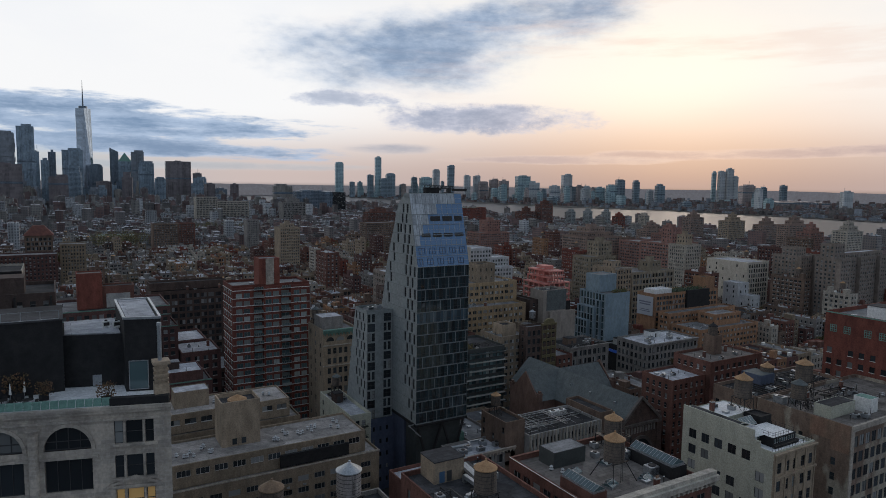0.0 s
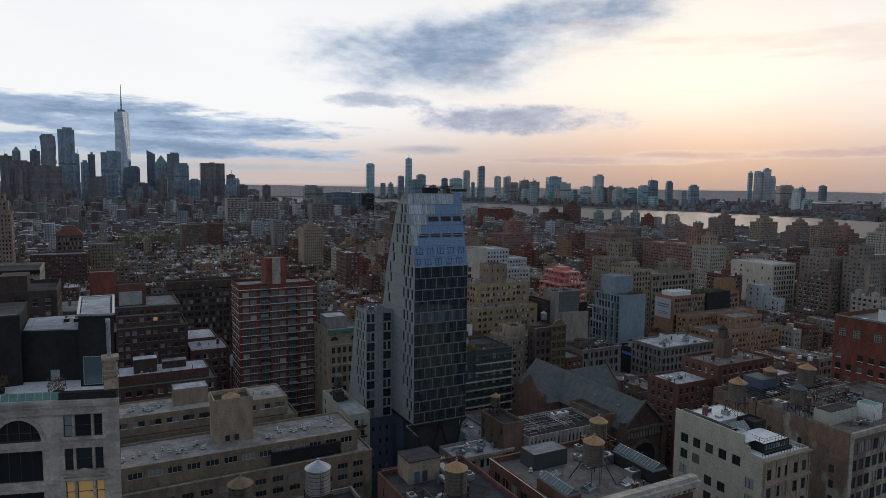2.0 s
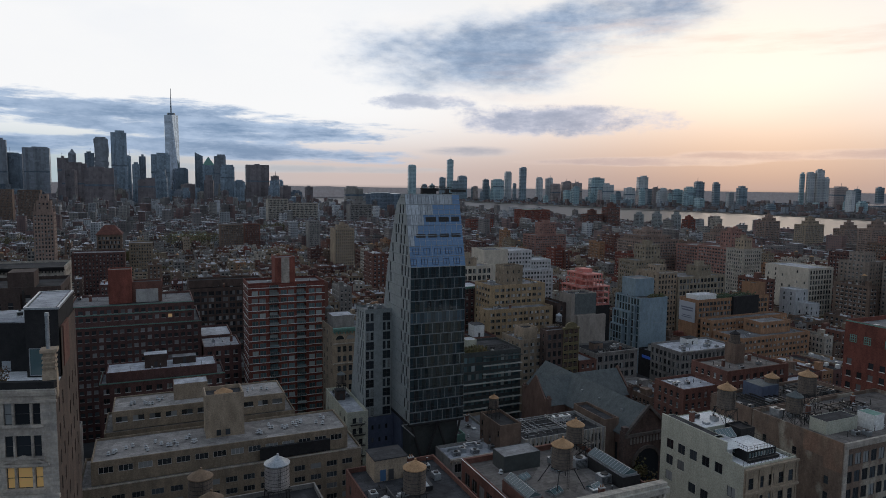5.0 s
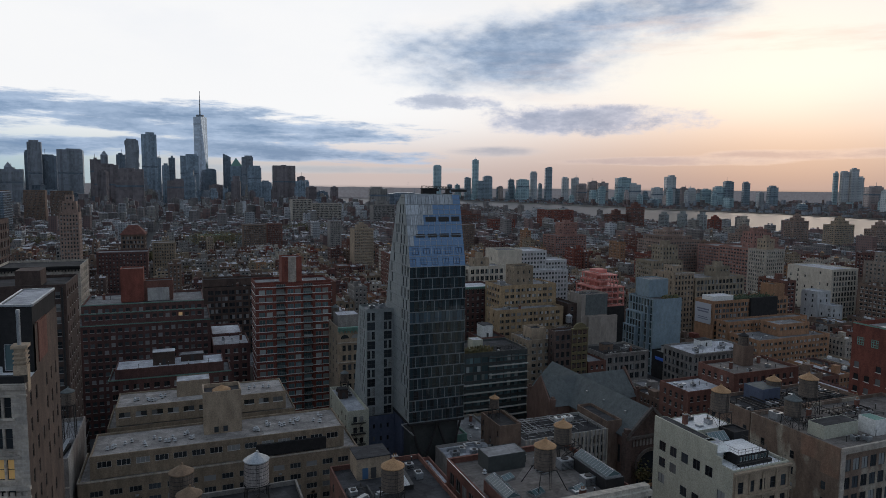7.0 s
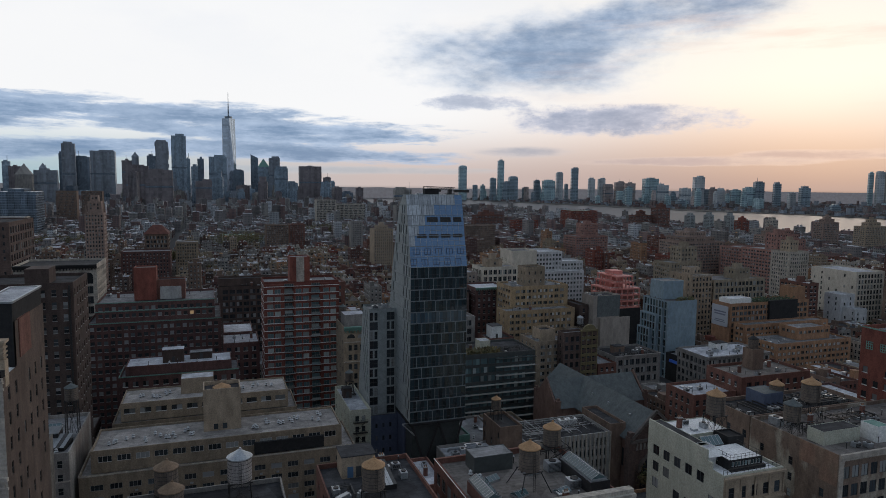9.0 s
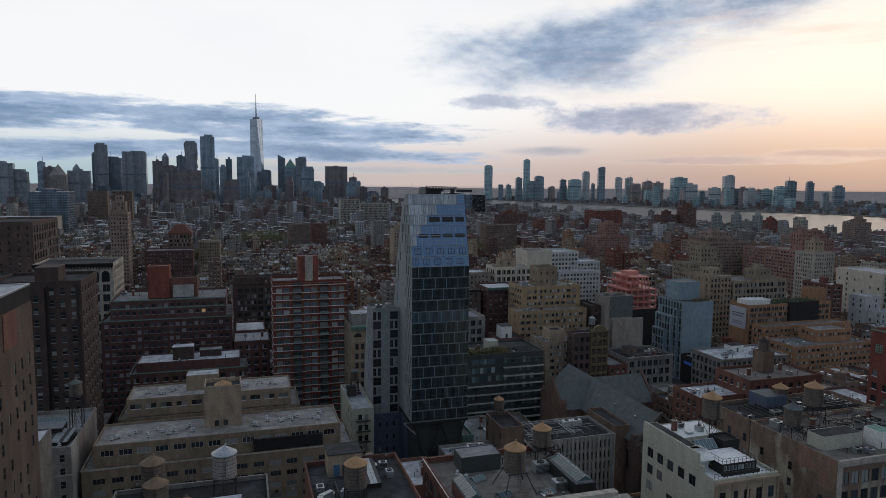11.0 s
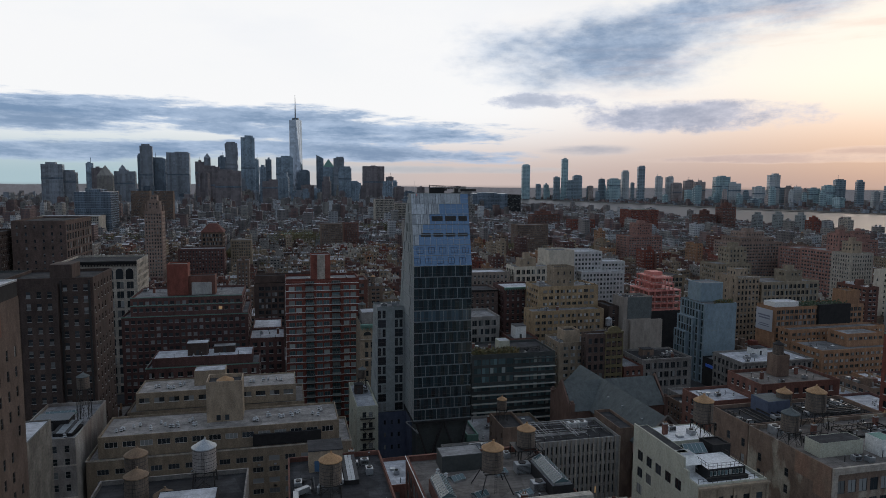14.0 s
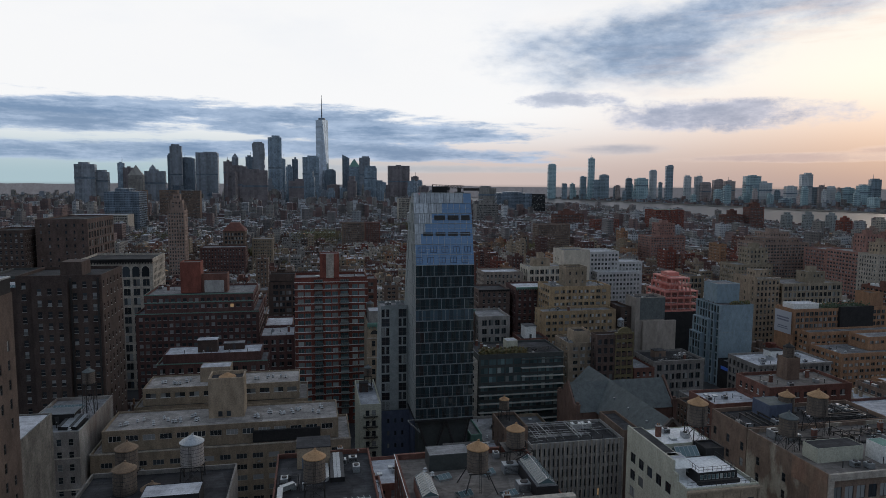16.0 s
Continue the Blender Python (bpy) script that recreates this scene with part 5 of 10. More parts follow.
        for i in range(n):
            a, b = lo + (W - lo) * i / n, lo + (W - lo) * (i + 1) / n
            p = Mesh()
            p.poly([C(a + 0.03, 0.01), C(b - 0.03, 0.01), C(b - 0.03, 0.99), C(a + 0.03, 0.99)])
            pane = part("crown_pane", p, [BLUE_GLASS], ob)
            bar = Mesh()
            bar.bar(C(a, 0.0, 0.03), C(a, 1.0, 0.03), 0.07)
            bar.bar(C(a, 0.5, 0.02), C(b, 0.5, 0.02), 0.05)
            part("mullion", bar, [STEEL], pane)
        line = Mesh()
        line.bar(C(0, 0.0, 0.08), C(W, 0.0, 0.08), 0.13)
        part("slab_edge", line, [GREY_PANEL], ob)
        if r < 2:
            for i in range(5):
                c = 2.0 + i * 3.5 - (1.0 if r == 0 else 0.0)
                if c < 0.8 or (r == 0 and i == 0 and c < 0.9):
                    continue
                f = Mesh()
                s = 0.95
                q = [C(c - s, 0.22, 0.06), C(c + s, 0.22, 0.06), C(c + s, 0.76, 0.06), C(c - s, 0.76, 0.06)]
                for j in range(4):
                    f.bar(q[j], q[(j + 1) % 4], 0.13)
                f.bar(C(c, 0.22, 0.06), C(c, 0.76, 0.06), 0.11)
                part("vent_window", f, [NAVY_FRAME], ob)
        strips = {2: [(0.80, 0.99)], 3: [(0.05, 0.16)], 4: [(0.32, 0.80)]}.get(r, [])
        for a, b in strips:
            spans = [(0.34 + 0.235 * i, 0.34 + 0.235 * i + (0.19 if i < 2 else 0.15)) for i in range(3)] if r == 4 else [(0.14 + 0.215 * i, 0.14 + 0.215 * i + 0.17) for i in range(4)]
            for s, e in spans:
                f = Mesh()
                f.poly([C(W * s, a, 0.09), C(W * e, a, 0.09), C(W * e, b, 0.09), C(W * s, b, 0.09)])
                m = max(2, int((b - a) * 3 / 0.12))
                for j in range(m):
                    k = a + (b - a) * (j + 0.5) / m
                    f.bar(C(W * s, k, 0.12), C(W * e, k, 0.12), 0.05)
                part("louvre", f, [FRAME_DARK], ob)
    roof = Mesh()
    roof.box(0, W, 5.7, 8.6, ZT - 1.2, ZT - 1.0)
    part("roof", roof, [ROOF_GREY], ob)
    rim = Mesh()
    rim.bar((0, 5.65, ZT), (W, 5.65, ZT), 0.25)
    part("rim", rim, [GREY_PANEL], ob)
    # dark recessed foot with braces
    foot = Mesh()
    foot.box(1.2, W - 1.0, 2.2, 26, 0, Z0 - 0.8)
    part("foot_wall", foot, [DARK_PANEL], ob)
    sl = Mesh()
    sl.box(-0.15, W + 0.15, -0.2, 30, Z0 - 0.9, Z0 - 0.17, bottom=True)
    part("soffit_slab", sl, [DARK_METAL], ob)
    for a, b in (((0.8, 0.6, Z0 - 0.9), (5.0, 1.2, 12)), ((9.5, 0.6, Z0 - 0.9), (5.0, 1.2, 12)), ((9.5, 0.6, Z0 - 0.9), (14.0, 1.2, 12)), ((17.0, 0.6, Z0 - 0.9), (14.0, 1.2, 12)), ((5.0, 1.2, 0), (5.0, 1.2, 12)), ((14.0, 1.2, 0), (14.0, 1.2, 12))):
        b_ = Mesh()
        b_.bar(a, b, 0.55)
        part("brace", b_, [BLACK_STEEL], ob)
    st = Mesh()
    st.bar((-2.2, -0.6, Z0 - 0.2), (1.2, -0.9, Z0 - 3.6), 0.3)
    st.bar((-2.2, 0.6, Z0 - 0.2), (-2.2, -0.6, Z0 - 0.2), 0.3)
    st.bar((-2.2, 0.6, Z0 - 0.2), (0.5, 1.5, Z0 - 0.5), 0.25)
    st.bar((1.2, -0.9, Z0 - 3.6), (1.2, 2.3, Z0 - 3.6), 0.25)
    part("canopy_beam", st, [STEEL], ob)


FIN_GREY = surface("grey_aluminium", (0.20, 0.225, 0.235), (0.165, 0.185, 0.195), 0.5, 0.5, 0.02, 0.2)
PANE_DARK = glass("slot_glass", (0.014, 0.016, 0.018), 0.1, 0.0, island=False)
GREY_JOINT = plain("panel_joint", (0.14, 0.15, 0.155), 0.7)
BLUE_GLASS_DARK = glass("pale_storey_glass", (0.06, 0.10, 0.13), 0.05, 0.0, spec=1.0)
CROWN_PANEL = surface("pearl_crown_panel", (0.40, 0.43, 0.46), (0.34, 0.37, 0.40), 0.4, 0.45, 0.02, 0.25, vary=0.25)
NAVY_FRAME = plain("navy_window_frame", (0.03, 0.06, 0.12), 0.5)
tower()


def tower_annex():
    ob = thing("tower_annex", "grey panelled lower slab beside the glass tower", "building", pose(80.3, 184.5, 0))
    W, Z0, Z1 = 8.7, 23.8, 58.4
    n = 11
    fh = (Z1 - 1.0 - Z0) / n
    rear = lambda z: 9.0 + 7.0 * max(0.0, (58.4 - z)) / 30.0
    wall = Mesh()
    rows, cells_all = [], []
    for i in range(n):
        z = Z0 + i * fh
        cells = []
        for k, u in enumerate((0.25, 5.75)):
            if (i + k) % 2:
                cells += [(u, u + 2.6)]
            else:
                cells += [(u, u + 1.0), (u + 1.5, u + 2.5)]
        rows.append((z + 0.25, z + fh - 0.25, cells))
        cells_all += [(c, z + 0.25, z + fh - 0.25) for c in cells]
    P = lambda u, z, d=0.0: (u, d, z)
    pierced(wall, P, Z0, Z1, rows, lambda z: 0.0, lambda z: W, 0.3)
    part("front_wall", wall, [GREY_PANEL], ob)
    for (a, b), z0, z1 in cells_all:
        g = lattice(b - a, z1 - z0, 1 if b - a < 1 else 2, 2, 0.06, 0.1)
        w = part("window", g, [FRAME_DARK], ob, at=pose((a + b) / 2, 0.2, z0))
        p = Mesh()
        p.poly([(a - (a + b) / 2, 0.03, 0), (b - (a + b) / 2, 0.03, 0), (b - (a + b) / 2, 0.03, z1 - z0), (a - (a + b) / 2, 0.03, z1 - z0)])
        part("pane", p, [PANE], w)
    side = Mesh()
    P2 = lambda u, z, d=0.0: (d, u, z)
    rows, slots = [], []
    for i in range(n):
        z = Z0 + i * fh
        c = [1.3, 3.6, 6.6] if i % 2 else [2.2, 5.0, 7.6]
        cells = [(u, u + 1.05) for u in c if u + 1.4 < rear(z + fh)]
        if i < 3:
            cells = cells[:i]
        rows.append((z + 0.3, z + fh - 0.2, cells))
        slots += [(q, z + 0.3, z + fh - 0.2) for q in cells]
    pierced(side, P2, Z0, Z1, rows, lambda z: 0.0, rear, 0.3)
    part("side_wall", side, [GREY_PANEL], ob)
    for (u0, u1), a, b in slots:
        g = Mesh()
        g.poly([(0.2, u0, a), (0.2, u1, a), (0.2, u1, b), (0.2, u0, b)])
        part("slot_window", g, [PANE_DARK], ob)
    back = Mesh()
    back.poly([(W, rear(Z0), Z0), (0, rear(Z0), Z0), (0, rear(Z1), Z1), (W, rear(Z1), Z1)])
    back.poly([(W, 0, Z0), (W, rear(Z0), Z0), (W, rear(Z1), Z1), (W, 0, Z1)])
    part("rear_wall", back, [GREY_PANEL], ob)
    r = Mesh()
    r.box(0.3, W - 0.3, 0.3, 8.7, Z1 - 0.9, Z1 - 0.7)
    part("roof", r, [ROOF_GREY], ob)


tower_annex()
building("blue_podium", "blue painted stucco podium with small dark windows", 80.3, 89.6, 184.2, 200, 23.7, NAVY_PAINT, ROOF_GREY, front=Style(4.2, 2.3, 0.75, 1.5, 1.2, "plain", margin=1.4), near=2, parapet=0.2)
building("blue_podium", "pale blue stucco wedge joining podium and tower", 89.65, 91.4, 177, 200, 24.6, NAVY_PAINT, ROOF_GREY, parapet=0.2)
air_unit(83, 188, 57.7, 2.0, 1.4, 1.2)
air_unit(86.5, 190, 57.7, 2.0, 1.4, 1.2, 90)


def roof_crane(x, y, z):
    """A window-washing crane: carriage, mast and a long lattice arm."""
    ob = thing("roof_crane", "dark steel window-washing crane on the tower roof", "crane", pose(x, y, z))
    b = Mesh()
    b.box(-1.2, 1.4, -0.9, 0.9, 0, 1.4)
    part("carriage", b, [BLACK_STEEL], ob)
    m = Mesh()
    m.box(-0.5, 0.6, -0.5, 0.5, 1.4, 2.6)
    part("mast", m, [BLACK_STEEL], ob)
    c = Mesh()
    c.box(1.5, 6.3, -0.6, 0.6, 1.7, 2.5, bottom=True)
    part("counterweight", c, [BLACK_STEEL], ob)
    a = Mesh()
    for s in (-0.45, 0.45):
        a.bar((1.5, s, 3.2), (-8.4, s, 3.5), 0.16)
        a.bar((1.5, s, 2.4), (-6.6, s, 2.6), 0.16)
        for k in range(9):
            u0, u1 = 1.5 - k * 0.95, 1.5 - (k + 1) * 0.95
            a.bar((u0, s, 3.2), (u1, s, 2.5), 0.09)
            a.bar((u1, s, 2.5), (u1, s, 3.35), 0.09)
    part("arm", a, [BLACK_STEEL], ob)
    d = Mesh()
    d.box(-5.6, -3.0, -0.7, 0.7, 1.9, 2.5, bottom=True)
    part("cradle", d, [BLACK_STEEL], ob)
    w = Mesh()
    w.bar((-8.3, 0, 3.4), (-8.3, 0, 2.7), 0.25)
    part("head", w, [BLACK_STEEL], ob)


roof_crane(103.6, 175.6, 93.7)
bulkhead(95.3, 174.6, 93.7, 4.4, 2.0, 2.6, DARK_METAL, DARK_METAL, door=False)
pole = thing("antenna", "thin steel antenna rod with a red lamp", "antenna", pose(90.4, 174.3, 93.7))
q = Mesh()
q.tube(0, 0, 0, 4.6, 0.05, 0.03, 8)
part("rod", q, [STEEL], pole)
q = Mesh()
q.tube(0.5, 0, 0, 1.0, 0.10, 0.10, 8)
part("warning_lamp", q, [plain("red_lamp", (0.9, 0.08, 0.06), 0.4, 0, 1.0)], pole)

# ---- left of the tower ----
B_MAIN = building("apartment_building", "long beige brick apartment block with terrace setback", 3.6, 68.5, 149.7, 168, 29.3, BEIGE_BRICK, ROOF_BEIGE, front=S_BEIGE, right=S_BEIGE, near=1, parapet=0.6, belts=[(29.0, LIMESTONE, 0.12)])
building("penthouse_storeys", "set-back top storeys of the beige block", 6, 65.3, 151.5, 166.5, 5.5, BEIGE_BRICK, ROOF_BEIGE, front=Style(2.75, 4.1, 3.0, 1.5, 0.7, "three", frame=FRAME_PALE, top=0.9), right=None, near=1, z0=28.9, parapet=0.5, take=False, category="building")
building("penthouse_storeys", "dark rendered penthouse strip on the beige block", 43.0, 60.5, 150.6, 151.3, 3.0, DARK_METAL, ROOF_DARK, z0=29.3, parapet=0.1, take=False)
building("apartment_building", "rear bar of the beige brick apartment block", 7, 57, 178.5, 196, 31.3, BEIGE_BRICK, ROOF_BEIGE, front=S_BEIGE, right=S_BEIGE, near=0, parapet=0.6)
building("penthouse_storeys", "set-back top storey of the rear beige bar", 9, 54.5, 180.5, 194, 5.2, BEIGE_BRICK, ROOF_BEIGE, front=Style(2.75, 4.1, 2.8, 1.4, 0.7, "three", frame=FRAME_PALE, top=0.9), right=S_BEIGE, near=0, z0=31.0, parapet=0.4, take=False)
building("courtyard_wing", "beige brick wing between the two bars", 28, 44, 168.2, 178.3, 30, BEIGE_BRICK, ROOF_GREY, left=S_BEIGE, right=S_BEIGE, parapet=0.5)
lh = building("lift_house", "tall plain tan brick lift house with tank on top", 31.0, 40.2, 158.0, 165.5, 11.0, TAN_BRICK, ROOF_DARK, z0=33.9, parapet=1.0, take=False)
for i, wx in enumerate((3.0, 5.2)):
    set_window(lh, (wx, -0.03, 0.4), 0, Style(w=1.1, h=1.5, kind="plain"), 1)
dome = lone("tank_roof", Mesh(), [TANK_CONE], "low round tan tank roof behind a parapet", "tank roof", pose(35.6, 161.8, 43.8))
dm = Mesh()
dm.tube(0, 0, 0, 0.5, 2.3, 2.3, 20)
dm.tube(0, 0, 0.5, 1.5, 2.3, 0.3, 20)
dome.data = dm.data("tank_roof", [TANK_CONE])
building("lift_house", "low tan brick stair house", 24.5, 33.5, 186, 192, 4.6, TAN_BRICK, ROOF_PALE, z0=35.8, parapet=0.2, take=False)
rv = random.Random(5)
for cx, cy, z in ((10, 156, 33.9), (14, 158, 33.9), (18, 156, 33.9), (20, 158.5, 33.9), (23, 157, 33.9), (26, 160, 33.9), (29, 157, 33.9), (43.5, 157, 33.9), (46, 160, 33.9), (50, 157.5, 33.9), (52, 158.6, 33.9), (55, 160, 33.9), (59, 158, 33.9), (61, 161, 33.9), (14, 186, 35.8), (18, 184.5, 35.8), (21, 187, 35.8), (36, 187, 35.8), (41, 185, 35.8), (45, 187, 35.8), (49, 186, 35.8)):
    for k in range(rv.choice((2, 3, 4))):
        roof_vent(cx + rv.uniform(-1.3, 1.3), cy + rv.uniform(-1.2, 1.2), z)
# window air conditioners under the sills of the beige block are single small boxes
for i in range(26):
    xx, zz = 6.2 + 4.1 * rv.randrange(15), 24.8 - 2.95 * rv.randrange(5)
    a = Mesh()
    a.box(-0.35, 0.35, -0.28, -0.004, -0.5, -0.1, bottom=True)
    part("window_cooler", a, [STEEL], B_MAIN, at=pose(xx - 3.6 + 1.4, 0, zz))

building("apartment_building", "low maroon brick block with pale roof and green trim", 3, 42, 226.5, 242, 31.2, MAROON, ROOF_GREY, front=S_PAIR, right=S_PAIR, near=0, belts=[(30.9, COPPER, 0.15)])
building("penthouse_storeys", "top storey of the low maroon block", 4.8, 39.6, 228.2, 241, 3.3, MAROON, ROOF_PALE, z0=30.9, front=S_PAIR, near=0, parapet=0.4, take=False)
bulkhead(16.5, 231.5, 33.8, 7, 4, 4.6, DARK_BRICK, ROOF_PALE)
bulkhead(25.5, 234, 33.8, 7.5, 3.5, 2.4, DARK_BRICK, ROOF_GREY)
T_APT = building("apartment_building", "broad maroon brick apartment block with rows of pale windows", -12, 36.6, 260, 292, 43.8, MAROON, ROOF_GREY, front=S_SMALL, right=S_SMALL, near=0, belts=[(43.3, COPPER, 0.15)])
building("penthouse_storeys", "set-back upper storeys of the maroon block with green trim", -9.0, 34.3, 262.5, 290, 7.6, MAROON, ROOF_GREY, z0=43.4, front=S_SMALL, right=S_SMALL, near=0, take=False, belts=[(4.0, COPPER, 0.15), (7.3, COPPER, 0.1)])
building("lift_house", "tall red brick lift house", 4.1, 12.3, 269, 277, 13.2, BRIGHT_RED, ROOF_BROWN, z0=50.4, parapet=0.5, take=False)
building("lift_house", "lower red brick plant room", 12.4, 23, 270, 277, 8.0, RED_BRICK, ROOF_DARK, z0=50.4, parapet=0.5, take=False)
pf = lone("cooling_screen", Mesh(), [CONCRETE], "grey louvred cooling screen", "screen", pose(13.6, 269.9, 51.0))
dm = Mesh()
dm.box(0, 8, -0.2, 0.05, -0.6, 4.6, bottom=True)
pf.data = dm.data("cooling_screen", [CONCRETE])
building("apartment_building", "grey brick apartment block with a grid of balconies", 36, 84, 336, 356, 44.5, DARK_BRICK, ROOF_DARK, front=S_MODERN, near=0)
building("lift_house", "long dark plant room", 36, 72, 342, 352, 3.8, DARK_BRICK, ROOF_DARK, z0=44.0, take=False)
building("apartment_building", "maroon brick walk-up with snowy white roof", 37.2, 51.2, 256.5, 276, 33.5, MAROON, ROOF_PALE, front=S_PAIR, near=0)
building("apartment_building", "maroon brick walk-up with white roof", 37.6, 50, 277, 298, 33.5, MAROON, ROOF_PALE, front=S_PAIR, near=0)
SOOT_BRICK = masonry("sooty_dark_brick", (0.085, 0.060, 0.052), (0.060, 0.045, 0.040))
S_OLD = Style(3.4, 2.7, 1.15, 1.8, 0.85, skip=0.05, frame=FRAME_GREY)
DB = building("apartment_building", "tall sooty dark brick apartment building in two heights", -25, -2, 184.5, 206, 70.2, SOOT_BRICK, ROOF_DARK, front=S_OLD, right=Style(3.4, 3.6, 1.1, 1.8, 0.85, skip=0.2), left=S_OLD, near=0)
building("", "", -44, -25.1, 187, 206, 66.5, SOOT_BRICK, ROOF_PALE, front=S_OLD, parent=DB, near=0)
building("", "", -20.5, -11, 183.2, 184.4, 68.5, SOOT_BRICK, ROOF_DARK, front=S_OLD, parent=DB, near=0, take=False, parapet=0.2)
dp = Mesh()
for u in (14.6, 22.0):
    dp.bar((u, -0.2, 4), (u, -0.2, 69.5), 0.45)
part("downpipe", dp, [BLACK_STEEL], DB, "black iron downpipes")
dp = Mesh()
dp.box(10.6, 16.5, 4.0, 12.0, 69.4, 73.6)
part("lift_house", dp, [SOOT_BRICK], DB)
skylight(-34, 190, 65.7, 6, 4, 1.6)
skylight(-28.5, 190, 65.7, 4, 3, 1.2)
water_tank(1.0, 160, 36.0, 1.5, 3.0, 8.6, SLATE, WOOD, "dark wooden water tank with grey cone on tall legs")
building("loft_building", "white painted brick building with metal roof shed", -12, 2.6, 146, 174, 36.9, PEELING, ROOF_GREY, front=S_SASH, right=None, near=1, belts=[(30, LIMESTONE, 0.1), (22, LIMESTONE, 0.1)])
bulkhead(-9, 154, 36.1, 8, 5, 2.6, DARK_METAL, STEEL)
skylight(-6, 165, 36.1, 7, 4, 1.5)
metal_shed_spots = ((-10.5, 148.5, 5.0, 4.2, 1.2, 12), (-3.5, 150.0, 4.6, 6.0, 1.0, -8))
building("loft_building", "narrow streaked grey building with white roof", -10, 3.6, 108, 127.5, 48, STREAKED, ROOF_PALE, parapet=0.3)
ARC = building("loft_building", "pale stone loft building with arcaded top storey and dark cornice", -45.0, -13.6, 300, 326, 62, PALE_STONE, ROOF_DARK, front=Style(4.4, 4.2, 2.9, 3.0, 0.8, "two", top=9.0), right=S_SASH, near=0, cornice=(DARK_METAL, 1.6, 1.4))
for i in range(7):
    a = Mesh()
    c, r, n = 3.0 + i * 4.2, 1.6, 10
    a.poly([(c + r * math.cos(math.pi * k / n), -0.02, 56.9 + r * math.sin(math.pi * k / n)) for k in range(n + 1)] + [(c - r, -0.02, 53.6), (c + r, -0.02, 53.6)])
    part("arched_window", a, [PANE], ARC)
    m = Mesh()
    for k in range(n):
        p0, p1 = [(c + rr * math.cos(math.pi * kk / n), 56.9 + rr * math.sin(math.pi * kk / n)) for rr, kk in ((1.6, k), (1.6, k + 1))], [(c + 1.95 * math.cos(math.pi * kk / n), 56.9 + 1.95 * math.sin(math.pi * kk / n)) for kk in (k, k + 1)]
        m.poly([(p0[0][0], -0.15, p0[0][1]), (p1[0][0], -0.15, p1[0][1]), (p1[1][0], -0.15, p1[1][1]), (p0[1][0], -0.15, p0[1][1])])
        m.poly([(p0[0][0], 0, p0[0][1]), (p0[0][0], -0.15, p0[0][1]), (p0[1][0], -0.15, p0[1][1]), (p0[1][0], 0, p0[1][1])])
    part("arch_moulding", m, [PALE_STONE], ARC)
LT = building("apartment_building", "tall brown brick building with pale stone arcaded side", -95.5, -68, 389, 440, 75.6, BROWNSTONE, ROOF_DARK, front=Style(4.0, 4.4, 1.0, 1.7, 0.9, skip=0.15), right=Style(5.0, 5.0, 3.2, 3.6, 0.8, "two", top=2.0), near=0)
building("apartment_building", "dark grey brick building with a black roof", -117, -98, 380, 410, 70, DARK_BRICK, ROOF_DARK, front=S_SASH, right=S_SASH, near=0)
building("office_building", "dark green glass office block", -84, -58, 300, 330, 55, DARK_PANEL, ROOF_DARK, front=S_MODERN, right=S_MODERN, near=0)


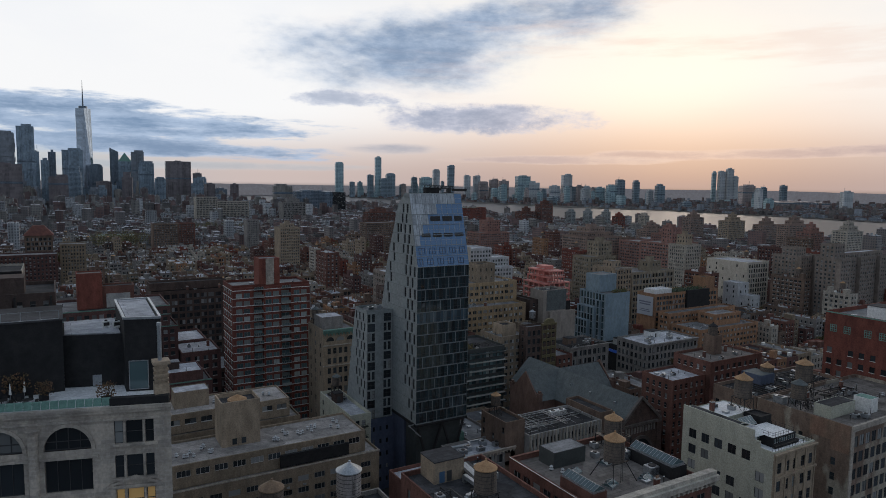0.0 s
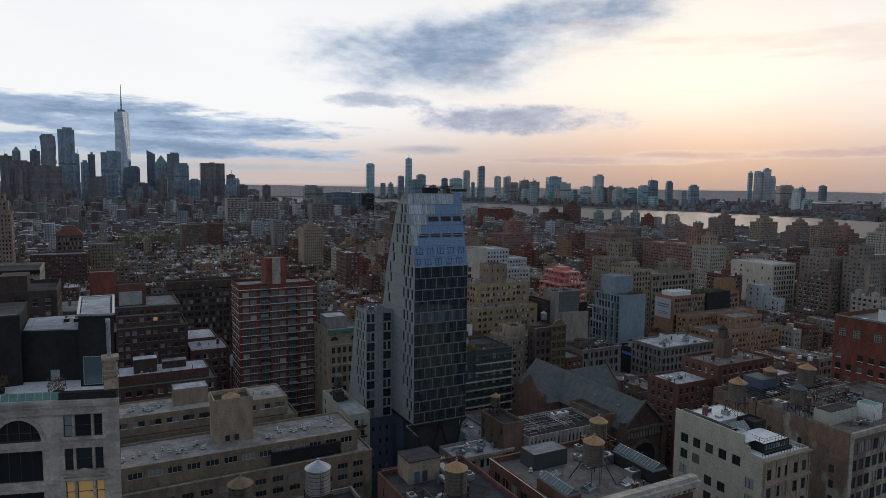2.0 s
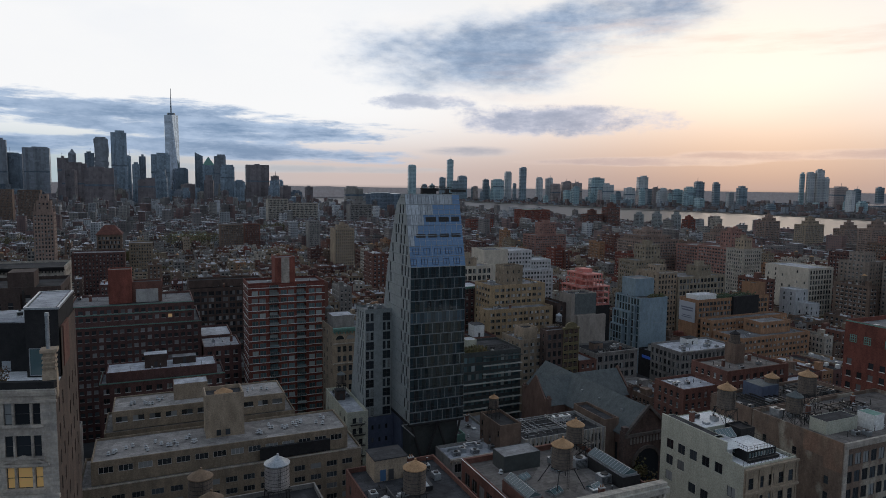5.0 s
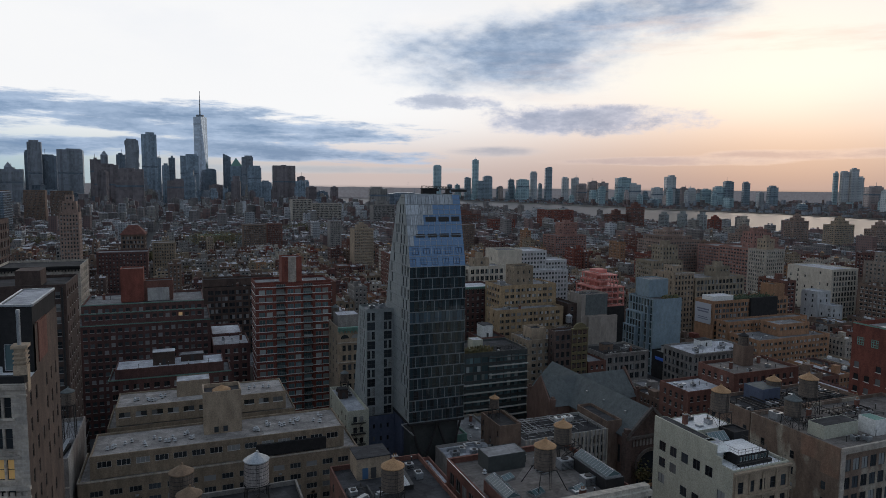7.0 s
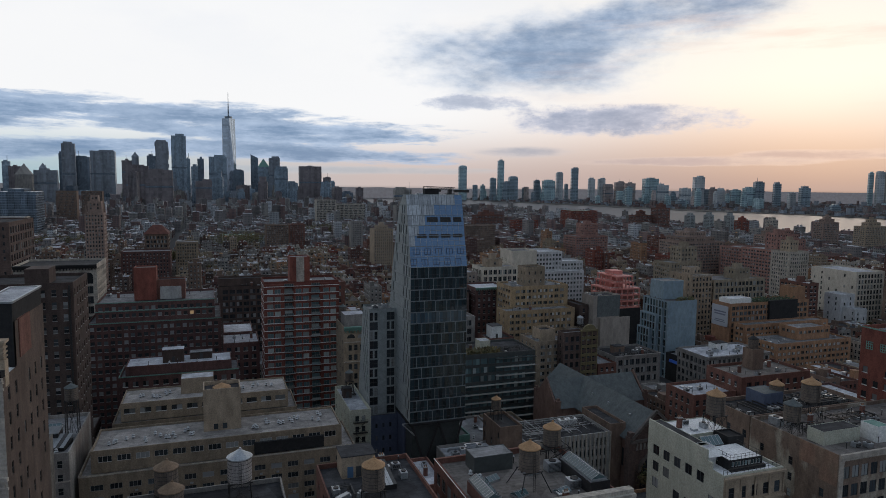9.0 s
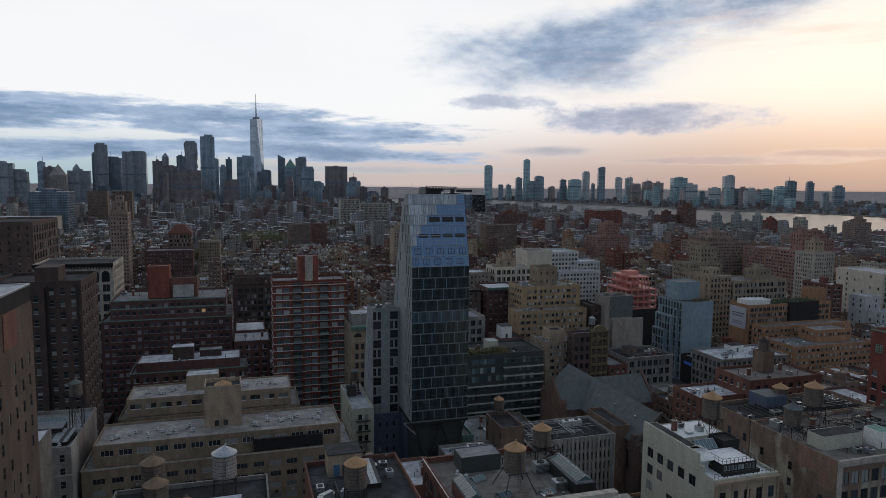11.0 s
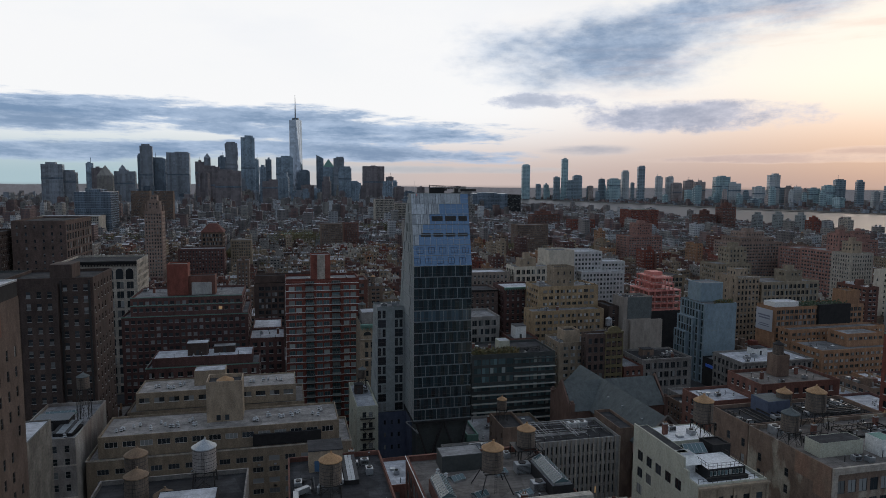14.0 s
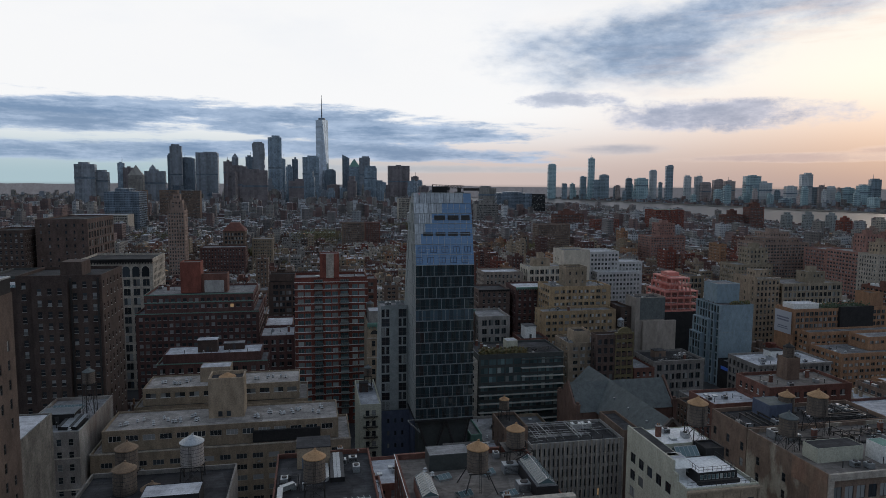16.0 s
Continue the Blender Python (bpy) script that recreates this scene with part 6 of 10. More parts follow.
def red_tower():
    """Brick piers, window bays and balcony stacks that step in and out, tied by pale floor lines."""
    brick = masonry("deep_red_brick", (0.165, 0.056, 0.042), (0.125, 0.045, 0.036))
    win = Style(2.85, 2.75, 2.25, 1.7, 0.7, "two", frame=FRAME_GREY, pane=TEAL_PANE, margin=0.5, top=1.5)
    tall = Style(2.85, 3.2, 3.0, 2.2, 0.3, "two", frame=FRAME_GREY, pane=TEAL_PANE, margin=0.25, top=1.5)
    ob = building("apartment_building", "red brick apartment tower with pale floor lines and balconies", 52, 80.6, 239.5, 254.2, 60.2, brick, ROOF_GREY, front=None, left=Style(2.85, 3.4, 1.9, 1.6, 0.75, "two", frame=FRAME_PALE, pane=TEAL_PANE, top=1.5), right=win, near=1)
    bays = ((0.0, 7.4, 0.9, win, 0), (7.42, 11.0, 0.15, tall, 1), (11.02, 17.6, 0.9, win, 0), (17.62, 21.2, 0.15, tall, 1), (21.22, 28.6, 0.9, win, 0))
    for x0, x1, d, st, open_ in bays:
        w, p, wn = Mesh(), Mesh(), []
        facade(w, p, x1 - x0, 0, 59.3, (x0, -d), 1, 0, st, random.Random(3), wn)
        w.poly([(x0, 0, 0), (x0, -d, 0), (x0, -d, 59.3), (x0, 0, 59.3)])
        w.poly([(x1, -d, 0), (x1, 0, 0), (x1, 0, 59.3), (x1, -d, 59.3)])
        w.poly([(x0, -d, 59.3), (x1, -d, 59.3), (x1, 0, 59.3), (x0, 0, 59.3)])
        part("bay", w, [brick], ob)
        for q, t, s_ in wn:
            set_window(ob, q, t, s_, 1)
        z = 58.4
        while z > 6:
            b = Mesh()
            if open_:
                b.box(x0 + 0.02, x1 - 0.02, -1.75, -d - 0.004, z - 0.1, z + 0.12, bottom=True)
                bal = part("balcony", b, [CONCRETE], ob)
                r = Mesh()
                r.box(x0 + 0.15, x1 - 0.15, -1.68, -1.64, z + 0.2, z + 0.98, bottom=True)
                part("glass_panel", r, [TEAL_PANE], bal, "teal glass balcony front")
                part("railing", lattice(x1 - x0 - 0.2, 1.0, 5, 1, 0.07, 0.07), [FRAME_GREY], bal, at=pose((x0 + x1) / 2, -1.72, z + 0.12))
            else:
                b.box(x0 - 0.05, x1 + 0.05, -d - 0.07, -d - 0.003, z - 0.12, z + 0.1, bottom=True)
                part("floor_line", b, [WHITE_PAINT], ob)
            z -= 2.85
    z = 58.4
    while z > 6:
        b = Mesh()
        b.box(-0.07, -0.003, 0.0, 14.7, z - 0.12, z + 0.1, bottom=True)
        part("floor_line", b, [WHITE_PAINT], ob)
        z -= 2.85
    return ob


TEAL_PANE = glass("teal_pane", (0.10, 0.15, 0.16), 0.08, 0.25, (0.36, 0.40, 0.39), island=False, spec=0.8)
red_tower()
RL = building("lift_house", "red brick lift house with pale central panel", 61.9, 69.4, 239.6, 247, 10.2, BRIGHT_RED, ROOF_GREY, z0=59.4, parapet=0.4, take=False)
pnl = Mesh()
pnl.box(2.4, 5.4, -0.12, -0.004, 0.5, 10.1, bottom=True)
part("stone_panel", pnl, [LIMESTONE], RL)
building("apartment_building", "red brick rear wing of the apartment tower", 56, 86, 255, 268, 57, RED_BRICK, ROOF_GREY, front=S_WIDE, right=S_WIDE, near=0)
TC = building("loft_building", "tan stone building with green copper cornice", 78.9, 91.9, 219.5, 235.5, 45.4, TAN_BRICK, ROOF_GREY, front=Style(3.6, 2.1, 1.25, 2.1, 0.8, "sash", top=6.2, margin=1.4), left=S_SPARSE, near=1, cornice=(COPPER, 1.5, 1.0))
for i in range(3):
    c, r, n = 2.6 + i * 3.9, 1.5, 12
    zz = 45.4 - 4.3
    a = Mesh()
    a.poly([(c + r * math.cos(math.pi * k / n), -0.02, zz + r * math.sin(math.pi * k / n)) for k in range(n + 1)])
    part("arched_window", a, [PANE], TC)
    m = Mesh()
    for k in range(n):
        q = [(c + rr * math.cos(math.pi * kk / n), zz + rr * math.sin(math.pi * kk / n)) for kk in (k, k + 1) for rr in (1.5, 1.85)]
        m.poly([(q[0][0], -0.16, q[0][1]), (q[1][0], -0.16, q[1][1]), (q[3][0], -0.16, q[3][1]), (q[2][0], -0.16, q[2][1])])
        m.poly([(q[1][0], -0.16, q[1][1]), (q[1][0], 0, q[1][1]), (q[3][0], 0, q[3][1]), (q[3][0], -0.16, q[3][1])])
    part("arch_moulding", m, [TAN_BRICK], TC)
for dz in (6.0, 13.4):
    m = Mesh()
    m.box(-0.1, 13.1, -0.35, -0.004, 45.4 - dz, 45.4 - dz + 0.35, bottom=True)
    part("ledge", m, [LIMESTONE], TC)
building("roof_hut", "pale grey roof hut behind a copper cornice", 79.9, 87.9, 223.5, 231.5, 4.6, GREY_BRICK, ROOF_PALE, z0=44.5, parapet=0.2, take=False)
water_tank(81.1, 233.5, 44.5, 1.5, 3.4, 2.2, SLATE, WOOD, "dark wooden water tank with slate cone roof")
SW = building("loft_building", "narrow white painted building with black fire escape", 73.2, 80, 180.5, 207, 27.5, WHITE_BRICK, ROOF_PALE, front=Style(3.4, 2.0, 1.2, 1.8, 0.8), left=S_SPARSE, near=1, parapet=1.1)


def fire_escape(parent, x, floors, z_top, fh=3.4, w=4.6):
    for i in range(floors):
        z = z_top - i * fh
        p = Mesh()
        p.box(x, x + w, -1.2, -0.02, z - 0.06, z, bottom=True)
        bal = part("fire_escape_landing", p, [BLACK_STEEL], parent)
        part("railing", lattice(w, 0.95, 11, 1, 0.045, 0.05), [BLACK_STEEL], bal, at=pose(x + w / 2, -1.17, z))
        s = Mesh()
        a, b = (x + 0.6, x + w - 0.8) if i % 2 else (x + w - 0.8, x + 0.6)
        for d in (-0.95, -0.45):
            s.bar((a, d, z), (b, d, z - fh), 0.07)
        for k in range(9):
            t = k / 9
            s.bar((a + (b - a) * t, -0.95, z - fh * t), (a + (b - a) * t, -0.45, z - fh * t), 0.08)
        part("stair", s, [BLACK_STEEL], bal)


fire_escape(SW, 1.0, 6, 23.6)
bulkhead(74.2, 196, 26.5, 2.8, 3.0, 3.0, DARK_BRICK)
water_tank(77.6, 203.4, 26.5, 1.4, 2.8, 3.4, SLATE, WOOD, "dark wooden water tank on a black stand")

# ---- tangles of pipes over the lofts' roofs ----
def pipe_tangle(x, y, z, w, d, n, seed, label="tangle of grey and black roof pipes on trestles"):
    rnd = random.Random(seed)
    ob = thing("pipe_rack", label, "pipes", pose(x, y, z))
    for i in range(n):
        m = Mesh()
        h, s = rnd.uniform(0.25, 1.3), rnd.uniform(0.08, 0.22)
        if i % 2:
            a, b0, b1 = rnd.uniform(0.2, w - 0.2), rnd.uniform(0, d * 0.4), rnd.uniform(d * 0.6, d)
            m.bar((a, b0, h), (a, b1, h), s)
            m.bar((a, b1, h), (a, b1, 0), s)
            m.bar((a, b0, h), (a, b0, 0), s)
        else:
            b, a0, a1 = rnd.uniform(0.2, d - 0.2), rnd.uniform(0, w * 0.4), rnd.uniform(w * 0.6, w)
            m.bar((a0, b, h), (a1, b, h), s)
            m.bar((a1, b, h), (a1, b, 0), s)
            m.bar((a0, b, h), (a0, b, 0), s)
        part("pipe", m, [PIPE if rnd.random() < 0.55 else BLACK_STEEL], ob)
    for i in range(max(2, n // 4)):
        m = Mesh()
        a, b, sx_, sy_ = rnd.uniform(0, w - 1.6), rnd.uniform(0, d - 1.4), rnd.uniform(0.5, 1.6), rnd.uniform(0.5, 1.4)
        m.box(a, a + sx_, b, b + sy_, 0, rnd.uniform(0.4, 1.1))
        part("casing", m, [rnd.choice((PIPE, DARK_METAL, STEEL, CONCRETE, DARK_METAL))], ob)
    return ob


def metal_sheets(x, y, z, w, d, rise, turn, n=6):
    """A lean-to of pale corrugated sheets on a roof."""
    ob = thing("sheet_shed", "lean-to roof of pale corrugated metal sheets", "shed", pose(x, y, z, 0, 0, turn))
    b = Mesh()
    b.box(0, w, 0, d, 0, 0.9)
    part("base", b, [DARK_METAL], ob)
    for i in range(n):
        s = Mesh()
        a0, a1 = w * i / n, w * (i + 1) / n - 0.05
        s.prism([(a0, -0.2), (a1, -0.2), (a1, d + 0.2), (a0, d + 0.2)], 0.91, 0.97)
        s.v = [(p[0], p[1], p[2] + rise * (p[1] + 0.2) / d) for p in s.v]
        part("sheet", s, [STEEL if i % 3 else PIPE], ob)
    return ob


for _x, _y, _w, _d, _r, _t in metal_shed_spots:
    metal_sheets(_x, _y, 36.0, _w, _d, _r, _t, 5)

# ---- front row at the foot of the picture ----
LF = building("loft_building", "dark-roofed loft building with stone parapet", 20, 44.8, 70, 99, 45.8, GREY_BRICK, ROOF_DARK, front=S_LOFT, right=None, near=1, parapet=0.8)
building("roof_hut", "low roof hut clad in pale metal sheets", 31.5, 40.5, 84, 88.5, 2.6, DARK_METAL, ROOF_PALE, z0=45.0, parapet=0.1, take=False)
water_tank(37.7, 94.9, 45.0, 2.0, 3.9, 2.9, STEEL, PALE_STAVES, "grey wooden water tank with shiny metal cone roof")
water_tank(26.1, 98.0, 45.0, 1.9, 4.2, 1.0, BROWN_CONE, WOOD, "dark wooden water tank with brown cone roof")
water_tank(27.2, 92.3, 43.9, 1.9, 4.0, 0.9, BROWN_CONE, WOOD, "dark wooden water tank with brown cone roof")
water_tank(31.7, 91.0, 41.6, 1.7, 3.4, 0.6, BROWN_CONE, WOOD, "dark wooden water tank with brown cone roof")
MF = building("loft_building", "brick loft with cluttered roof of ducts and pipes", 51.8, 69.5, 72, 104.3, 44.8, RED_BRICK, ROOF_DARK, front=S_LOFT, left=S_SPARSE, right=S_SPARSE, near=1, parapet=0.9)
tb = bulkhead(55.6, 98.6, 43.9, 6.2, 5.2, 4.0, TAN_BRICK, ROOF_DARK)
dd = Mesh()
dd.box(1.0, 2.1, -0.09, -0.065, 0.1, 2.2, bottom=True)
part("blue_door", dd, [plain("blue_door_paint", (0.05, 0.11, 0.2), 0.5)], tb)
water_tank(58.8, 87.2, 43.9, 1.9, 3.9, 2.9, TANK_CONE, WOOD)
for k, (ax, ay) in enumerate(((64, 96), (66.5, 96), (64, 92.5), (53.5, 93), (66.5, 90), (55, 82))):
    if k % 2:
        air_unit(ax, ay, 43.9, 1.8, 1.3, 1.2, 90 * (k % 2))


def duct(x, y, z, pts, w=0.7, label="bent grey sheet-metal roof duct"):
    ob = thing("roof_duct", label, "duct", pose(x, y, z), "roof ducts")
    for a, b in zip(pts, pts[1:]):
        m = Mesh()
        m.bar(a, b, w)
        part("section", m, [STEEL], ob)
    return ob


duct(57, 90, 43.9, [(0, 0, 0), (0, 0, 1.2), (4, 1, 1.2), (4, 7, 1.2), (4, 7, 0)])
duct(53, 80, 43.9, [(0, 0, 0), (0, 0, 0.9), (0, 9, 0.9), (2.2, 10.5, 0.9), (2.2, 10.5, 0)], 0.9)
skylight(66.5, 82, 43.9, 3, 6, 1.4)
metal_sheets(61.6, 92.0, 43.9, 2.6, 8.5, 0.9, 0, 4)
metal_sheets(65.2, 74.2, 43.9, 3.2, 4.4, 1.2, 0, 5)
pipe_tangle(74.6, 200, 26.5, 4.2, 5.5, 10, 71)
pipe_tangle(52.6, 73.5, 43.9, 12, 6, 16, 31)
pipe_tangle(52.4, 89.0, 43.9, 4.2, 8, 8, 32)
pipe_tangle(21, 71.5, 45.0, 16, 10, 20, 33)
metal_sheets(31, 78.5, 45.0, 5.5, 2.4, 0.5, 0, 8)
metal_sheets(24, 84.5, 45.0, 3.0, 2.0, 0.4, 15, 5)
metal_sheets(39, 73, 45.0, 2.6, 4.5, 0.5, 0, 5)
building("loft_building", "low brick shop building with silver roof", 70, 74.2, 100, 130, 27, RED_BRICK, ROOF_PALE, near=0)
building("loft_building", "low brick building with pale roof and chimneys", 70.5, 88, 131.5, 148, 24, RED_BRICK, ROOF_PALE, front=S_SASH, near=0)

FRB = building("loft_building", "red brick loft building with wide grey roof and pale cornice", 74.4, 101.2, 75.4, 101.6, 44.0, RED_BRICK, ROOF_BROWN, front=S_LOFT, left=S_LOFT, near=1, parapet=1.0)
c = Mesh()
c.box(-0.5, 27.1, -1.4, 0.9, 44.6, 45.6, bottom=True)
c.box(-0.3, 26.9, -0.9, 0.5, 45.6, 46.3, bottom=True)
c.box(-0.2, 26.8, -0.7, -0.004, 43.6, 44.6, bottom=True)
part("cornice", c, [PALE_STONE], FRB, "heavy pale stone cornice")
for i in range(22):
    b = Mesh()
    b.box(0.3 + i * 1.22, 0.7 + i * 1.22, -1.25, -0.71, 43.9, 44.59, bottom=True)
    part("bracket", b, [PALE_STONE], FRB)
cp = Mesh()
cp.box(-0.12, 0.45, 1.0, 26.2, 44.004, 44.16, bottom=True)
cp.box(0.45, 26.9, 25.75, 26.32, 44.004, 44.16, bottom=True)
part("coping", cp, [RED_BRICK], FRB)
wht = Mesh()
wht.box(-0.14, 0.0, 1.0, 26.3, 44.165, 44.22, bottom=True)
part("coping_edge", wht, [WHITE_PAINT], FRB)
hut = building("roof_hut", "long dark grey roof hut with pale flat top", 80.2, 88.2, 95.0, 99.6, 3.2, DARK_PANEL, ROOF_GREY, z0=43.0, parapet=0.08, take=False)
hut2 = building("roof_hut", "dark roof hut under a ridged skylight", 96.6, 100.6, 80.6, 92.0, 2.3, DARK_METAL, ROOF_GREY, z0=43.0, parapet=0.08, take=False)
skylight(98.6, 86.3, 45.25, 10.5, 3.2, 1.3, 90)
building("roof_hut", "red brick roof hut under a ridged skylight", 76.2, 79.4, 80.0, 88.5, 2.2, RED_BRICK, ROOF_GREY, z0=43.0, parapet=0.08, take=False)
skylight(77.8, 84.2, 45.15, 8.0, 2.8, 1.2, 90)
for sx_, sy_ in ((82.2, 91.6), (84.6, 84.5), (90.8, 92.2), (92.4, 83.2)):
    skylight(sx_, sy_, 43.0, 2.6, 2.2, 0.95, 20)
air_unit(95.2, 92.0, 43.0, 2.8, 2.0, 1.9)
air_unit(95.6, 84.6, 43.0, 2.6, 2.0, 1.6)
water_tank(87.5, 86.6, 43.0, 1.95, 4.0, 3.4, splay=1.9)
water_tank(98.0, 97.4, 43.0, 1.8, 3.3, 2.7)
stand = thing("tank_stand", "black steel platform on posts beside a water tank", "stand", pose(95.6, 95.2, 43.0))
for a in (0, 5.4):
    for b in (0, 4.8):
        m = Mesh()
        m.bar((a, b, 0), (a, b, 2.6), 0.2)
        part("post", m, [BLACK_STEEL], stand)
m = Mesh()
for a, b in (((0, 0, 2.6), (5.4, 0, 2.6)), ((5.4, 0, 2.6), (5.4, 4.8, 2.6)), ((5.4, 4.8, 2.6), (0, 4.8, 2.6)), ((0, 4.8, 2.6), (0, 0, 2.6)), ((0, 0, 0.2), (5.4, 0, 2.5)), ((0, 0, 2.5), (0, 4.8, 0.2))):
    m.bar(a, b, 0.16)
part("frame", m, [BLACK_STEEL], stand)
m = Mesh()
m.box(-0.2, 1.1, 0, 4.8, 2.68, 2.75, bottom=True)
part("walkway", m, [BLACK_STEEL], stand)

# ---- right of the tower, near ----
WH = building("loft_building", "white painted brick building with brown stone front and layered roof", 123.6, 138, 77.8, 100.5, 43.9, WHITE_BRICK, TERRACE_WHITE, front=None, left=Style(3.6, 3.4, 2.0, 2.1, 0.8, "two", skip=0.34, top=0.9), right=None, near=2, parapet=0.7)
fr = Mesh()
pn, wn = Mesh(), []
facade(fr, pn, 14.4, 0, 43.6, (0, -0.30), 1, 0, Style(3.9, 2.75, 1.35, 2.3, 0.9, top=1.4, margin=0.9), random.Random(3), wn)
fr.poly([(0, -0.3, 43.6), (14.4, -0.3, 43.6), (14.4, 0, 43.6), (0, 0, 43.6)])
fr.poly([(0, 0, 0), (0, -0.3, 0), (0, -0.3, 43.6), (0, 0, 43.6)])
part("stone_front", fr, [TAN_BRICK], WH, "weathered tan stone street front")
for p, t, st in wn:
    set_window(WH, p, t, st)
for zc in (30.6, 38.4, 43.2):
    m = Mesh()
    m.box(-0.2, 14.6, -0.75, -0.305, zc, zc + 0.4, bottom=True)
    part("ledge", m, [TAN_BRICK], WH)
for k in range(5):
    m = Mesh()
    m.box(0.2 + 3.45 * k, 0.55 + 3.45 * k, -0.48, -0.306, 4, 43.1, bottom=True)
    part("pilaster", m, [TAN_BRICK], WH)
up = Mesh()
up.box(0.0, 0.35, 4.6, 22.7, 43.903, 47.2)
up.box(0.0, 0.35, 3.2, 4.6, 43.903, 45.2)
part("raised_wall", up, [WHITE_BRICK], WH)
hb = building("roof_storey", "black roofed attic strip along a white wall", 124.0, 126.6, 85.5, 100.2, 3.6, WHITE_BRICK, ROOF_DARK, z0=43.2, parapet=0.1, take=False)
hb2 = building("roof_storey", "pale flat rear roof with drains", 126.7, 137.8, 92, 100.2, 3.0, WHITE_BRICK, TERRACE_WHITE, z0=43.2, parapet=0.2, take=False)
hb3 = building("roof_storey", "dark clad roof cabin with window strip and railing", 127.5, 135.5, 80.6, 87.5, 2.1, DARK_METAL, TERRACE_WHITE, z0=43.2, front=Style(1.9, 0.8, 0.66, 1.0, 0.6, "plain", margin=0.3, top=0.1, frame=FRAME_PALE, pane=TEAL_PANE), left=Style(1.9, 0.9, 0.66, 1.0, 0.6, "plain", margin=3.2, top=0.1, frame=FRAME_PALE, pane=TEAL_PANE), near=1, parapet=0.1, take=False)
hb4 = building("roof_storey", "white dormer hut with sloped awning", 124.2, 127.2, 84.0, 86.8, 3.6, WHITE_PAINT, ROOF_PALE, z0=43.2, front=Style(2.6, 1.2, 0.9, 1.2, 0.9, "plain", margin=0.2, top=0.3), near=1, parapet=0.1, take=False)
hb5 = building("roof_storey", "black clad roof shed behind a greenhouse", 133.6, 137.6, 87.7, 91.8, 3.4, DARK_METAL, ROOF_DARK, z0=43.2, parapet=0.3, take=False)


def greenhouse(x, y, z, sx, sy, h):
    ob = thing("greenhouse", "small glass rooftop greenhouse with gabled roof", "greenhouse", pose(x, y, z))
    g = Mesh()
    e = h * 0.6
    g.poly([(0, 0, 0), (sx, 0, 0), (sx, 0, e), (0, 0, e)])
    g.poly([(0, sy, 0), (0, 0, 0), (0, 0, e), (0, sy / 2, h), (0, sy, e)])
    g.poly([(sx, 0, 0), (sx, sy, 0), (sx, sy, e), (sx, sy / 2, h), (sx, 0, e)])
    g.poly([(sx, sy, 0), (0, sy, 0), (0, sy, e), (sx, sy, e)])
    g.poly([(0, 0, e), (sx, 0, e), (sx, sy / 2, h), (0, sy / 2, h)])
    g.poly([(sx, sy, e), (0, sy, e), (0, sy / 2, h), (sx, sy / 2, h)])
    part("glass", g, [TEAL_GLASS], ob)
    f = Mesh()
    for i in range(6):
        u = sx * i / 5
        f.bar((u, -0.02, 0), (u, -0.02, e), 0.08)
        f.bar((u, -0.02, e), (u, sy / 2, h + 0.02), 0.08)
        f.bar((u, sy + 0.02, e), (u, sy / 2, h + 0.02), 0.08)
    f.bar((0, sy / 2, h + 0.03), (sx, sy / 2, h + 0.03), 0.1)
    f.bar((0, -0.03, e), (sx, -0.03, e), 0.1)
    f.bar((-0.02, 0, e), (-0.02, sy, e), 0.1)
    part("frame", f, [STEEL], ob)


greenhouse(127.8, 87.7, 43.25, 4.6, 3.4, 3.4)
rl = thing("roof_railing", "thin black roof-edge railing", "railing", pose(123.9, 78.3, 43.2))
for i in range(15):
    m = Mesh()
    m.bar((i * 0.98, 0, 0), (i * 0.98, 0, 1.6), 0.05)
    part("post", m, [BLACK_STEEL], rl)
m = Mesh()
m.bar((0, 0, 1.6), (13.7, 0, 1.6), 0.06)
m.bar((0, 0, 1.1), (13.7, 0, 1.1), 0.04)
part("rail", m, [BLACK_STEEL], rl)
def deck_railing(x, y, z, w, d):
    ob = thing("roof_railing", "thin black railing round a roof deck", "railing", pose(x, y, z))
    pts = [(w * i / 8, 0) for i in range(9)] + [(0, d * i / 6) for i in range(1, 7)] + [(w, d * i / 6) for i in range(1, 7)]
    for a, b in pts:
        m = Mesh()
        m.bar((a, b, 0), (a, b, 1.0), 0.05)
        part("post", m, [BLACK_STEEL], ob)
    for k in (0.5, 1.0):
        m = Mesh()
        m.bar((0, d, k), (0, 0, k), 0.05)
        m.bar((0, 0, k), (w, 0, k), 0.05)
        m.bar((w, 0, k), (w, d, k), 0.05)
        part("rail", m, [BLACK_STEEL], ob)


deck_railing(127.8, 80.9, 45.2, 7.4, 6.3)
m = Mesh()
m.prism([(127.3, 79.9), (135.7, 79.9), (135.7, 80.55), (127.3, 80.55)], 43.204, 43.9)
lone("planter_box", m, [DARK_METAL], "long dark planter box below cabin windows", "planter")
m = Mesh()
m.poly([(124.1, 82.4, 45.6), (127.3, 82.4, 45.6), (127.3, 84.0, 46.7), (124.1, 84.0, 46.7)])
m.poly([(124.1, 84.0, 46.6), (127.3, 84.0, 46.6), (127.3, 82.4, 45.5), (124.1, 82.4, 45.5)])
m.poly([(124.1, 82.4, 45.5), (127.3, 82.4, 45.5), (127.3, 82.4, 45.6), (124.1, 82.4, 45.6)])
part("awning", m, [WHITE_PAINT], hb4, at=pose(-124.2, -84.0, -43.2))
water_tank(135.2, 93.5, 45.8, 1.95, 4.2, 3.4)
PARTY = masonry("patched_party_wall", (0.30, 0.265, 0.215), (0.165, 0.118, 0.092))
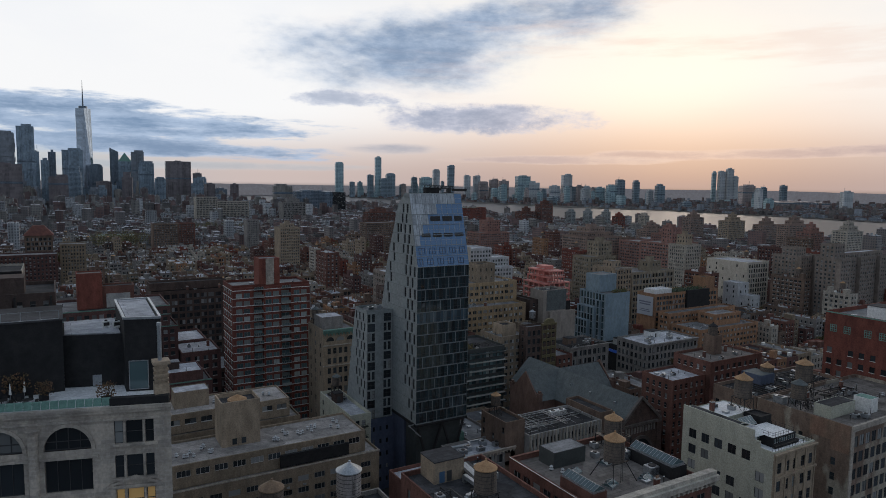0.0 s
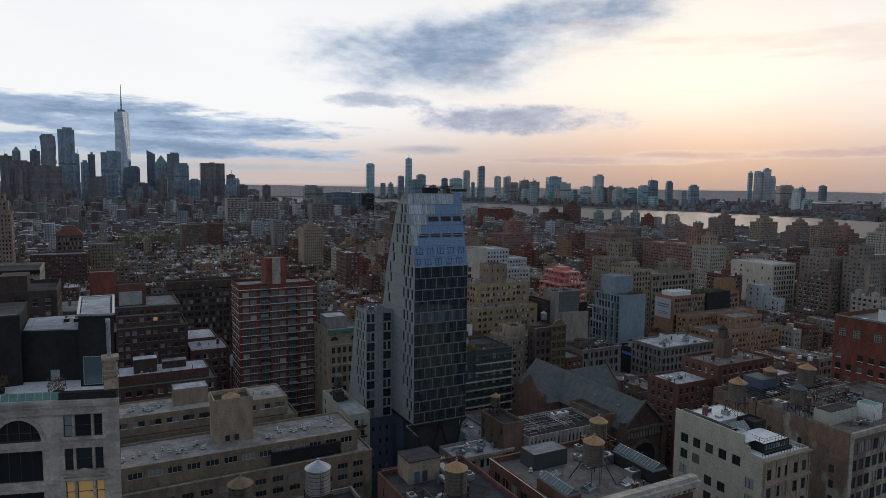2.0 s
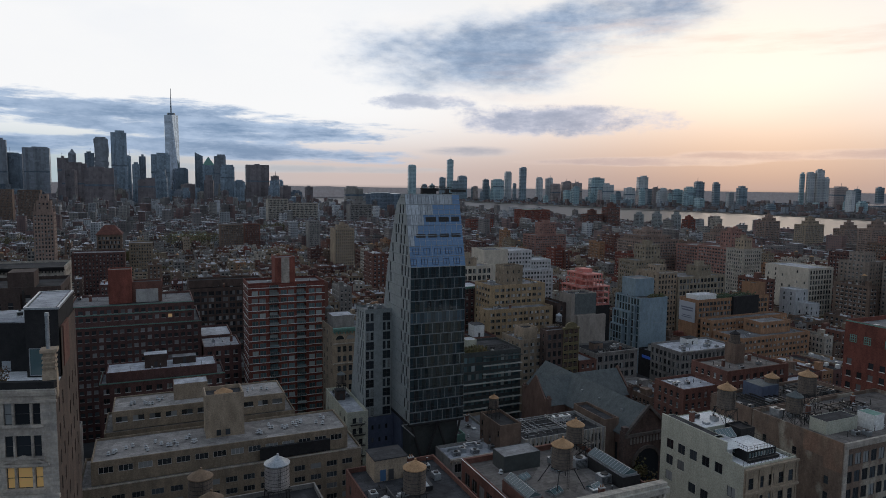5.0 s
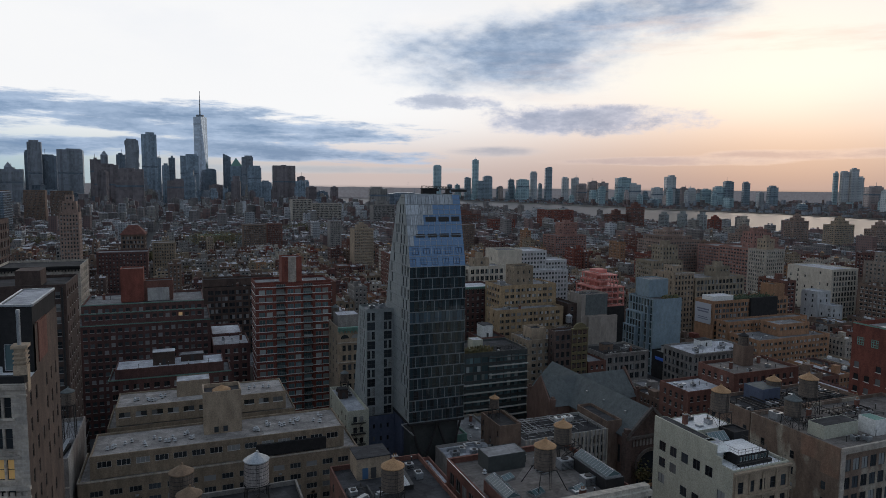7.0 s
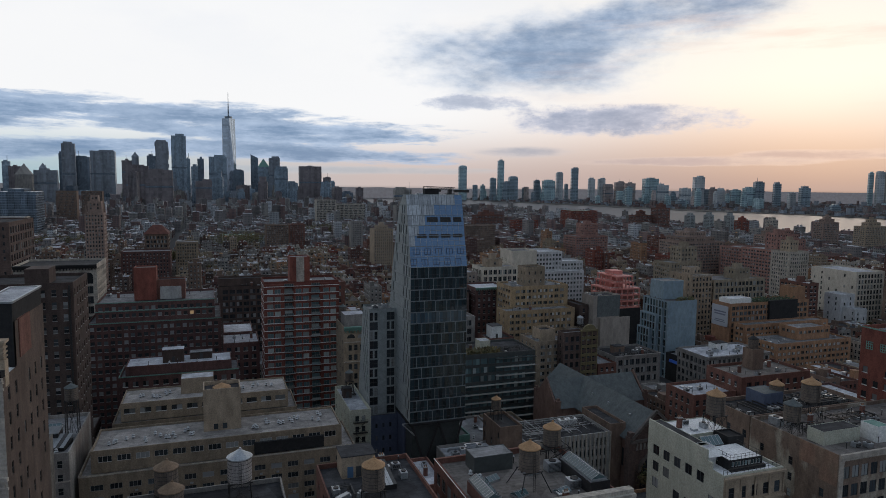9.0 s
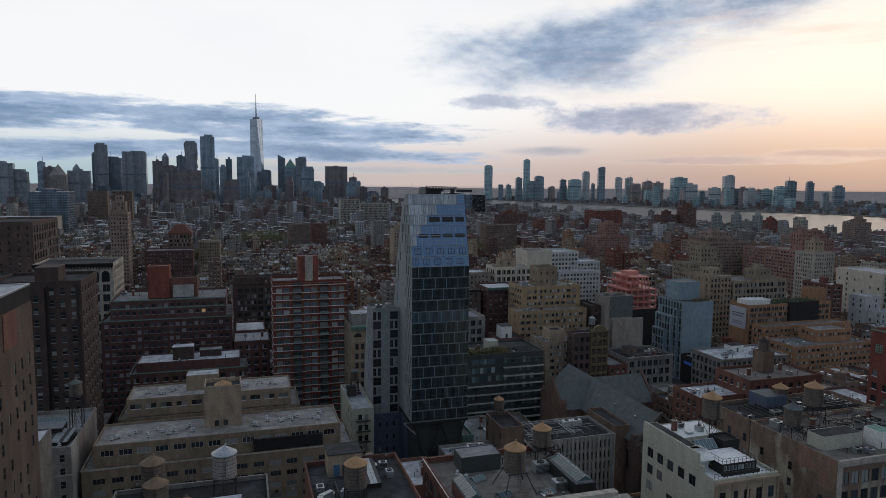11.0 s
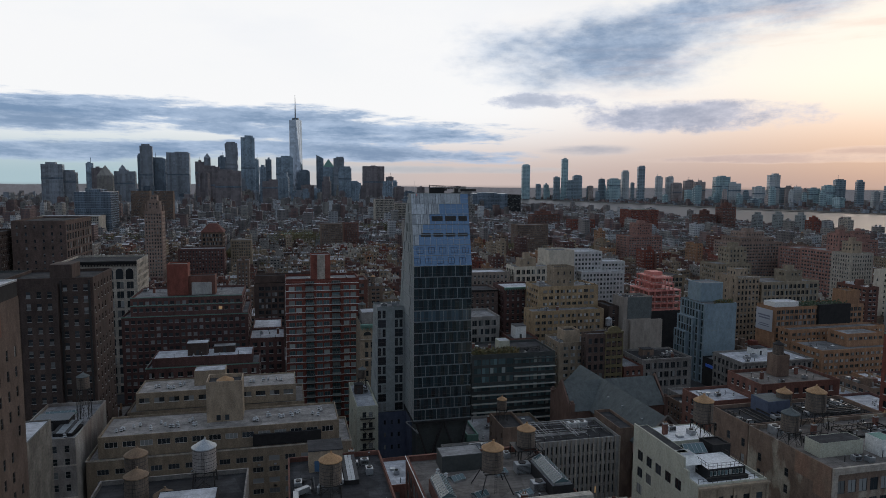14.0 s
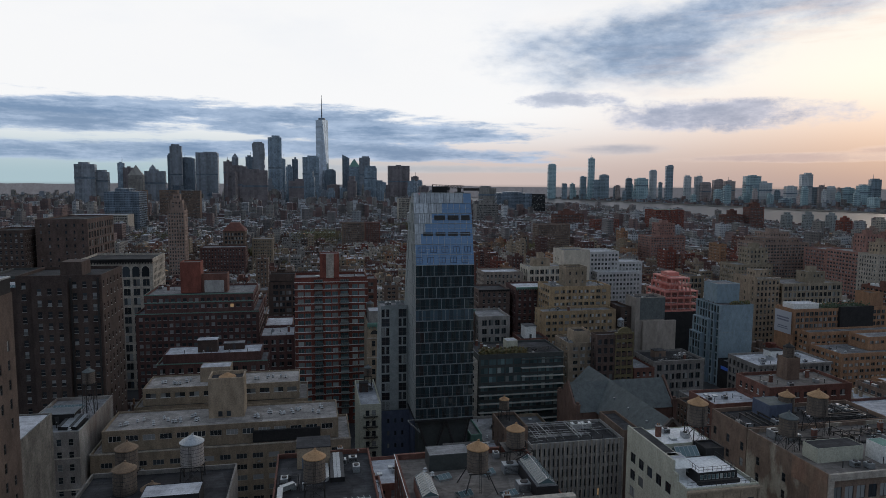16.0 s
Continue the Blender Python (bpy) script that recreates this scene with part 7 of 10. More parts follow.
for _m in PARTY.node_tree.nodes:
    if _m.type == "MAP_RANGE" and abs(_m.inputs[1].default_value - 0.32) < 0.001:
        _m.inputs[1].default_value, _m.inputs[2].default_value = 0.47, 0.53
RRB = building("loft_building", "tan brick loft building with stained party wall and tall windows", 152.8, 198.5, 77.9, 101.3, 44.1, PARTY, ROOF_BROWN, front=Style(3.9, 2.6, 1.9, 2.6, 0.7, "two", top=2.0), left=Style(3.6, 8.0, 1.1, 1.8, 0.9, skip=0.2, top=4.0), near=1, parapet=0.9)
qn = Mesh()
qn.box(-0.08, 1.1, -0.25, -0.004, 0, 44.1, bottom=True)
qn.box(-0.1, 45.7, -0.55, -0.004, 43.0, 44.3, bottom=True)
part("stone_corner", qn, [LIMESTONE], RRB)
bp = Mesh()
bp.box(-0.06, -0.004, 0.3, 9.5, 39.6, 44.12, bottom=True)
bp.box(-0.06, -0.004, 0.3, 4.5, 37.4, 39.596, bottom=True)
part("brick_patch", bp, [ORANGE_RED_WALL := masonry("faded_red_brick", (0.27, 0.14, 0.10), (0.22, 0.15, 0.11))], RRB, "patch of bare red brick on party wall")
building("roof_hut", "white roof hut with dark flat top", 156, 166.5, 84.5, 88.6, 3.0, WHITE_BRICK, ROOF_DARK, z0=43.2, parapet=0.08, take=False)
building("roof_hut", "small white stair hut with green top", 168.5, 172, 82, 86, 3.6, WHITE_PAINT, COPPER, z0=43.2, parapet=0.08, take=False)
building("loft_building", "brown brick loft with black roof and steel tank stands", 152.8, 190, 101.6, 114.5, 44.2, BROWN_BRICK, ROOF_DARK, left=Style(3.6, 5.0, 1.2, 1.9, 0.9, skip=0.2, top=3.0), near=1, parapet=0.9)
water_tank(155.4, 92.2, 43.2, 1.8, 3.6, 2.8, SLATE, WOOD, "grey wooden water tank with dark cone roof")
water_tank(169.0, 109.6, 43.3, 1.8, 3.6, 0.9)
water_tank(167.4, 98.2, 43.2, 2.1, 4.2, 4.2)
air_unit(156.5, 97.5, 43.2, 2.6, 2.0, 1.9, 90)
air_unit(160, 96, 43.2, 2.4, 1.8, 1.4, 0)
air_unit(162.5, 104, 43.3, 2.4, 1.8, 1.4, 0)
building("roof_hut", "dark slate-blue roof shed", 162.5, 168.5, 107, 113, 3.6, NAVY_PAINT, SLATE, z0=43.3, parapet=0.08, take=False)
for k in range(7):
    m = thing("steel_dunnage", "rusty black steel beam laid across a roof", "beam", pose(157 + k * 1.6, 102.2, 43.3), "roof beams")
    b = Mesh()
    b.box(-0.1, 0.1, 0, 8, 0.9, 1.2, bottom=True)
    part("beam", b, [BLACK_STEEL], m)
    for yy in (0.2, 7.6):
        b = Mesh()
        b.box(-0.1, 0.1, yy, yy + 0.2, 0, 0.9)
        part("post", b, [BLACK_STEEL], m)
building("loft_building", "low brick building with two old water tanks", 190.5, 199.4, 101.6, 122, 33.5, BROWN_BRICK, ROOF_DARK, parapet=0.8)
RUST = surface("rusty_red_steel", (0.16, 0.05, 0.04), (0.11, 0.04, 0.035), 1.0, 0.8, 0.1)
pipe_tangle(172, 103, 43.3, 16, 10, 30, 41)
pipe_tangle(158.2, 90, 43.2, 8, 5, 12, 42)
pipe_tangle(170, 90.5, 43.2, 14, 9, 18, 43)
pipe_tangle(154, 103, 43.3, 2.6, 9, 6, 44)
pipe_tangle(71, 102, 26.1, 2.6, 26, 12, 46)
water_tank(198.0, 112.0, 32.7, 1.7, 3.3, 3.2, TANK_CONE, WOOD)
water_tank(195.6, 106.0, 32.7, 1.8, 3.6, 4.6, TANK_CONE, WOOD)
REDB = building("apartment_building", "big plain red brick building with small patterned windows", 199.8, 250, 74, 111.6, 61, BRIGHT_RED, ROOF_GREY, front=Style(3.4, 4.0, 1.4, 1.6, 0.9, frame=FRAME_PALE, top=6.0), left=Style(3.4, 3.1, 1.5, 1.7, 0.9, "two", frame=FRAME_PALE, glaze=PALE_GLAZE, skip=0.08, top=10.0), near=0, parapet=1.2, belts=[(60.6, COPPER, 0.1)])
for u in (2.6, 6.6, 12.4, 16.4, 22.0):
    m = lattice(2.0, 2.2, 3, 3, 0.16, 0.16)
    part("grille_window", m, [COPPER], REDB, at=pose(-0.06, 37.6 - u, 55.0, 0, 0, -90))
bulkhead(206, 98, 59.9, 6, 5, 3.5, WHITE_PAINT)

for k, box_ in enumerate(((75.5, 96, 89.5, 100.8, 43.0, 6), (84, 96, 77, 84, 43.0, 4), (157, 187, 79.5, 84, 43.2, 10), (160, 188, 89.5, 100, 43.2, 14), (172, 189, 103, 113, 43.3, 10), (172, 196, 85, 89, 43.2, 6), (21, 36, 71, 82, 45.0, 8), (53, 68.5, 74, 86, 43.9, 8), (62, 68.5, 98, 103.5, 43.9, 4), (-43, -27, 195, 205, 65.6, 5), (54, 79, 241, 253, 59.3, 7), (40, 82, 337, 341, 43.6, 8), (6, 38, 229, 231.3, 33.8, 5), (-9, 31, 278, 289, 50.1, 12), (38, 50.5, 258, 275, 32.6, 6), (74, 79.6, 195, 206, 26.5, 3), (71, 87.5, 132, 147.5, 23.1, 10), (201, 249, 76, 111, 59.8, 12), (127, 137, 93, 100, 46.0, 5), (-11, 1.5, 147, 153, 36.0, 4), (191, 199, 113.5, 121, 32.7, 4))):
    scatter(*box_, 100 + k)

# ---- the low blocks right of the tower ----
LOWB = building("loft_building", "low ornate grey building with machines on its roof", 97.4, 117.5, 156.8, 167.6, 18.2, GREY_BRICK, ROOF_PALE, front=S_LOFT, left=None, near=0, cornice=(LIMESTONE, 1.0, 0.6))
for k, (ax, ay) in enumerate(((101, 160.5), (104, 162.5), (107, 160), (110, 163.5), (113.5, 161))):
    air_unit(ax, ay, 17.3, 2.4, 1.6, 1.4, 90 * (k % 2))
duct(100, 164, 17.3, [(0, 0, 0), (0, 0, 0.8), (6, 0, 0.8), (6, 2, 0.8), (12, 2, 0.8)], 0.5)
building("loft_building", "small green painted rear house", 109, 112.8, 178.5, 194, 16, COPPER, ROOF_GREY, left=S_SPARSE, near=0)
building("loft_building", "narrow building with pale grey roof beside the tower", 113, 124.5, 172, 200, 14, GREY_BRICK, ROOF_GREY, left=S_SPARSE, near=0)
building("loft_building", "brown brick building with caged roof and small tank", 113.8, 121.0, 156.8, 170, 26, BROWN_BRICK, ROOF_DARK, left=S_SPARSE, near=0)
water_tank(116.4, 166, 25.1, 1.5, 3.0, 3.2)
STRIP = building("loft_building", "white ribbed concrete building with pipes all over its roof", 121.2, 150.6, 154.6, 171, 21.4, CONCRETE, ROOF_DARK, front=Style(3.4, 1.45, 0.85, 2.2, 0.7, "plain", margin=0.5, top=1.2), near=0)
for i in range(21):
    m = Mesh()
    u = 0.15 + i * 1.45
    m.box(u, u + 0.34, -0.45, -0.004, 0, 21.5, bottom=True)
    part("rib", m, [PALE_STONE], STRIP)
building("loft_building", "brown brick building joined to the ribbed one", 150.8, 156.4, 155.0, 172, 23.5, BROWN_BRICK, ROOF_DARK, near=0)
rp = random.Random(21)
PIPES = thing("pipe_rack", "tangle of grey roof pipes on low steel trestles", "pipes", pose(121.2, 154.6, 20.5))
for i in range(34):
    m = Mesh()
    z = rp.uniform(0.7, 1.6)
    if i % 2:
        a = rp.uniform(1, 28)
        m.bar((a, rp.uniform(0.8, 5), z), (a + rp.uniform(-0.3, 0.3), rp.uniform(10, 15.5), z), rp.uniform(0.08, 0.2))
    else:
        b = rp.uniform(1, 15)
        m.bar((rp.uniform(0.8, 8), b, z), (rp.uniform(18, 28.5), b, z), rp.uniform(0.08, 0.2))
    part("pipe", m, [STEEL if i % 3 else PIPE], PIPES)
for i in range(8):
    for j in range(3):
        m = Mesh()
        m.bar((2 + i * 3.6, 2 + j * 5.5, 0), (2 + i * 3.6, 2 + j * 5.5, 1.6), 0.12)
        part("trestle", m, [BLACK_STEEL], PIPES)
air_unit(140, 166, 20.5, 3.0, 2.0, 2.0, 0, WHITE_PAINT)
air_unit(143.4, 166, 20.5, 3.0, 2.0, 2.0, 0, WHITE_PAINT)


def church():
    ob = thing("church", "brick church with slate cross-shaped roof and stone gable front", "church", pose(163.2, 149.2, 0))
    TAKEN.append((144, 188, 149, 214))
    hw, eave, ridge, L = 8.2, 19.8, 28.0, 60.0
    w = Mesh()

    class M:
        pass

    for s in (-1, 1):
        wins = []
        pan = Mesh()
        if s < 0:
            facade(w, pan, 48, 0, eave, (-hw, 50), 0, -1, Style(12, 5.2, 1.8, 6.0, 3.0, "plain", top=1.0, margin=2.0, deep=0.5), random.Random(2), wins)
        else:
            facade(w, pan, 48, 0, eave, (hw, 2), 0, 1, None, random.Random(2), wins)
        for p, t, st in wins:
            set_window(ob, p, t, st, 1)
    part("nave_wall", w, [CHURCH_BRICK], ob)
    f = Mesh()
    f.poly([(-hw - 0.8, 0, 0), (hw + 0.8, 0, 0), (hw + 0.8, 0, eave), (0, 0, ridge + 0.4), (-hw - 0.8, 0, eave)])
    f.poly([(-hw - 0.8, 2, 0), (-hw - 0.8, 0, 0), (-hw - 0.8, 0, eave), (-hw - 0.8, 2, eave)])
    f.poly([(hw + 0.8, 0, 0), (hw + 0.8, 2, 0), (hw + 0.8, 2, eave), (hw + 0.8, 0, eave)])
    part("front_wall", f, [BROWNSTONE], ob)
    c = Mesh()
    for a, b in (((-hw - 1.2, -0.3, eave), (0, -0.3, ridge + 0.5)), ((0, -0.3, ridge + 0.5), (hw + 1.2, -0.3, eave)), ((-hw - 1.2, -0.3, eave - 0.3), (hw + 1.2, -0.3, eave - 0.3))):
        c.bar(a, b, 0.9)
    part("gable_cornice", c, [UMBER_STONE], ob)
    for i in range(11):
        a = Mesh()
        u = -6.5 + i * 1.3
        a.box(u - 0.35, u + 0.35, -0.28, -0.01, 16.6, 18.6, bottom=True)
        part("arcade_panel", a, [GREY_BRICK], ob)
    n, r = 14, 5.0
    arch, door = Mesh(), Mesh()
    for i in range(n):
        a0, a1 = math.pi * i / n, math.pi * (i + 1) / n
        q = [(rr * math.cos(a), 9.5 + rr * math.sin(a)) for a in (a0, a1) for rr in (r, r + 1.0)]
        arch.poly([(q[0][0], -0.5, q[0][1]), (q[1][0], -0.5, q[1][1]), (q[3][0], -0.5, q[3][1]), (q[2][0], -0.5, q[2][1])])
        arch.poly([(q[1][0], -0.5, q[1][1]), (q[1][0], 0, q[1][1]), (q[3][0], 0, q[3][1]), (q[3][0], -0.5, q[3][1])])
        arch.poly([(q[0][0], 0, q[0][1]), (q[0][0], -0.5, q[0][1]), (q[2][0], -0.5, q[2][1]), (q[2][0], 0, q[2][1])])
    part("arch", arch, [UMBER_STONE], ob)
    door.poly([(r * math.cos(math.pi * i / n), -0.03, 9.5 + r * math.sin(math.pi * i / n)) for i in range(n + 1)] + [(-r, -0.03, 1.5), (r, -0.03, 1.5)])
    part("great_window", door, [PANE], ob)
    for s in (-1, 1):
        b = Mesh()
        b.box(s * (hw + 0.4) - 1.1, s * (hw + 0.4) + 1.1, -0.6, 1.6, 0, eave + 1.2)
        b.box(s * (hw + 0.4) - 0.8, s * (hw + 0.4) + 0.8, -0.4, 1.3, eave + 1.2, eave + 2.6)
        part("corner_pier", b, [BROWNSTONE], ob)
    # roofs, thick slabs
    t = 0.35
    for s in (-1, 1):
        m = Mesh()
        a, b = (s * (hw + 0.7), eave - 0.3), (0, ridge)
        m.poly([(a[0], 0.2, a[1]), (b[0], 0.2, b[1]), (b[0], L, b[1]), (a[0], L, a[1])])
        m.poly([(a[0], 0.2, a[1] - t), (a[0], L, a[1] - t), (a[0], L, a[1]), (a[0], 0.2, a[1])])
        part("nave_roof", m, [SLATE], ob)
    y0, y1, x0, x1 = 33.5, 50.0, -15.2, 20.5
    ym = (y0 + y1) / 2
    for s in (-1, 1):
        m = Mesh()
        ya = ym + s * ((y1 - y0) / 2 + 0.6)
        m.poly([(x0, ya, eave - 0.3), (x1, ya, eave - 0.3), (x1, ym, ridge - 0.3), (x0, ym, ridge - 0.3)])
        part("transept_roof", m, [SLATE], ob)
    for x, sg in ((x0 - 0.3, -1), (x1 + 0.3, 1)):
        m = Mesh()
        for d in (0.0, 0.6):
            m.poly([(x + sg * d, y0, 0), (x + sg * d, y1, 0), (x + sg * d, y1, eave), (x + sg * d, ym, ridge + 0.7), (x + sg * d, y0, eave)])
        for (ya, za), (yb, zb) in (((y0, 0), (y0, eave)), ((y0, eave), (ym, ridge + 0.7)), ((ym, ridge + 0.7), (y1, eave)), ((y1, eave), (y1, 0))):
            m.poly([(x, ya, za), (x + sg * 0.6, ya, za), (x + sg * 0.6, yb, zb), (x, yb, zb)])
        part("transept_gable", m, [CHURCH_BRICK], ob, "dark brick gable wall")
        for yy in (y0, y1):
            p = Mesh()
            p.box(x - 0.7, x + 0.7, yy - 0.7, yy + 0.7, 0, eave + 2.2)
            p.box(x - 0.85, x + 0.85, yy - 0.85, yy + 0.85, eave + 2.2, eave + 2.6, bottom=True)
            p.box(x - 0.45, x + 0.45, yy - 0.45, yy + 0.45, eave + 2.6, eave + 3.4)
            part("gable_pier", p, [CHURCH_BRICK], ob)
    tw, wins, pan = Mesh(), [], Mesh()
    facade(tw, pan, 15.2 - hw, 0, eave, (x0, y0), 1, 0, Style(12, 3.2, 1.5, 5.0, 5.0, "plain", top=2.0, margin=0.8, deep=0.4), random.Random(3), wins)
    facade(tw, pan, x1 - hw, 0, eave, (hw, y0), 1, 0, None, random.Random(3), wins)
    part("transept_wall", tw, [CHURCH_BRICK], ob)
    for p, t_, st in wins:
        set_window(ob, p, t_, st, 1)
    for px in (3.5, -3.5):
        for py in (8, 20, 30):
            v = Mesh()
            z = ridge - abs(px) * (ridge - eave) / hw
            v.box(px - 0.3, px + 0.3, py, py + 0.8, z - 0.2, z + 0.6)
            part("roof_vent", v, [STEEL], ob)


church()
building("loft_building", "plain brick building with pale roof behind the church", 176, 192.6, 147.5, 161, 32.6, RED_BRICK, ROOF_PALE, front=S_SASH, left=S_SASH, near=0)
building("loft_building", "wide red brick building with flat gravel roof", 193.2, 222, 146, 162, 37.2, RED_BRICK, ROOF_BROWN, front=S_PAIR, left=S_SASH, near=0, parapet=1.0)
building("lift_house", "brown brick tank tower on a flat roof", 205.8, 210.4, 154.6, 159.2, 7.0, BROWN_BRICK, ROOF_DARK, z0=36.3, take=False)
water_tank(208, 157, 42.4, 1.7, 3.4, 0.4, DARK_METAL, WOOD, "grey wooden water tank with flat dark lid")
building("loft_building", "long low building with pale roof and vents", 224, 262, 150, 172, 22, MAROON, ROOF_PALE, front=S_SASH, left=S_SASH, near=0)
building("loft_building", "pale stone loft with large windows and roof clutter", 199.5, 223.4, 225.2, 243, 23.6, GREY_BRICK, ROOF_DARK, front=Style(3.9, 3.0, 2.1, 2.4, 0.8, "two"), left=S_SASH, near=0, cornice=(GREY_BRICK, 0.8, 0.5))
pipe_tangle(201, 226.5, 22.7, 20, 4.5, 20, 66)
bulkhead(204, 232, 22.7, 5, 4, 3.2, BROWN_BRICK)
air_unit(214, 231, 22.7, 2.6, 1.8, 1.6)
air_unit(218, 234, 22.7, 2.6, 1.8, 1.6)
building("loft_building", "small red brick house with roof skylights", 190, 199.2, 223.5, 240, 21.5, RED_BRICK, ROOF_GREY, front=S_SASH, near=0)
building("loft_building", "pale stone corner building with deep cornice", 248, 285, 223.6, 244, 19.9, GREY_BRICK, ROOF_PALE, front=Style(3.8, 2.8, 1.7, 2.3, 0.8, "two"), left=Style(3.8, 2.8, 1.7, 2.3, 0.8, "two"), near=0, cornice=(GREY_BRICK, 1.1, 0.8))
for k, (ax, ay) in enumerate(((256, 231), (262, 234), (271, 230), (277, 235))):
    air_unit(ax, ay, 19.0, 2.8, 2.0, 1.6, 90 * (k % 2))
bulkhead(264, 236, 19.0, 7, 5, 3.2, WHITE_PAINT)


def blue_building():
    glazed = Style(3.9, 2.35, 1.75, 3.45, 0.25, "plain", pane=BAY_PANE, frame=FRAME_GREY, top=0.4, margin=0.35, deep=0.5)
    ob = building("apartment_building", "blue-grey stepped modern apartment building with tall glazing", 252, 270, 257.5, 278, 39.9, BLUE_PAINT, ROOF_GREY, front=None, left=glazed, near=2, parapet=0.9)
    # bays that step out towards the street, lower the farther out they are
    for y0, y1, d, h in ((7.0, 20.5, 1.6, 31.6), (10.5, 20.5, 3.2, 24.0), (3.4, 6.98, 0.8, 36.0)):
        fr, pn, wn = Mesh(), Mesh(), []
        facade(fr, pn, y1 - y0, 0, h, (-d, y1), 0, -1, glazed, random.Random(3), wn)
        fr.poly([(-d, y0, 0), (0, y0, 0), (0, y0, h), (-d, y0, h)])
        fr.poly([(0, y1, 0), (-d, y1, 0), (-d, y1, h), (0, y1, h)])
        fr.poly([(-d, y0, h), (0, y0, h), (0, y1, h), (-d, y1, h)])
        part("bay", fr, [BLUE_PAINT], ob)
        for p, t, st in wn:
            set_window(ob, p, t, st)
    for z in (13.2, 26.4):
        j = Mesh()
        j.box(0.3, 17.7, -0.03, -0.004, z, z + 0.12, bottom=True)
        part("panel_joint", j, [GREY_PANEL], ob)
    hd = Mesh()
    rr = random.Random(8)
    for i in range(260):
        c = Vector((rr.uniform(7, 17), rr.uniform(0.8, 3.2), 39.2 + rr.uniform(0, 2.1)))
        u = Vector((rr.uniform(-1, 1), rr.uniform(-1, 1), rr.uniform(-1, 1))).normalized() * 0.4
        v = u.orthogonal()
        hd.poly([tuple(c - u), tuple(c + v), tuple(c + u), tuple(c - v)])
    lone("roof_hedge", hd, [LEAF], "green hedge along a roof terrace", "hedge", pose(252, 257.5, 0), kind="stuff")
    return ob


BAY_PANE = glass("teal_bay_glass", (0.035, 0.06, 0.07), 0.06, 0.12, (0.20, 0.25, 0.26), island=False, spec=0.9)


blue_building()
building("lift_house", "blue-grey set-back upper storeys", 255.5, 268, 266, 277, 9.6, BLUE_PAINT, ROOF_GREY, z0=39.3, take=False, parapet=0.4)
building("loft_building", "dark shop building with a blue sign board", 251.8, 269, 244.3, 257.2, 14, DARK_METAL, ROOF_GREY, near=0)
bulkhead(255, 251, 13.1, 4, 3, 3.2, CONCRETE)
bulkhead(261, 249, 13.1, 3.4, 3, 3.0, CONCRETE)
sg = thing("shop_sign", "bright blue shop sign board", "sign", pose(251.78, 244.0, 9.2))
m = Mesh()
m.box(-0.4, -0.01, 0, 10.2, 0.5, 1.9, bottom=True)
part("board", m, [plain("blue_sign", (0.03, 0.09, 0.38), 0.4, 0, 0.12)], sg)


def coral_frame():
    """A building site: bare coral-primed frame with slabs, set back at the top."""
    ob = thing("building_frame", "unfinished building with coral-painted steel frame and slabs", "building", pose(254, 312, 0))
    TAKEN.append((253, 283, 310, 336))
    levels = [(0, 20, 4.5 + 3.7 * i) for i in range(10)] + [(3.0, 15.5, 4.5 + 3.7 * 10), (4.0, 14.5, 4.5 + 3.7 * 11)]
    for x0, x1, z in levels:
        raw = z > 26
        s = Mesh()
        s.box(x0 - 0.5, x1 + 0.5, -0.5, 20.5, z - 0.75, z, bottom=True)
        part("slab", s, [CORAL if raw else DARK_METAL], ob)
        n = 5
        for i in range(n + 1):
            u = x0 + (x1 - x0) * i / n
            for yy in (0, 20):
                p = Mesh()
                p.box(u - 0.3, u + 0.3, yy - 0.3, yy + 0.3, z - 3.7, z - 0.75)
                part("post", p, [CORAL if raw else DARK_METAL], ob)
        for yy in (5, 10, 15):
            p = Mesh()
            p.box(x0 - 0.3, x0 + 0.3, yy - 0.3, yy + 0.3, z - 3.7, z - 0.75)
            part("post", p, [CORAL if raw else DARK_METAL], ob)
        r = Mesh()
        for yy in (-0.35, 20.35):
            r.bar((x0 - 0.35, yy, z + 1.0), (x1 + 0.35, yy, z + 1.0), 0.12)
        r.bar((x0 - 0.35, -0.35, z + 1.0), (x0 - 0.35, 20.35, z + 1.0), 0.12)
        for k in range(9):
            r.bar((x0 - 0.35 + (x1 - x0 + 0.7) * k / 8, -0.35, z), (x0 - 0.35 + (x1 - x0 + 0.7) * k / 8, -0.35, z + 1.0), 0.09)
        part("edge_rail", r, [FRAME_PALE if raw else BLACK_STEEL], ob)
    c = Mesh()
    c.box(5, 12, 6, 14, 0, 47.6)
    part("core", c, [CORAL], ob)
    w = Mesh()
    w.box(1.6, 18.4, 2.2, 18.4, 0, 37)
    part("inner_wall", w, [PRIMER_WALL], ob)
    # charcoal sheets added to make the lower floors dark
    nt = Mesh()
    nt.box(-0.75, 20.75, -0.75, -0.55, 0, 26.0, bottom=True)
    nt.box(-0.75, -0.55, -0.54, 20.6, 0, 26.0, bottom=True)
    part("netting", nt, [DARK_METAL], ob, "plain dark sheets round the lower floors")


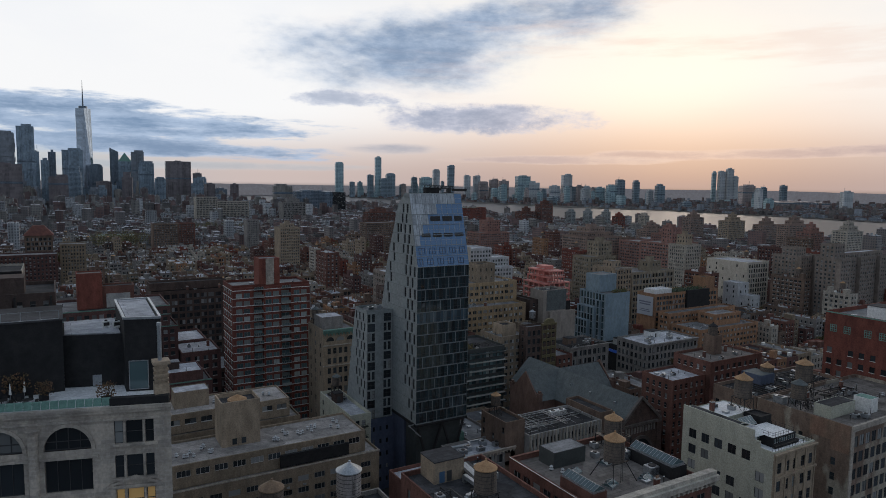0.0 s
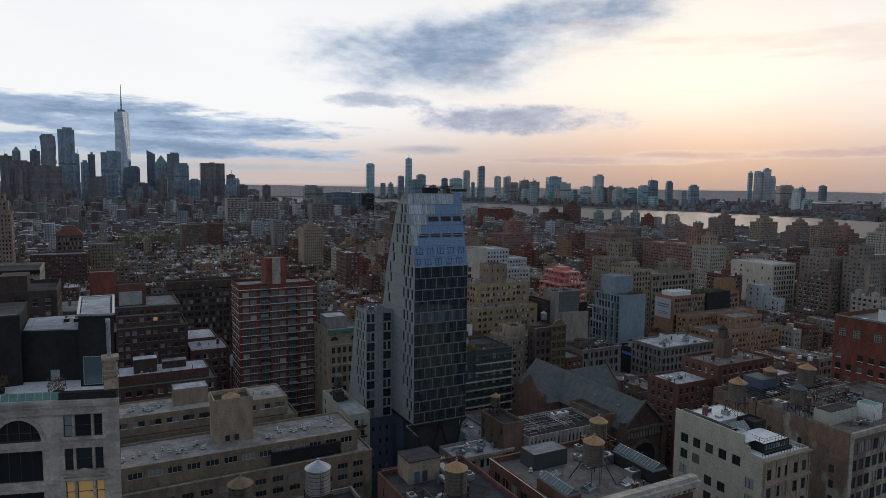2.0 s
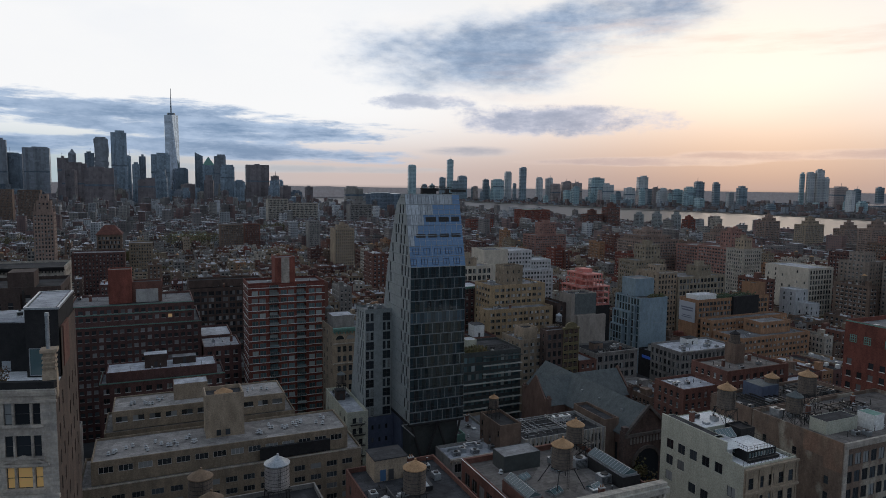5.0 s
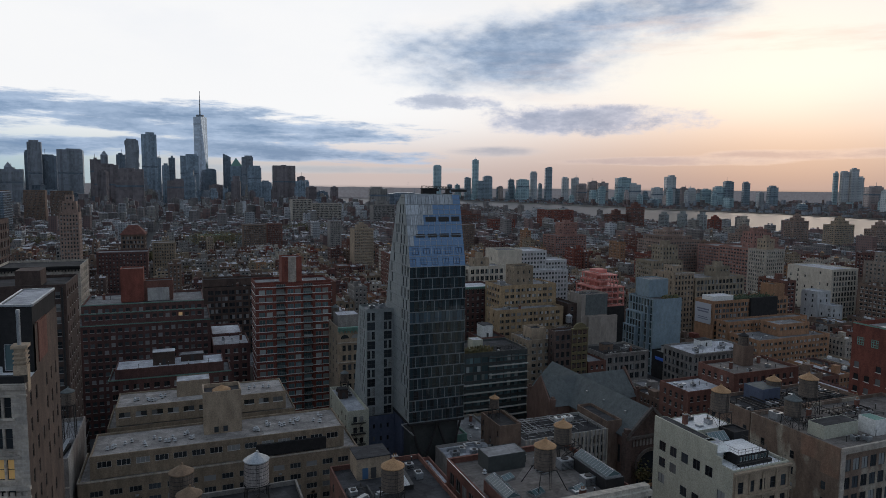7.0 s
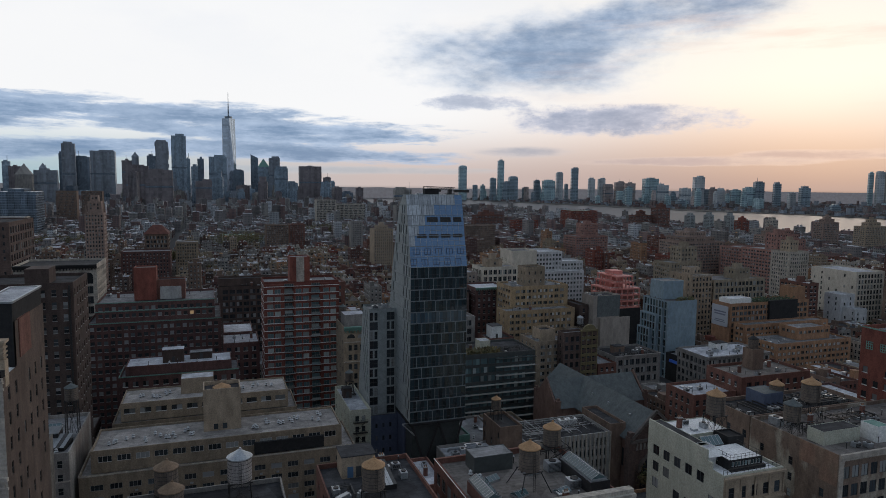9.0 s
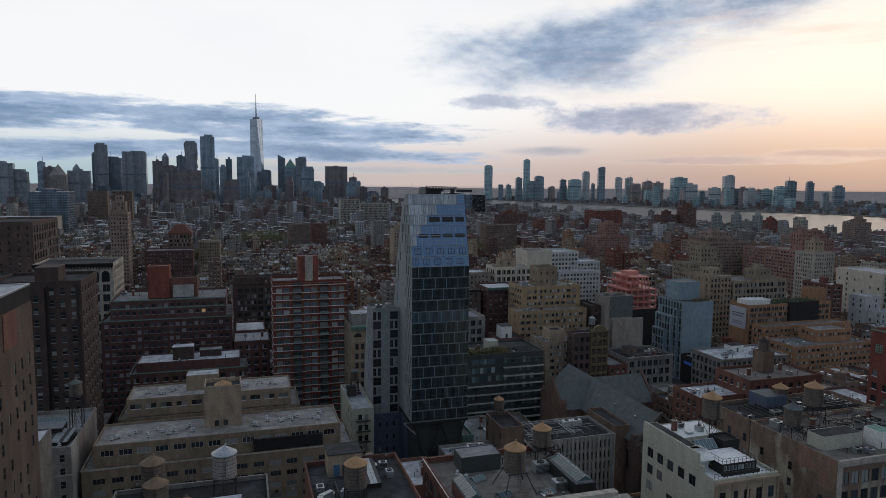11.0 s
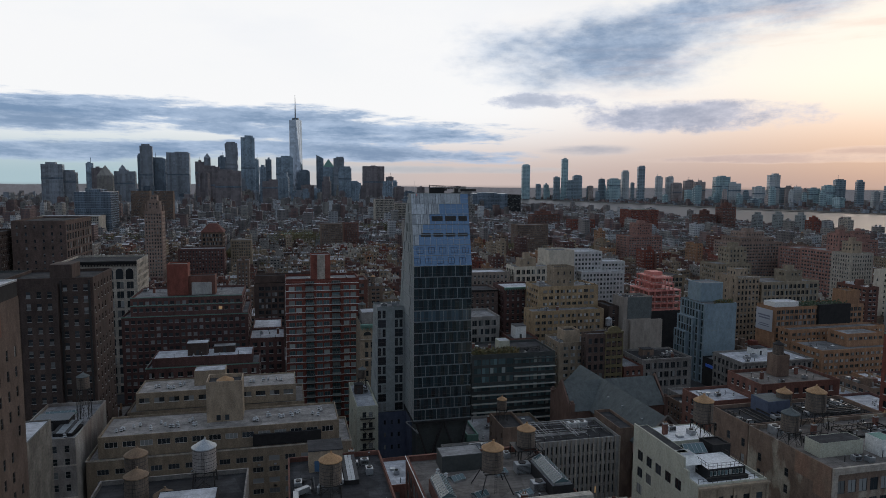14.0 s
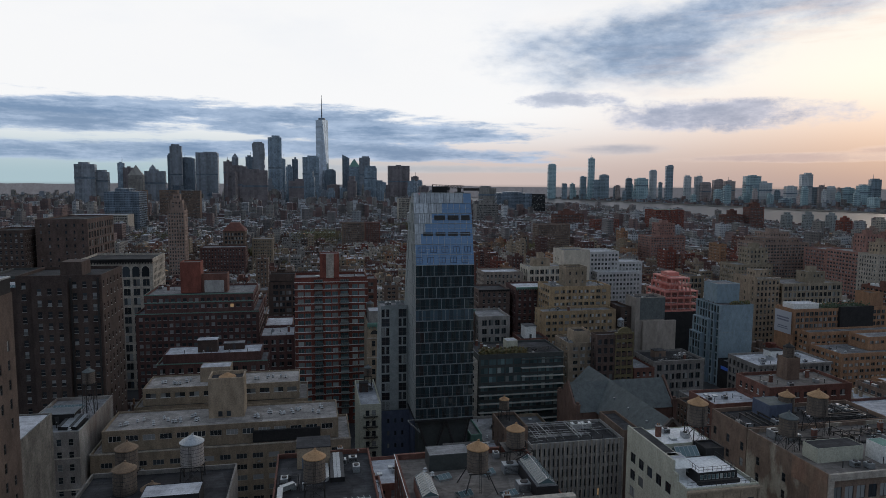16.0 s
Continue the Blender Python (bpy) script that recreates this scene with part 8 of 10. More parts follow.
PRIMER_WALL = surface("rust_primer_wall", (0.33, 0.14, 0.12), (0.24, 0.10, 0.09), 0.4, 0.8, 0.05)
coral_frame()
building("loft_building", "blank grey building with tall plain side wall", 204.8, 219.5, 252.2, 262.5, 45.8, STUCCO, ROOF_DARK, parapet=0.9)
m = Mesh()
m.box(2.2, 14.72, -0.12, -0.004, 35.5, 45.6, bottom=True)
for _x in (11.0, 12.2, 13.4):
    m.box(_x, _x + 0.7, -0.2, -0.125, 37.2, 38.6, bottom=True)
lone("wall_cladding", m, [SLATE], "dark grey cladding sheet on a blank wall", "cladding", pose(204.8, 252.2, 0))
building("loft_building", "lower grey rendered step of the blank building", 208, 224.5, 250.6, 252.1, 35, STUCCO, ROOF_DARK, parapet=0.4)
building("apartment_building", "dark brick building beside the blank grey one", 199.5, 204.6, 256, 272, 41, DARK_BRICK, ROOF_DARK, front=S_SASH)
YB = building("apartment_building", "tall yellow brick apartment building with rows of wide windows", 168.5, 199, 266.4, 284, 49.6, YELLOW_BRICK, ROOF_GREY, front=S_TAN, left=S_TAN, near=0, parapet=1.0)
building("apartment_building", "front wing of the yellow brick building", 161, 197, 256, 266.2, 40, YELLOW_BRICK, ROOF_GREY, front=S_TAN, left=Style(2.95, 5.0, 1.0, 1.3, 0.95), near=0, parapet=1.0)
building("lift_house", "yellow brick lift house with slit windows", 178, 188.5, 271, 280, 9.6, BEIGE_BRICK, ROOF_DARK, z0=48.7, take=False, front=Style(4.0, 3.2, 0.7, 1.4, 1.4), left=Style(4.0, 3.2, 0.7, 1.4, 1.4), belts=[(8.6, TAN_BRICK, 0.15)])
air_unit(171.5, 272, 48.7, 3.2, 2.6, 2.6)
building("apartment_building", "low tan apartment building behind a water tank", 190.5, 199, 243, 255.8, 31, TAN_BRICK, ROOF_GREY, front=S_TAN, near=0)
water_tank(196.5, 250, 30.1, 1.5, 3.0, 3.0, STEEL, STEEL, "small grey metal water tank")
building("apartment_building", "tan brick apartment building with paired pale windows", 163, 179, 229.3, 245, 31.8, TAN_BRICK, ROOF_GREY, front=Style(2.9, 3.2, 2.0, 1.35, 0.9, "two", frame=FRAME_GREY, glaze=BRIGHT_GLAZE, margin=0.7), left=Style(2.9, 3.6, 1.2, 1.35, 0.9), near=0)
building("lift_house", "tan brick lift house", 167, 174, 233, 241, 5.0, TAN_BRICK, ROOF_DARK, z0=30.9, take=False)
BRN = building("loft_building", "narrow brown brick loft with yellow bay front and arched gable", 172.8, 189, 223.7, 228.9, 36.2, BROWNSTONE, ROOF_GREY, front=Style(3.7, 2.6, 1.5, 2.2, 0.8, "two"), left=S_SASH, near=0)
OCHRE = surface("ochre_terracotta", (0.17, 0.14, 0.07), (0.13, 0.108, 0.058), 0.6, 0.7, 0.1)
for i in range(9):
    yb = Mesh()
    yb.box(8.4, 16.1, -0.5, -0.004, 3.2 + 3.7 * i, 4.4 + 3.7 * i, bottom=True)
    part("spandrel", yb, [OCHRE], BRN)
for u in (8.2, 10.7, 13.3, 15.8):
    yb = Mesh()
    yb.box(u, u + 0.45, -0.62, -0.505, 0, 36.4, bottom=True)
    part("pilaster", yb, [OCHRE], BRN)
yb = Mesh()
yb.box(8.0, 16.3, -0.9, 0.3, 36.25, 37.0, bottom=True)
arc = [(12.2 + 3.0 * math.cos(math.pi * k / 12), 37.0 + 2.2 * math.sin(math.pi * k / 12)) for k in range(13)]
yb.poly([(u, -0.7, zz) for u, zz in arc])
for (u0, z0), (u1, z1) in zip(arc, arc[1:]):
    yb.poly([(u0, -0.7, z0), (u0, 0.2, z0), (u1, 0.2, z1), (u1, -0.7, z1)])
part("arched_gable", yb, [OCHRE], BRN)
DG = building("apartment_building", "dark green glass building with planted terraces", 121, 155.3, 215.4, 236, 32.3, DARK_PANEL, ROOF_DARK, front=Style(3.4, 3.3, 2.9, 2.3, 0.4, "three", pane=TEAL_PANE, glaze=TEAL_GLASS, margin=0.3), right=None, left=None, near=0)
for i in range(9):
    s = Mesh()
    s.box(17 if i > 5 else 0, 34.3, -1.5, -0.004, 2.7 + 3.4 * i, 2.9 + 3.4 * i, bottom=True)
    part("balcony_slab", s, [CONCRETE if i < 8 else DARK_PANEL], DG)
building("loft_building", "white roof cabin above planted terrace", 134, 138.5, 222, 227, 4.2, WHITE_BRICK, ROOF_PALE, z0=31.6, take=False, parapet=0.2)
rr = random.Random(12)
hd = Mesh()
for i in range(700):
    c = Vector((rr.uniform(1, 20), rr.uniform(0.6, 3.2) if i % 3 else rr.uniform(5, 6.5), 31.4 + rr.uniform(0, 2.2)))
    u = Vector((rr.uniform(-1, 1), rr.uniform(-1, 1), rr.uniform(-1, 1))).normalized() * 0.42
    v = u.orthogonal()
    hd.poly([tuple(c - u), tuple(c + v), tuple(c + u), tuple(c - v)])
lone("roof_hedge", hd, [LEAF], "green planting along a roof terrace edge", "hedge", pose(121, 215.4, 0), kind="stuff")
pipe_tangle(142, 217, 31.4, 12, 9, 14, 61)
scatter(122, 133, 222, 235, 31.4, 6, 62)
building("loft_building", "narrow pale stone house with arched windows", 111.5, 120.7, 215.8, 236, 30, PALE_STONE, ROOF_GREY, front=S_SASH, near=0)
building("loft_building", "flat dark rear roof with tan wall", 112, 144, 200.5, 213, 9, TAN_BRICK, ROOF_GREY, parapet=1.2)
building("loft_building", "brown stone loft with green cornice", 118, 131, 262, 284, 41, BROWN_BRICK, ROOF_GREY, front=S_SASH, left=S_SASH, near=0, cornice=(COPPER, 1.0, 0.8))
building("loft_building", "pale stone loft of tall windows", 112, 128, 240, 255, 27, PALE_STONE, ROOF_GREY, front=S_LOFT, near=0)
building("apartment_building", "dark brown brick building with tarred roof", 140, 156, 290, 308, 45, BROWNSTONE, ROOF_DARK, front=S_SASH, left=S_SASH, near=0, cornice=(DARK_METAL, 0.8, 0.6))
building("loft_building", "red-brown brick loft with green copper cornice", 158, 175.5, 286, 304, 46.5, MAROON, ROOF_PALE, front=S_SASH, left=S_SASH, near=0, cornice=(COPPER, 1.0, 0.8))
building("loft_building", "grey stone loft with wide window rows", 131.5, 146, 257, 276, 38.5, GREY_BRICK, ROOF_GREY, front=S_LOFT, left=S_LOFT, near=0, parapet=1.0)
bulkhead(150, 247, 30, 5, 6, 5.5, WHITE_PAINT)
building("loft_building", "low brick building under a white stair hut", 147, 159.5, 244, 256, 30.9, RED_BRICK, ROOF_DARK, front=S_SASH, near=0)
OB = building("apartment_building", "orange brick building with painted sign wall and roof garden", 300, 356, 266, 280, 34.8, ORANGE_BRICK, ROOF_GREY, front=Style(3.1, 2.7, 2.2, 1.9, 0.7, "two", frame=FRAME_BROWN, glaze=PALE_GLAZE), left=None, near=0)
bb = thing("billboard", "faded pale wall billboard with illegible lettering bars", "billboard", pose(299.6, 267.2, 21.5))
m = Mesh()
m.box(-0.12, -0.01, 0, 12.2, 0, 11.5, bottom=True)
part("board", m, [plain("billboard_paper", (0.40, 0.42, 0.46), 0.7)], bb)
for i, (a, b, z) in enumerate(((1.5, 10.6, 7.6), (1.8, 10.2, 6.2), (2.5, 9.6, 3.2), (2.0, 10.0, 2.2))):
    m = Mesh()
    m.box(-0.16, -0.125, a, b, z, z + (0.8 if i < 2 else 0.45), bottom=True)
    part("lettering_bar", m, [plain("billboard_ink", (0.16, 0.17, 0.22), 0.7)], bb)
building("lift_house", "white roof cabin on the orange building", 301, 316, 268, 276, 3.2, WHITE_PAINT, ROOF_PALE, z0=33.9, take=False, parapet=0.3)
hd = Mesh()
rr = random.Random(19)
for i in range(900):
    c = Vector((rr.uniform(0, 30), rr.uniform(0, 2.2) if i % 2 else rr.uniform(4, 9), 0.2 + rr.uniform(0, 2.6) * (0.6 + 0.4 * math.sin(i * 0.7))))
    u = Vector((rr.uniform(-1, 1), rr.uniform(-1, 1), rr.uniform(-1, 1))).normalized() * 0.45
    v = u.orthogonal()
    hd.poly([tuple(c - u), tuple(c + v), tuple(c + u), tuple(c - v)])
lone("roof_garden", hd, [HEDGE], "dark green shrubs of a roof garden", "shrubs", pose(316.5, 266.6, 33.9), kind="stuff")
building("lift_house", "orange brick lift house", 346, 355, 268, 277, 8.0, ORANGE_BRICK, ROOF_BROWN, z0=33.9, take=False)
building("scaffold", "dark netted scaffold on the orange building", 326, 346, 264.4, 265.9, 35.5, DARK_METAL, ROOF_DARK, parapet=0.1, take=False)
building("apartment_building", "lower front wing of the orange brick building", 301, 360, 256, 264.3, 25, ORANGE_BRICK, ROOF_GREY, front=S_TAN, left=S_TAN, near=0)
building("loft_building", "low orange brick building with setbacks", 298, 348, 232, 252, 20.5, ORANGE_BRICK, ROOF_GREY, front=S_TAN, left=S_TAN, near=0)
building("lift_house", "orange brick set-back storey", 318, 340, 238, 250, 6.5, ORANGE_BRICK, ROOF_GREY, z0=19.7, take=False, front=S_TAN, left=S_TAN)

for k, box_ in enumerate(((177, 192, 148.5, 160.5, 31.7, 8), (194, 204, 147, 161, 36.3, 5), (212, 221, 147, 161, 36.3, 5), (225, 261, 151, 171, 21.2, 16), (201, 222.5, 226.2, 231, 22.7, 6), (249, 284, 225, 229, 19.0, 6), (114, 124, 173, 199, 13.2, 8), (170, 177, 273.5, 283, 48.7, 3), (191, 199, 268, 283, 48.7, 4), (161, 185.5, 257, 265.5, 39.1, 6), (164, 167, 230, 244.5, 30.9, 3), (302, 345, 277, 279.9, 33.9, 5), (299, 317, 233, 251, 19.7, 6), (341, 347.5, 233, 251, 19.7, 4), (114, 143, 201.5, 212.5, 7.9, 6), (205.5, 219, 253.5, 262, 44.9, 4), (253, 255, 259, 277, 39.0, 3))):
    scatter(*box_, 200 + k)

# ---- blocks farther back that can be told apart ----
def step_top(x, y, z, sx, sy, sz, mat, roof=ROOF_GREY):
    st = Style(3.1, 2.6, 1.1, 1.5, 0.9, skip=0.15, margin=0.6, top=1.0) if sz > 4 else None
    ob = building("lift_house", "set-back masonry roof storey", x, x + sx, y, y + sy, sz, mat, roof, z0=z, take=False, parapet=0.4, front=st, left=st)
    if sx > 8:
        building("", "", x + sx * 0.3, x + sx * 0.7, y + sy * 0.3, y + sy * 0.7, 3.2, mat, ROOF_DARK, z0=sz - 0.4, parent=ob, take=False, parapet=0.3)
    return ob


building("apartment_building", "red brick apartment pair with plain fronts", 462, 500, 396, 430, 48, HAZED_RED_BRICK, ROOF_GREY, front=S_WIDE, left=S_WIDE)
building("apartment_building", "red brick apartment block with raised core", 474, 500, 440, 468, 45.5, HAZED_RED_BRICK, ROOF_GREY, front=S_WIDE, left=S_WIDE)
step_top(472, 402, 47.2, 12, 12, 14, HAZED_RED_BRICK)
step_top(485, 400, 47.2, 13, 16, 7, HAZED_RED_BRICK)
building("apartment_building", "olive tan stepped apartment building", 326, 352, 350, 368, 47, OLIVE_BRICK, ROOF_GREY, front=S_TIGHT, left=S_TIGHT)
step_top(338, 354, 46.2, 13, 12, 11, OLIVE_BRICK)
building("apartment_building", "maroon brick building with terraced top", 448, 494, 486, 522, 47, HAZED_BROWN_BRICK, ROOF_GREY, front=S_WIDE, left=S_WIDE)
step_top(453, 490, 46.2, 34, 28, 5, HAZED_BROWN_BRICK)
step_top(460, 494, 51, 20, 20, 5, HAZED_BROWN_BRICK)
building("loft_building", "cream loft building with a grid of dark windows", 444, 470, 307, 343, 42, CREAM_RENDER, ROOF_PALE, front=Style(3.7, 2.9, 1.9, 2.4, 0.7, "two"), left=Style(3.7, 6.0, 1.2, 1.7, 0.8, skip=0.4))
TAUPE = masonry("taupe_brick", (0.25, 0.21, 0.18), (0.20, 0.168, 0.145))
S_FLATS = Style(2.9, 2.9, 1.35, 1.5, 0.85, frame=FRAME_GREY, glaze=PALE_GLAZE, margin=0.7)
TA = building("apartment_building", "tall taupe brick apartment tower with notched fronts", 479, 508, 290, 310, 47, TAUPE, ROOF_GREY, front=S_FLATS, left=S_FLATS)
TB = building("apartment_building", "broad taupe brick apartment tower with roof garden", 457, 525, 249, 264, 50, TAUPE, ROOF_GREY, front=S_FLATS, left=S_FLATS)
for par, spans, z in ((TA, ((479.0, 487.0, 287.4, 289.9), (498.0, 508.0, 287.4, 289.9)), 47.4), (TB, ((457.0, 470.0, 246.4, 248.9), (482.0, 494.0, 246.4, 248.9), (508.0, 525.0, 246.4, 248.9)), 50.4)):
    for x0, x1, y0, y1 in spans:
        building("", "", x0, x1, y0, y1, z, TAUPE, ROOF_GREY, front=S_FLATS, left=None, parent=par, parapet=0.4)
building("", "", 459, 471, 252, 262, 60, TAUPE, ROOF_DARK, front=S_FLATS, left=S_FLATS, parent=TB, take=False)
building("", "", 484, 496, 294, 306, 53, TAUPE, ROOF_DARK, front=S_FLATS, left=S_FLATS, parent=TA, take=False)
building("", "", 472, 522, 252, 262, 53.5, TAUPE, ROOF_PALE, front=S_FLATS, parent=TB, take=False)
building("apartment_building", "white stepped modern house group", 410, 422, 290, 302, 31, WHITE_RENDER, ROOF_PALE, front=S_SPARSE, left=S_SPARSE)
building("apartment_building", "white stepped modern house", 412, 422, 281, 289.8, 23, WHITE_RENDER, ROOF_PALE, front=S_SPARSE, left=S_SPARSE)
building("apartment_building", "narrow cream apartment tower", 456, 476, 374, 392, 49, PALE_STONE, ROOF_GREY, front=S_TIGHT, left=S_TIGHT)
step_top(460, 378, 48.2, 9, 9, 9, TAN_BRICK)
building("loft_building", "brown-tan ornate loft building with crown", 331, 372, 314, 336, 40, OLIVE_BRICK, ROOF_GREY, front=S_LOFT, left=S_LOFT)
step_top(351, 318, 39.2, 12, 10, 7, OLIVE_BRICK)
building("loft_building", "slim tan office building with a grid of windows", 310, 325, 309, 330, 44.6, TAN_BRICK, ROOF_GREY, front=Style(3.4, 2.5, 1.3, 1.9, 0.8, margin=0.6), left=Style(3.4, 7.0, 1.0, 1.7, 0.9, skip=0.4), cornice=(LIMESTONE, 0.9, 0.6))
step_top(314, 316, 43.8, 8, 8, 4.5, TAN_BRICK)
CL = building("loft_building", "cream loft with large paired windows", 176, 199, 322, 336, 52, CREAM_RENDER, ROOF_GREY, front=S_LOFT, left=S_LOFT)
step_top(181, 325, 51.2, 9, 8, 5, TAN_BRICK)
building("loft_building", "grey-tan loft with small windows", 150, 172, 318, 334, 50, TAUPE, ROOF_PALE, front=S_TIGHT, left=S_TIGHT)
building("apartment_building", "cream apartment block with blank side", 209, 226, 352, 370, 57.5, CREAM_RENDER, ROOF_GREY, front=None, left=S_SPARSE)
building("apartment_building", "white terraced apartment block", 230, 252, 366, 388, 55, WHITE_RENDER, ROOF_PALE, front=S_SMALL, left=S_SMALL)
building("apartment_building", "white terraced apartment block lower steps", 252.2, 274, 376, 392, 47, WHITE_RENDER, ROOF_PALE, front=S_SMALL, left=S_SMALL)
building("apartment_building", "lower front of the white terraced block", 234, 264, 358, 365.8, 43, WHITE_RENDER, ROOF_PALE, front=S_SMALL, left=S_SMALL)
building("apartment_building", "red-brown brick apartment block with tall core", 425, 467, 640, 668, 41, HAZED_RED_BRICK, ROOF_GREY, front=S_WIDE, left=S_WIDE)
step_top(438, 644, 40.2, 18, 18, 15, HAZED_RED_BRICK)
building("warehouse", "long dark red brick warehouse with green roof", 704, 764, 1130, 1172, 50, BRIGHT_RED, COPPER, front=S_SASH, left=S_SASH)
building("apartment_building", "tall red brick tower near the river", 869, 900, 1080, 1100, 57, RED_BRICK, ROOF_GREY, front=S_WIDE, left=S_WIDE)
building("apartment_building", "red brick building with pointed roof house near the river", 826, 866, 1090, 1112, 42, RED_BRICK, ROOF_GREY, front=S_WIDE, left=S_WIDE)
step_top(876, 1083, 56, 16, 10, 8, RED_BRICK)
step_top(838, 1094, 41, 14, 12, 9, RED_BRICK)
for i, (x, y, w, h, m_) in enumerate(((930, 1055, 11, 43, GREY_PANEL), (957, 1032, 10, 45, GREY_PANEL), (990, 1012, 9, 44, GREY_PANEL), (925, 915, 16, 40, BRIGHT_RED), (1006, 925, 13, 40, PALE_STONE), (928, 752, 34, 46, HAZED_BROWN_BRICK), (882, 645, 40, 47, TAN_BRICK), (845, 525, 46, 49, HAZED_BROWN_BRICK), (800, 470, 30, 44, HAZED_RED_BRICK), (789, 420, 34, 49, PALE_STONE), (960, 640, 40, 40, HAZED_BROWN_BRICK), (640, 560, 40, 40, HAZED_RED_BRICK), (700, 640, 36, 38, HAZED_BROWN_BRICK))):
    building("apartment_building", "river-side apartment building" + (" of grey glass" if m_ is GREY_PANEL else " of brick"), x, x + w, y, y + 18, h, m_, ROOF_GREY, front=S_WIDE, left=S_WIDE, group="river buildings")
    step_top(x + w * 0.2, y + 3, h - 0.8, w * 0.6, 10, 6, m_)
    if w > 20:
        step_top(x + w * 0.35, y + 5.4, h + 4.6, w * 0.33, 6.6, 5, m_)
building("apartment_building", "bright red brick block among low houses", 545, 592, 1055, 1075, 36, BRIGHT_RED, ROOF_GREY, front=S_WIDE, left=S_WIDE)
building("apartment_building", "red brick block with stepped top", 520, 580, 1180, 1200, 40, RED_BRICK, ROOF_GREY, front=S_WIDE, left=S_WIDE)
step_top(532, 1184, 39.2, 30, 12, 7, RED_BRICK)
building("apartment_building", "brown brick apartment slab over the village", 355, 400, 810, 832, 44, BROWN_BRICK, ROOF_GREY, front=S_WIDE, left=S_WIDE)
building("apartment_building", "tan brick apartment tower", 195, 216, 664, 684, 50.5, TAN_BRICK, ROOF_GREY, front=S_TIGHT, right=S_TIGHT)
step_top(199, 668, 49.7, 12, 10, 4.5, TAN_BRICK)
building("apartment_building", "grey brick apartment tower", 212, 228, 870, 886, 47, GREY_BRICK, ROOF_GREY, front=S_WIDE, right=S_WIDE)
building("apartment_building", "maroon brick block of flats before a hall", -42, -2, 612, 634, 37, MAROON, ROOF_GREY, front=S_SASH, right=S_SASH)
dm_ = building("loft_building", "brown hall under a red hipped tile roof", -25, -5, 640, 662, 50, BROWN_BRICK, ROOF_BROWN, front=S_LOFT, right=S_LOFT)
hp = Mesh()
_k = [(-1, -1, 50.05), (21, -1, 50.05), (21, 23, 50.05), (-1, 23, 50.05)]
_u = [(6, 8, 58), (14, 8, 58), (14, 14, 58), (6, 14, 58)]
for i in range(4):
    hp.poly([_k[i], _k[(i + 1) % 4], _u[(i + 1) % 4], _u[i]])
hp.poly(_u)
part("hipped_roof", hp, [masonry("red_roof_tiles", (0.15, 0.065, 0.05), (0.11, 0.05, 0.042), course=0.3, length=0.3)], dm_, "red tiled hipped roof")
building("apartment_building", "tan brick apartment block", 0, 20, 660, 680, 40.5, BEIGE_BRICK, ROOF_GREY, front=S_TIGHT, right=S_SASH)
building("hall", "low hall with long pale green copper roof", 48, 98, 1080, 1100, 15, PALE_STONE, COPPER, front=S_LOFT, parapet=0.1)
TAKEN.append((20, 125, 930, 1079))
building("apartment_building", "brown brick apartment block among low houses", 100, 130, 880, 900, 43, BROWN_BRICK, ROOF_GREY, front=S_WIDE, right=S_WIDE)
building("apartment_building", "red-brown brick apartment block among low houses", 133, 154, 905, 925, 42, RED_BRICK, ROOF_GREY, front=S_WIDE, right=S_WIDE)
building("apartment_building", "cream office slab with a grid of windows", 255, 300, 1480, 1505, 62, PALE_STONE, ROOF_GREY, front=S_LOFT)
building("apartment_building", "long cream warehouse block", 304, 372, 1500, 1530, 52, PALE_STONE, ROOF_GREY, front=S_LOFT)
building("apartment_building", "grey stone office block with stepped top", 420, 470, 1400, 1430, 52, GREY_BRICK, ROOF_GREY, front=S_LOFT)
step_top(430, 1404, 51.2, 28, 18, 9, GREY_BRICK)
ot = building("loft_building", "ornate brown setback tower with a crown of finials", -65, -51, 590, 606, 72, HAZED_BROWN_BRICK, ROOF_DARK, front=S_TIGHT, right=S_TIGHT)
step_top(-63, 593, 71.2, 10, 10, 10, HAZED_BROWN_BRICK)
step_top(-61, 595, 80.4, 6, 6, 6, HAZED_BROWN_BRICK)
for i in range(4):
    m = Mesh()
    m.tube((i % 2) * 12 + 1, (i // 2) * 14 + 1, 72, 79, 0.8, 0.1, 8)
    part("finial", m, [HAZED_BROWN_BRICK], ot)
for x, y, h in ((-330, 1500, 78), (-215, 1480, 78), (-270, 1530, 78)):
    building("apartment_building", "brown-grey slab tower with a fine window grid", x, x + 38, y, y + 22, h, BROWN_BRICK, ROOF_DARK, front=S_TIGHT, group="slab towers")
building("office_building", "long low pale office block", -330, -240, 1150, 1190, 42, PALE_STONE, ROOF_PALE, front=S_LOFT)
building("loft_building", "dark banded office block", 640, 745, 1850, 1900, 67, DARK_METAL, ROOF_DARK, front=Style(4.0, 6, 5.6, 1.8, 1.2, "plain"))

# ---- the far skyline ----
# distance haze is mixed into these colours, paler and bluer than the walls
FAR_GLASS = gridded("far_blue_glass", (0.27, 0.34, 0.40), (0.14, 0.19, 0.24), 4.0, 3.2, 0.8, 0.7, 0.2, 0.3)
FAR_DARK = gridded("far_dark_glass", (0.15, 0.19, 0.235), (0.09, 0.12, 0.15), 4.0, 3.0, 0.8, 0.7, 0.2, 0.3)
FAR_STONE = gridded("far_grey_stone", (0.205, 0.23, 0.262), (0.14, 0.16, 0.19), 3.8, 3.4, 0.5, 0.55)
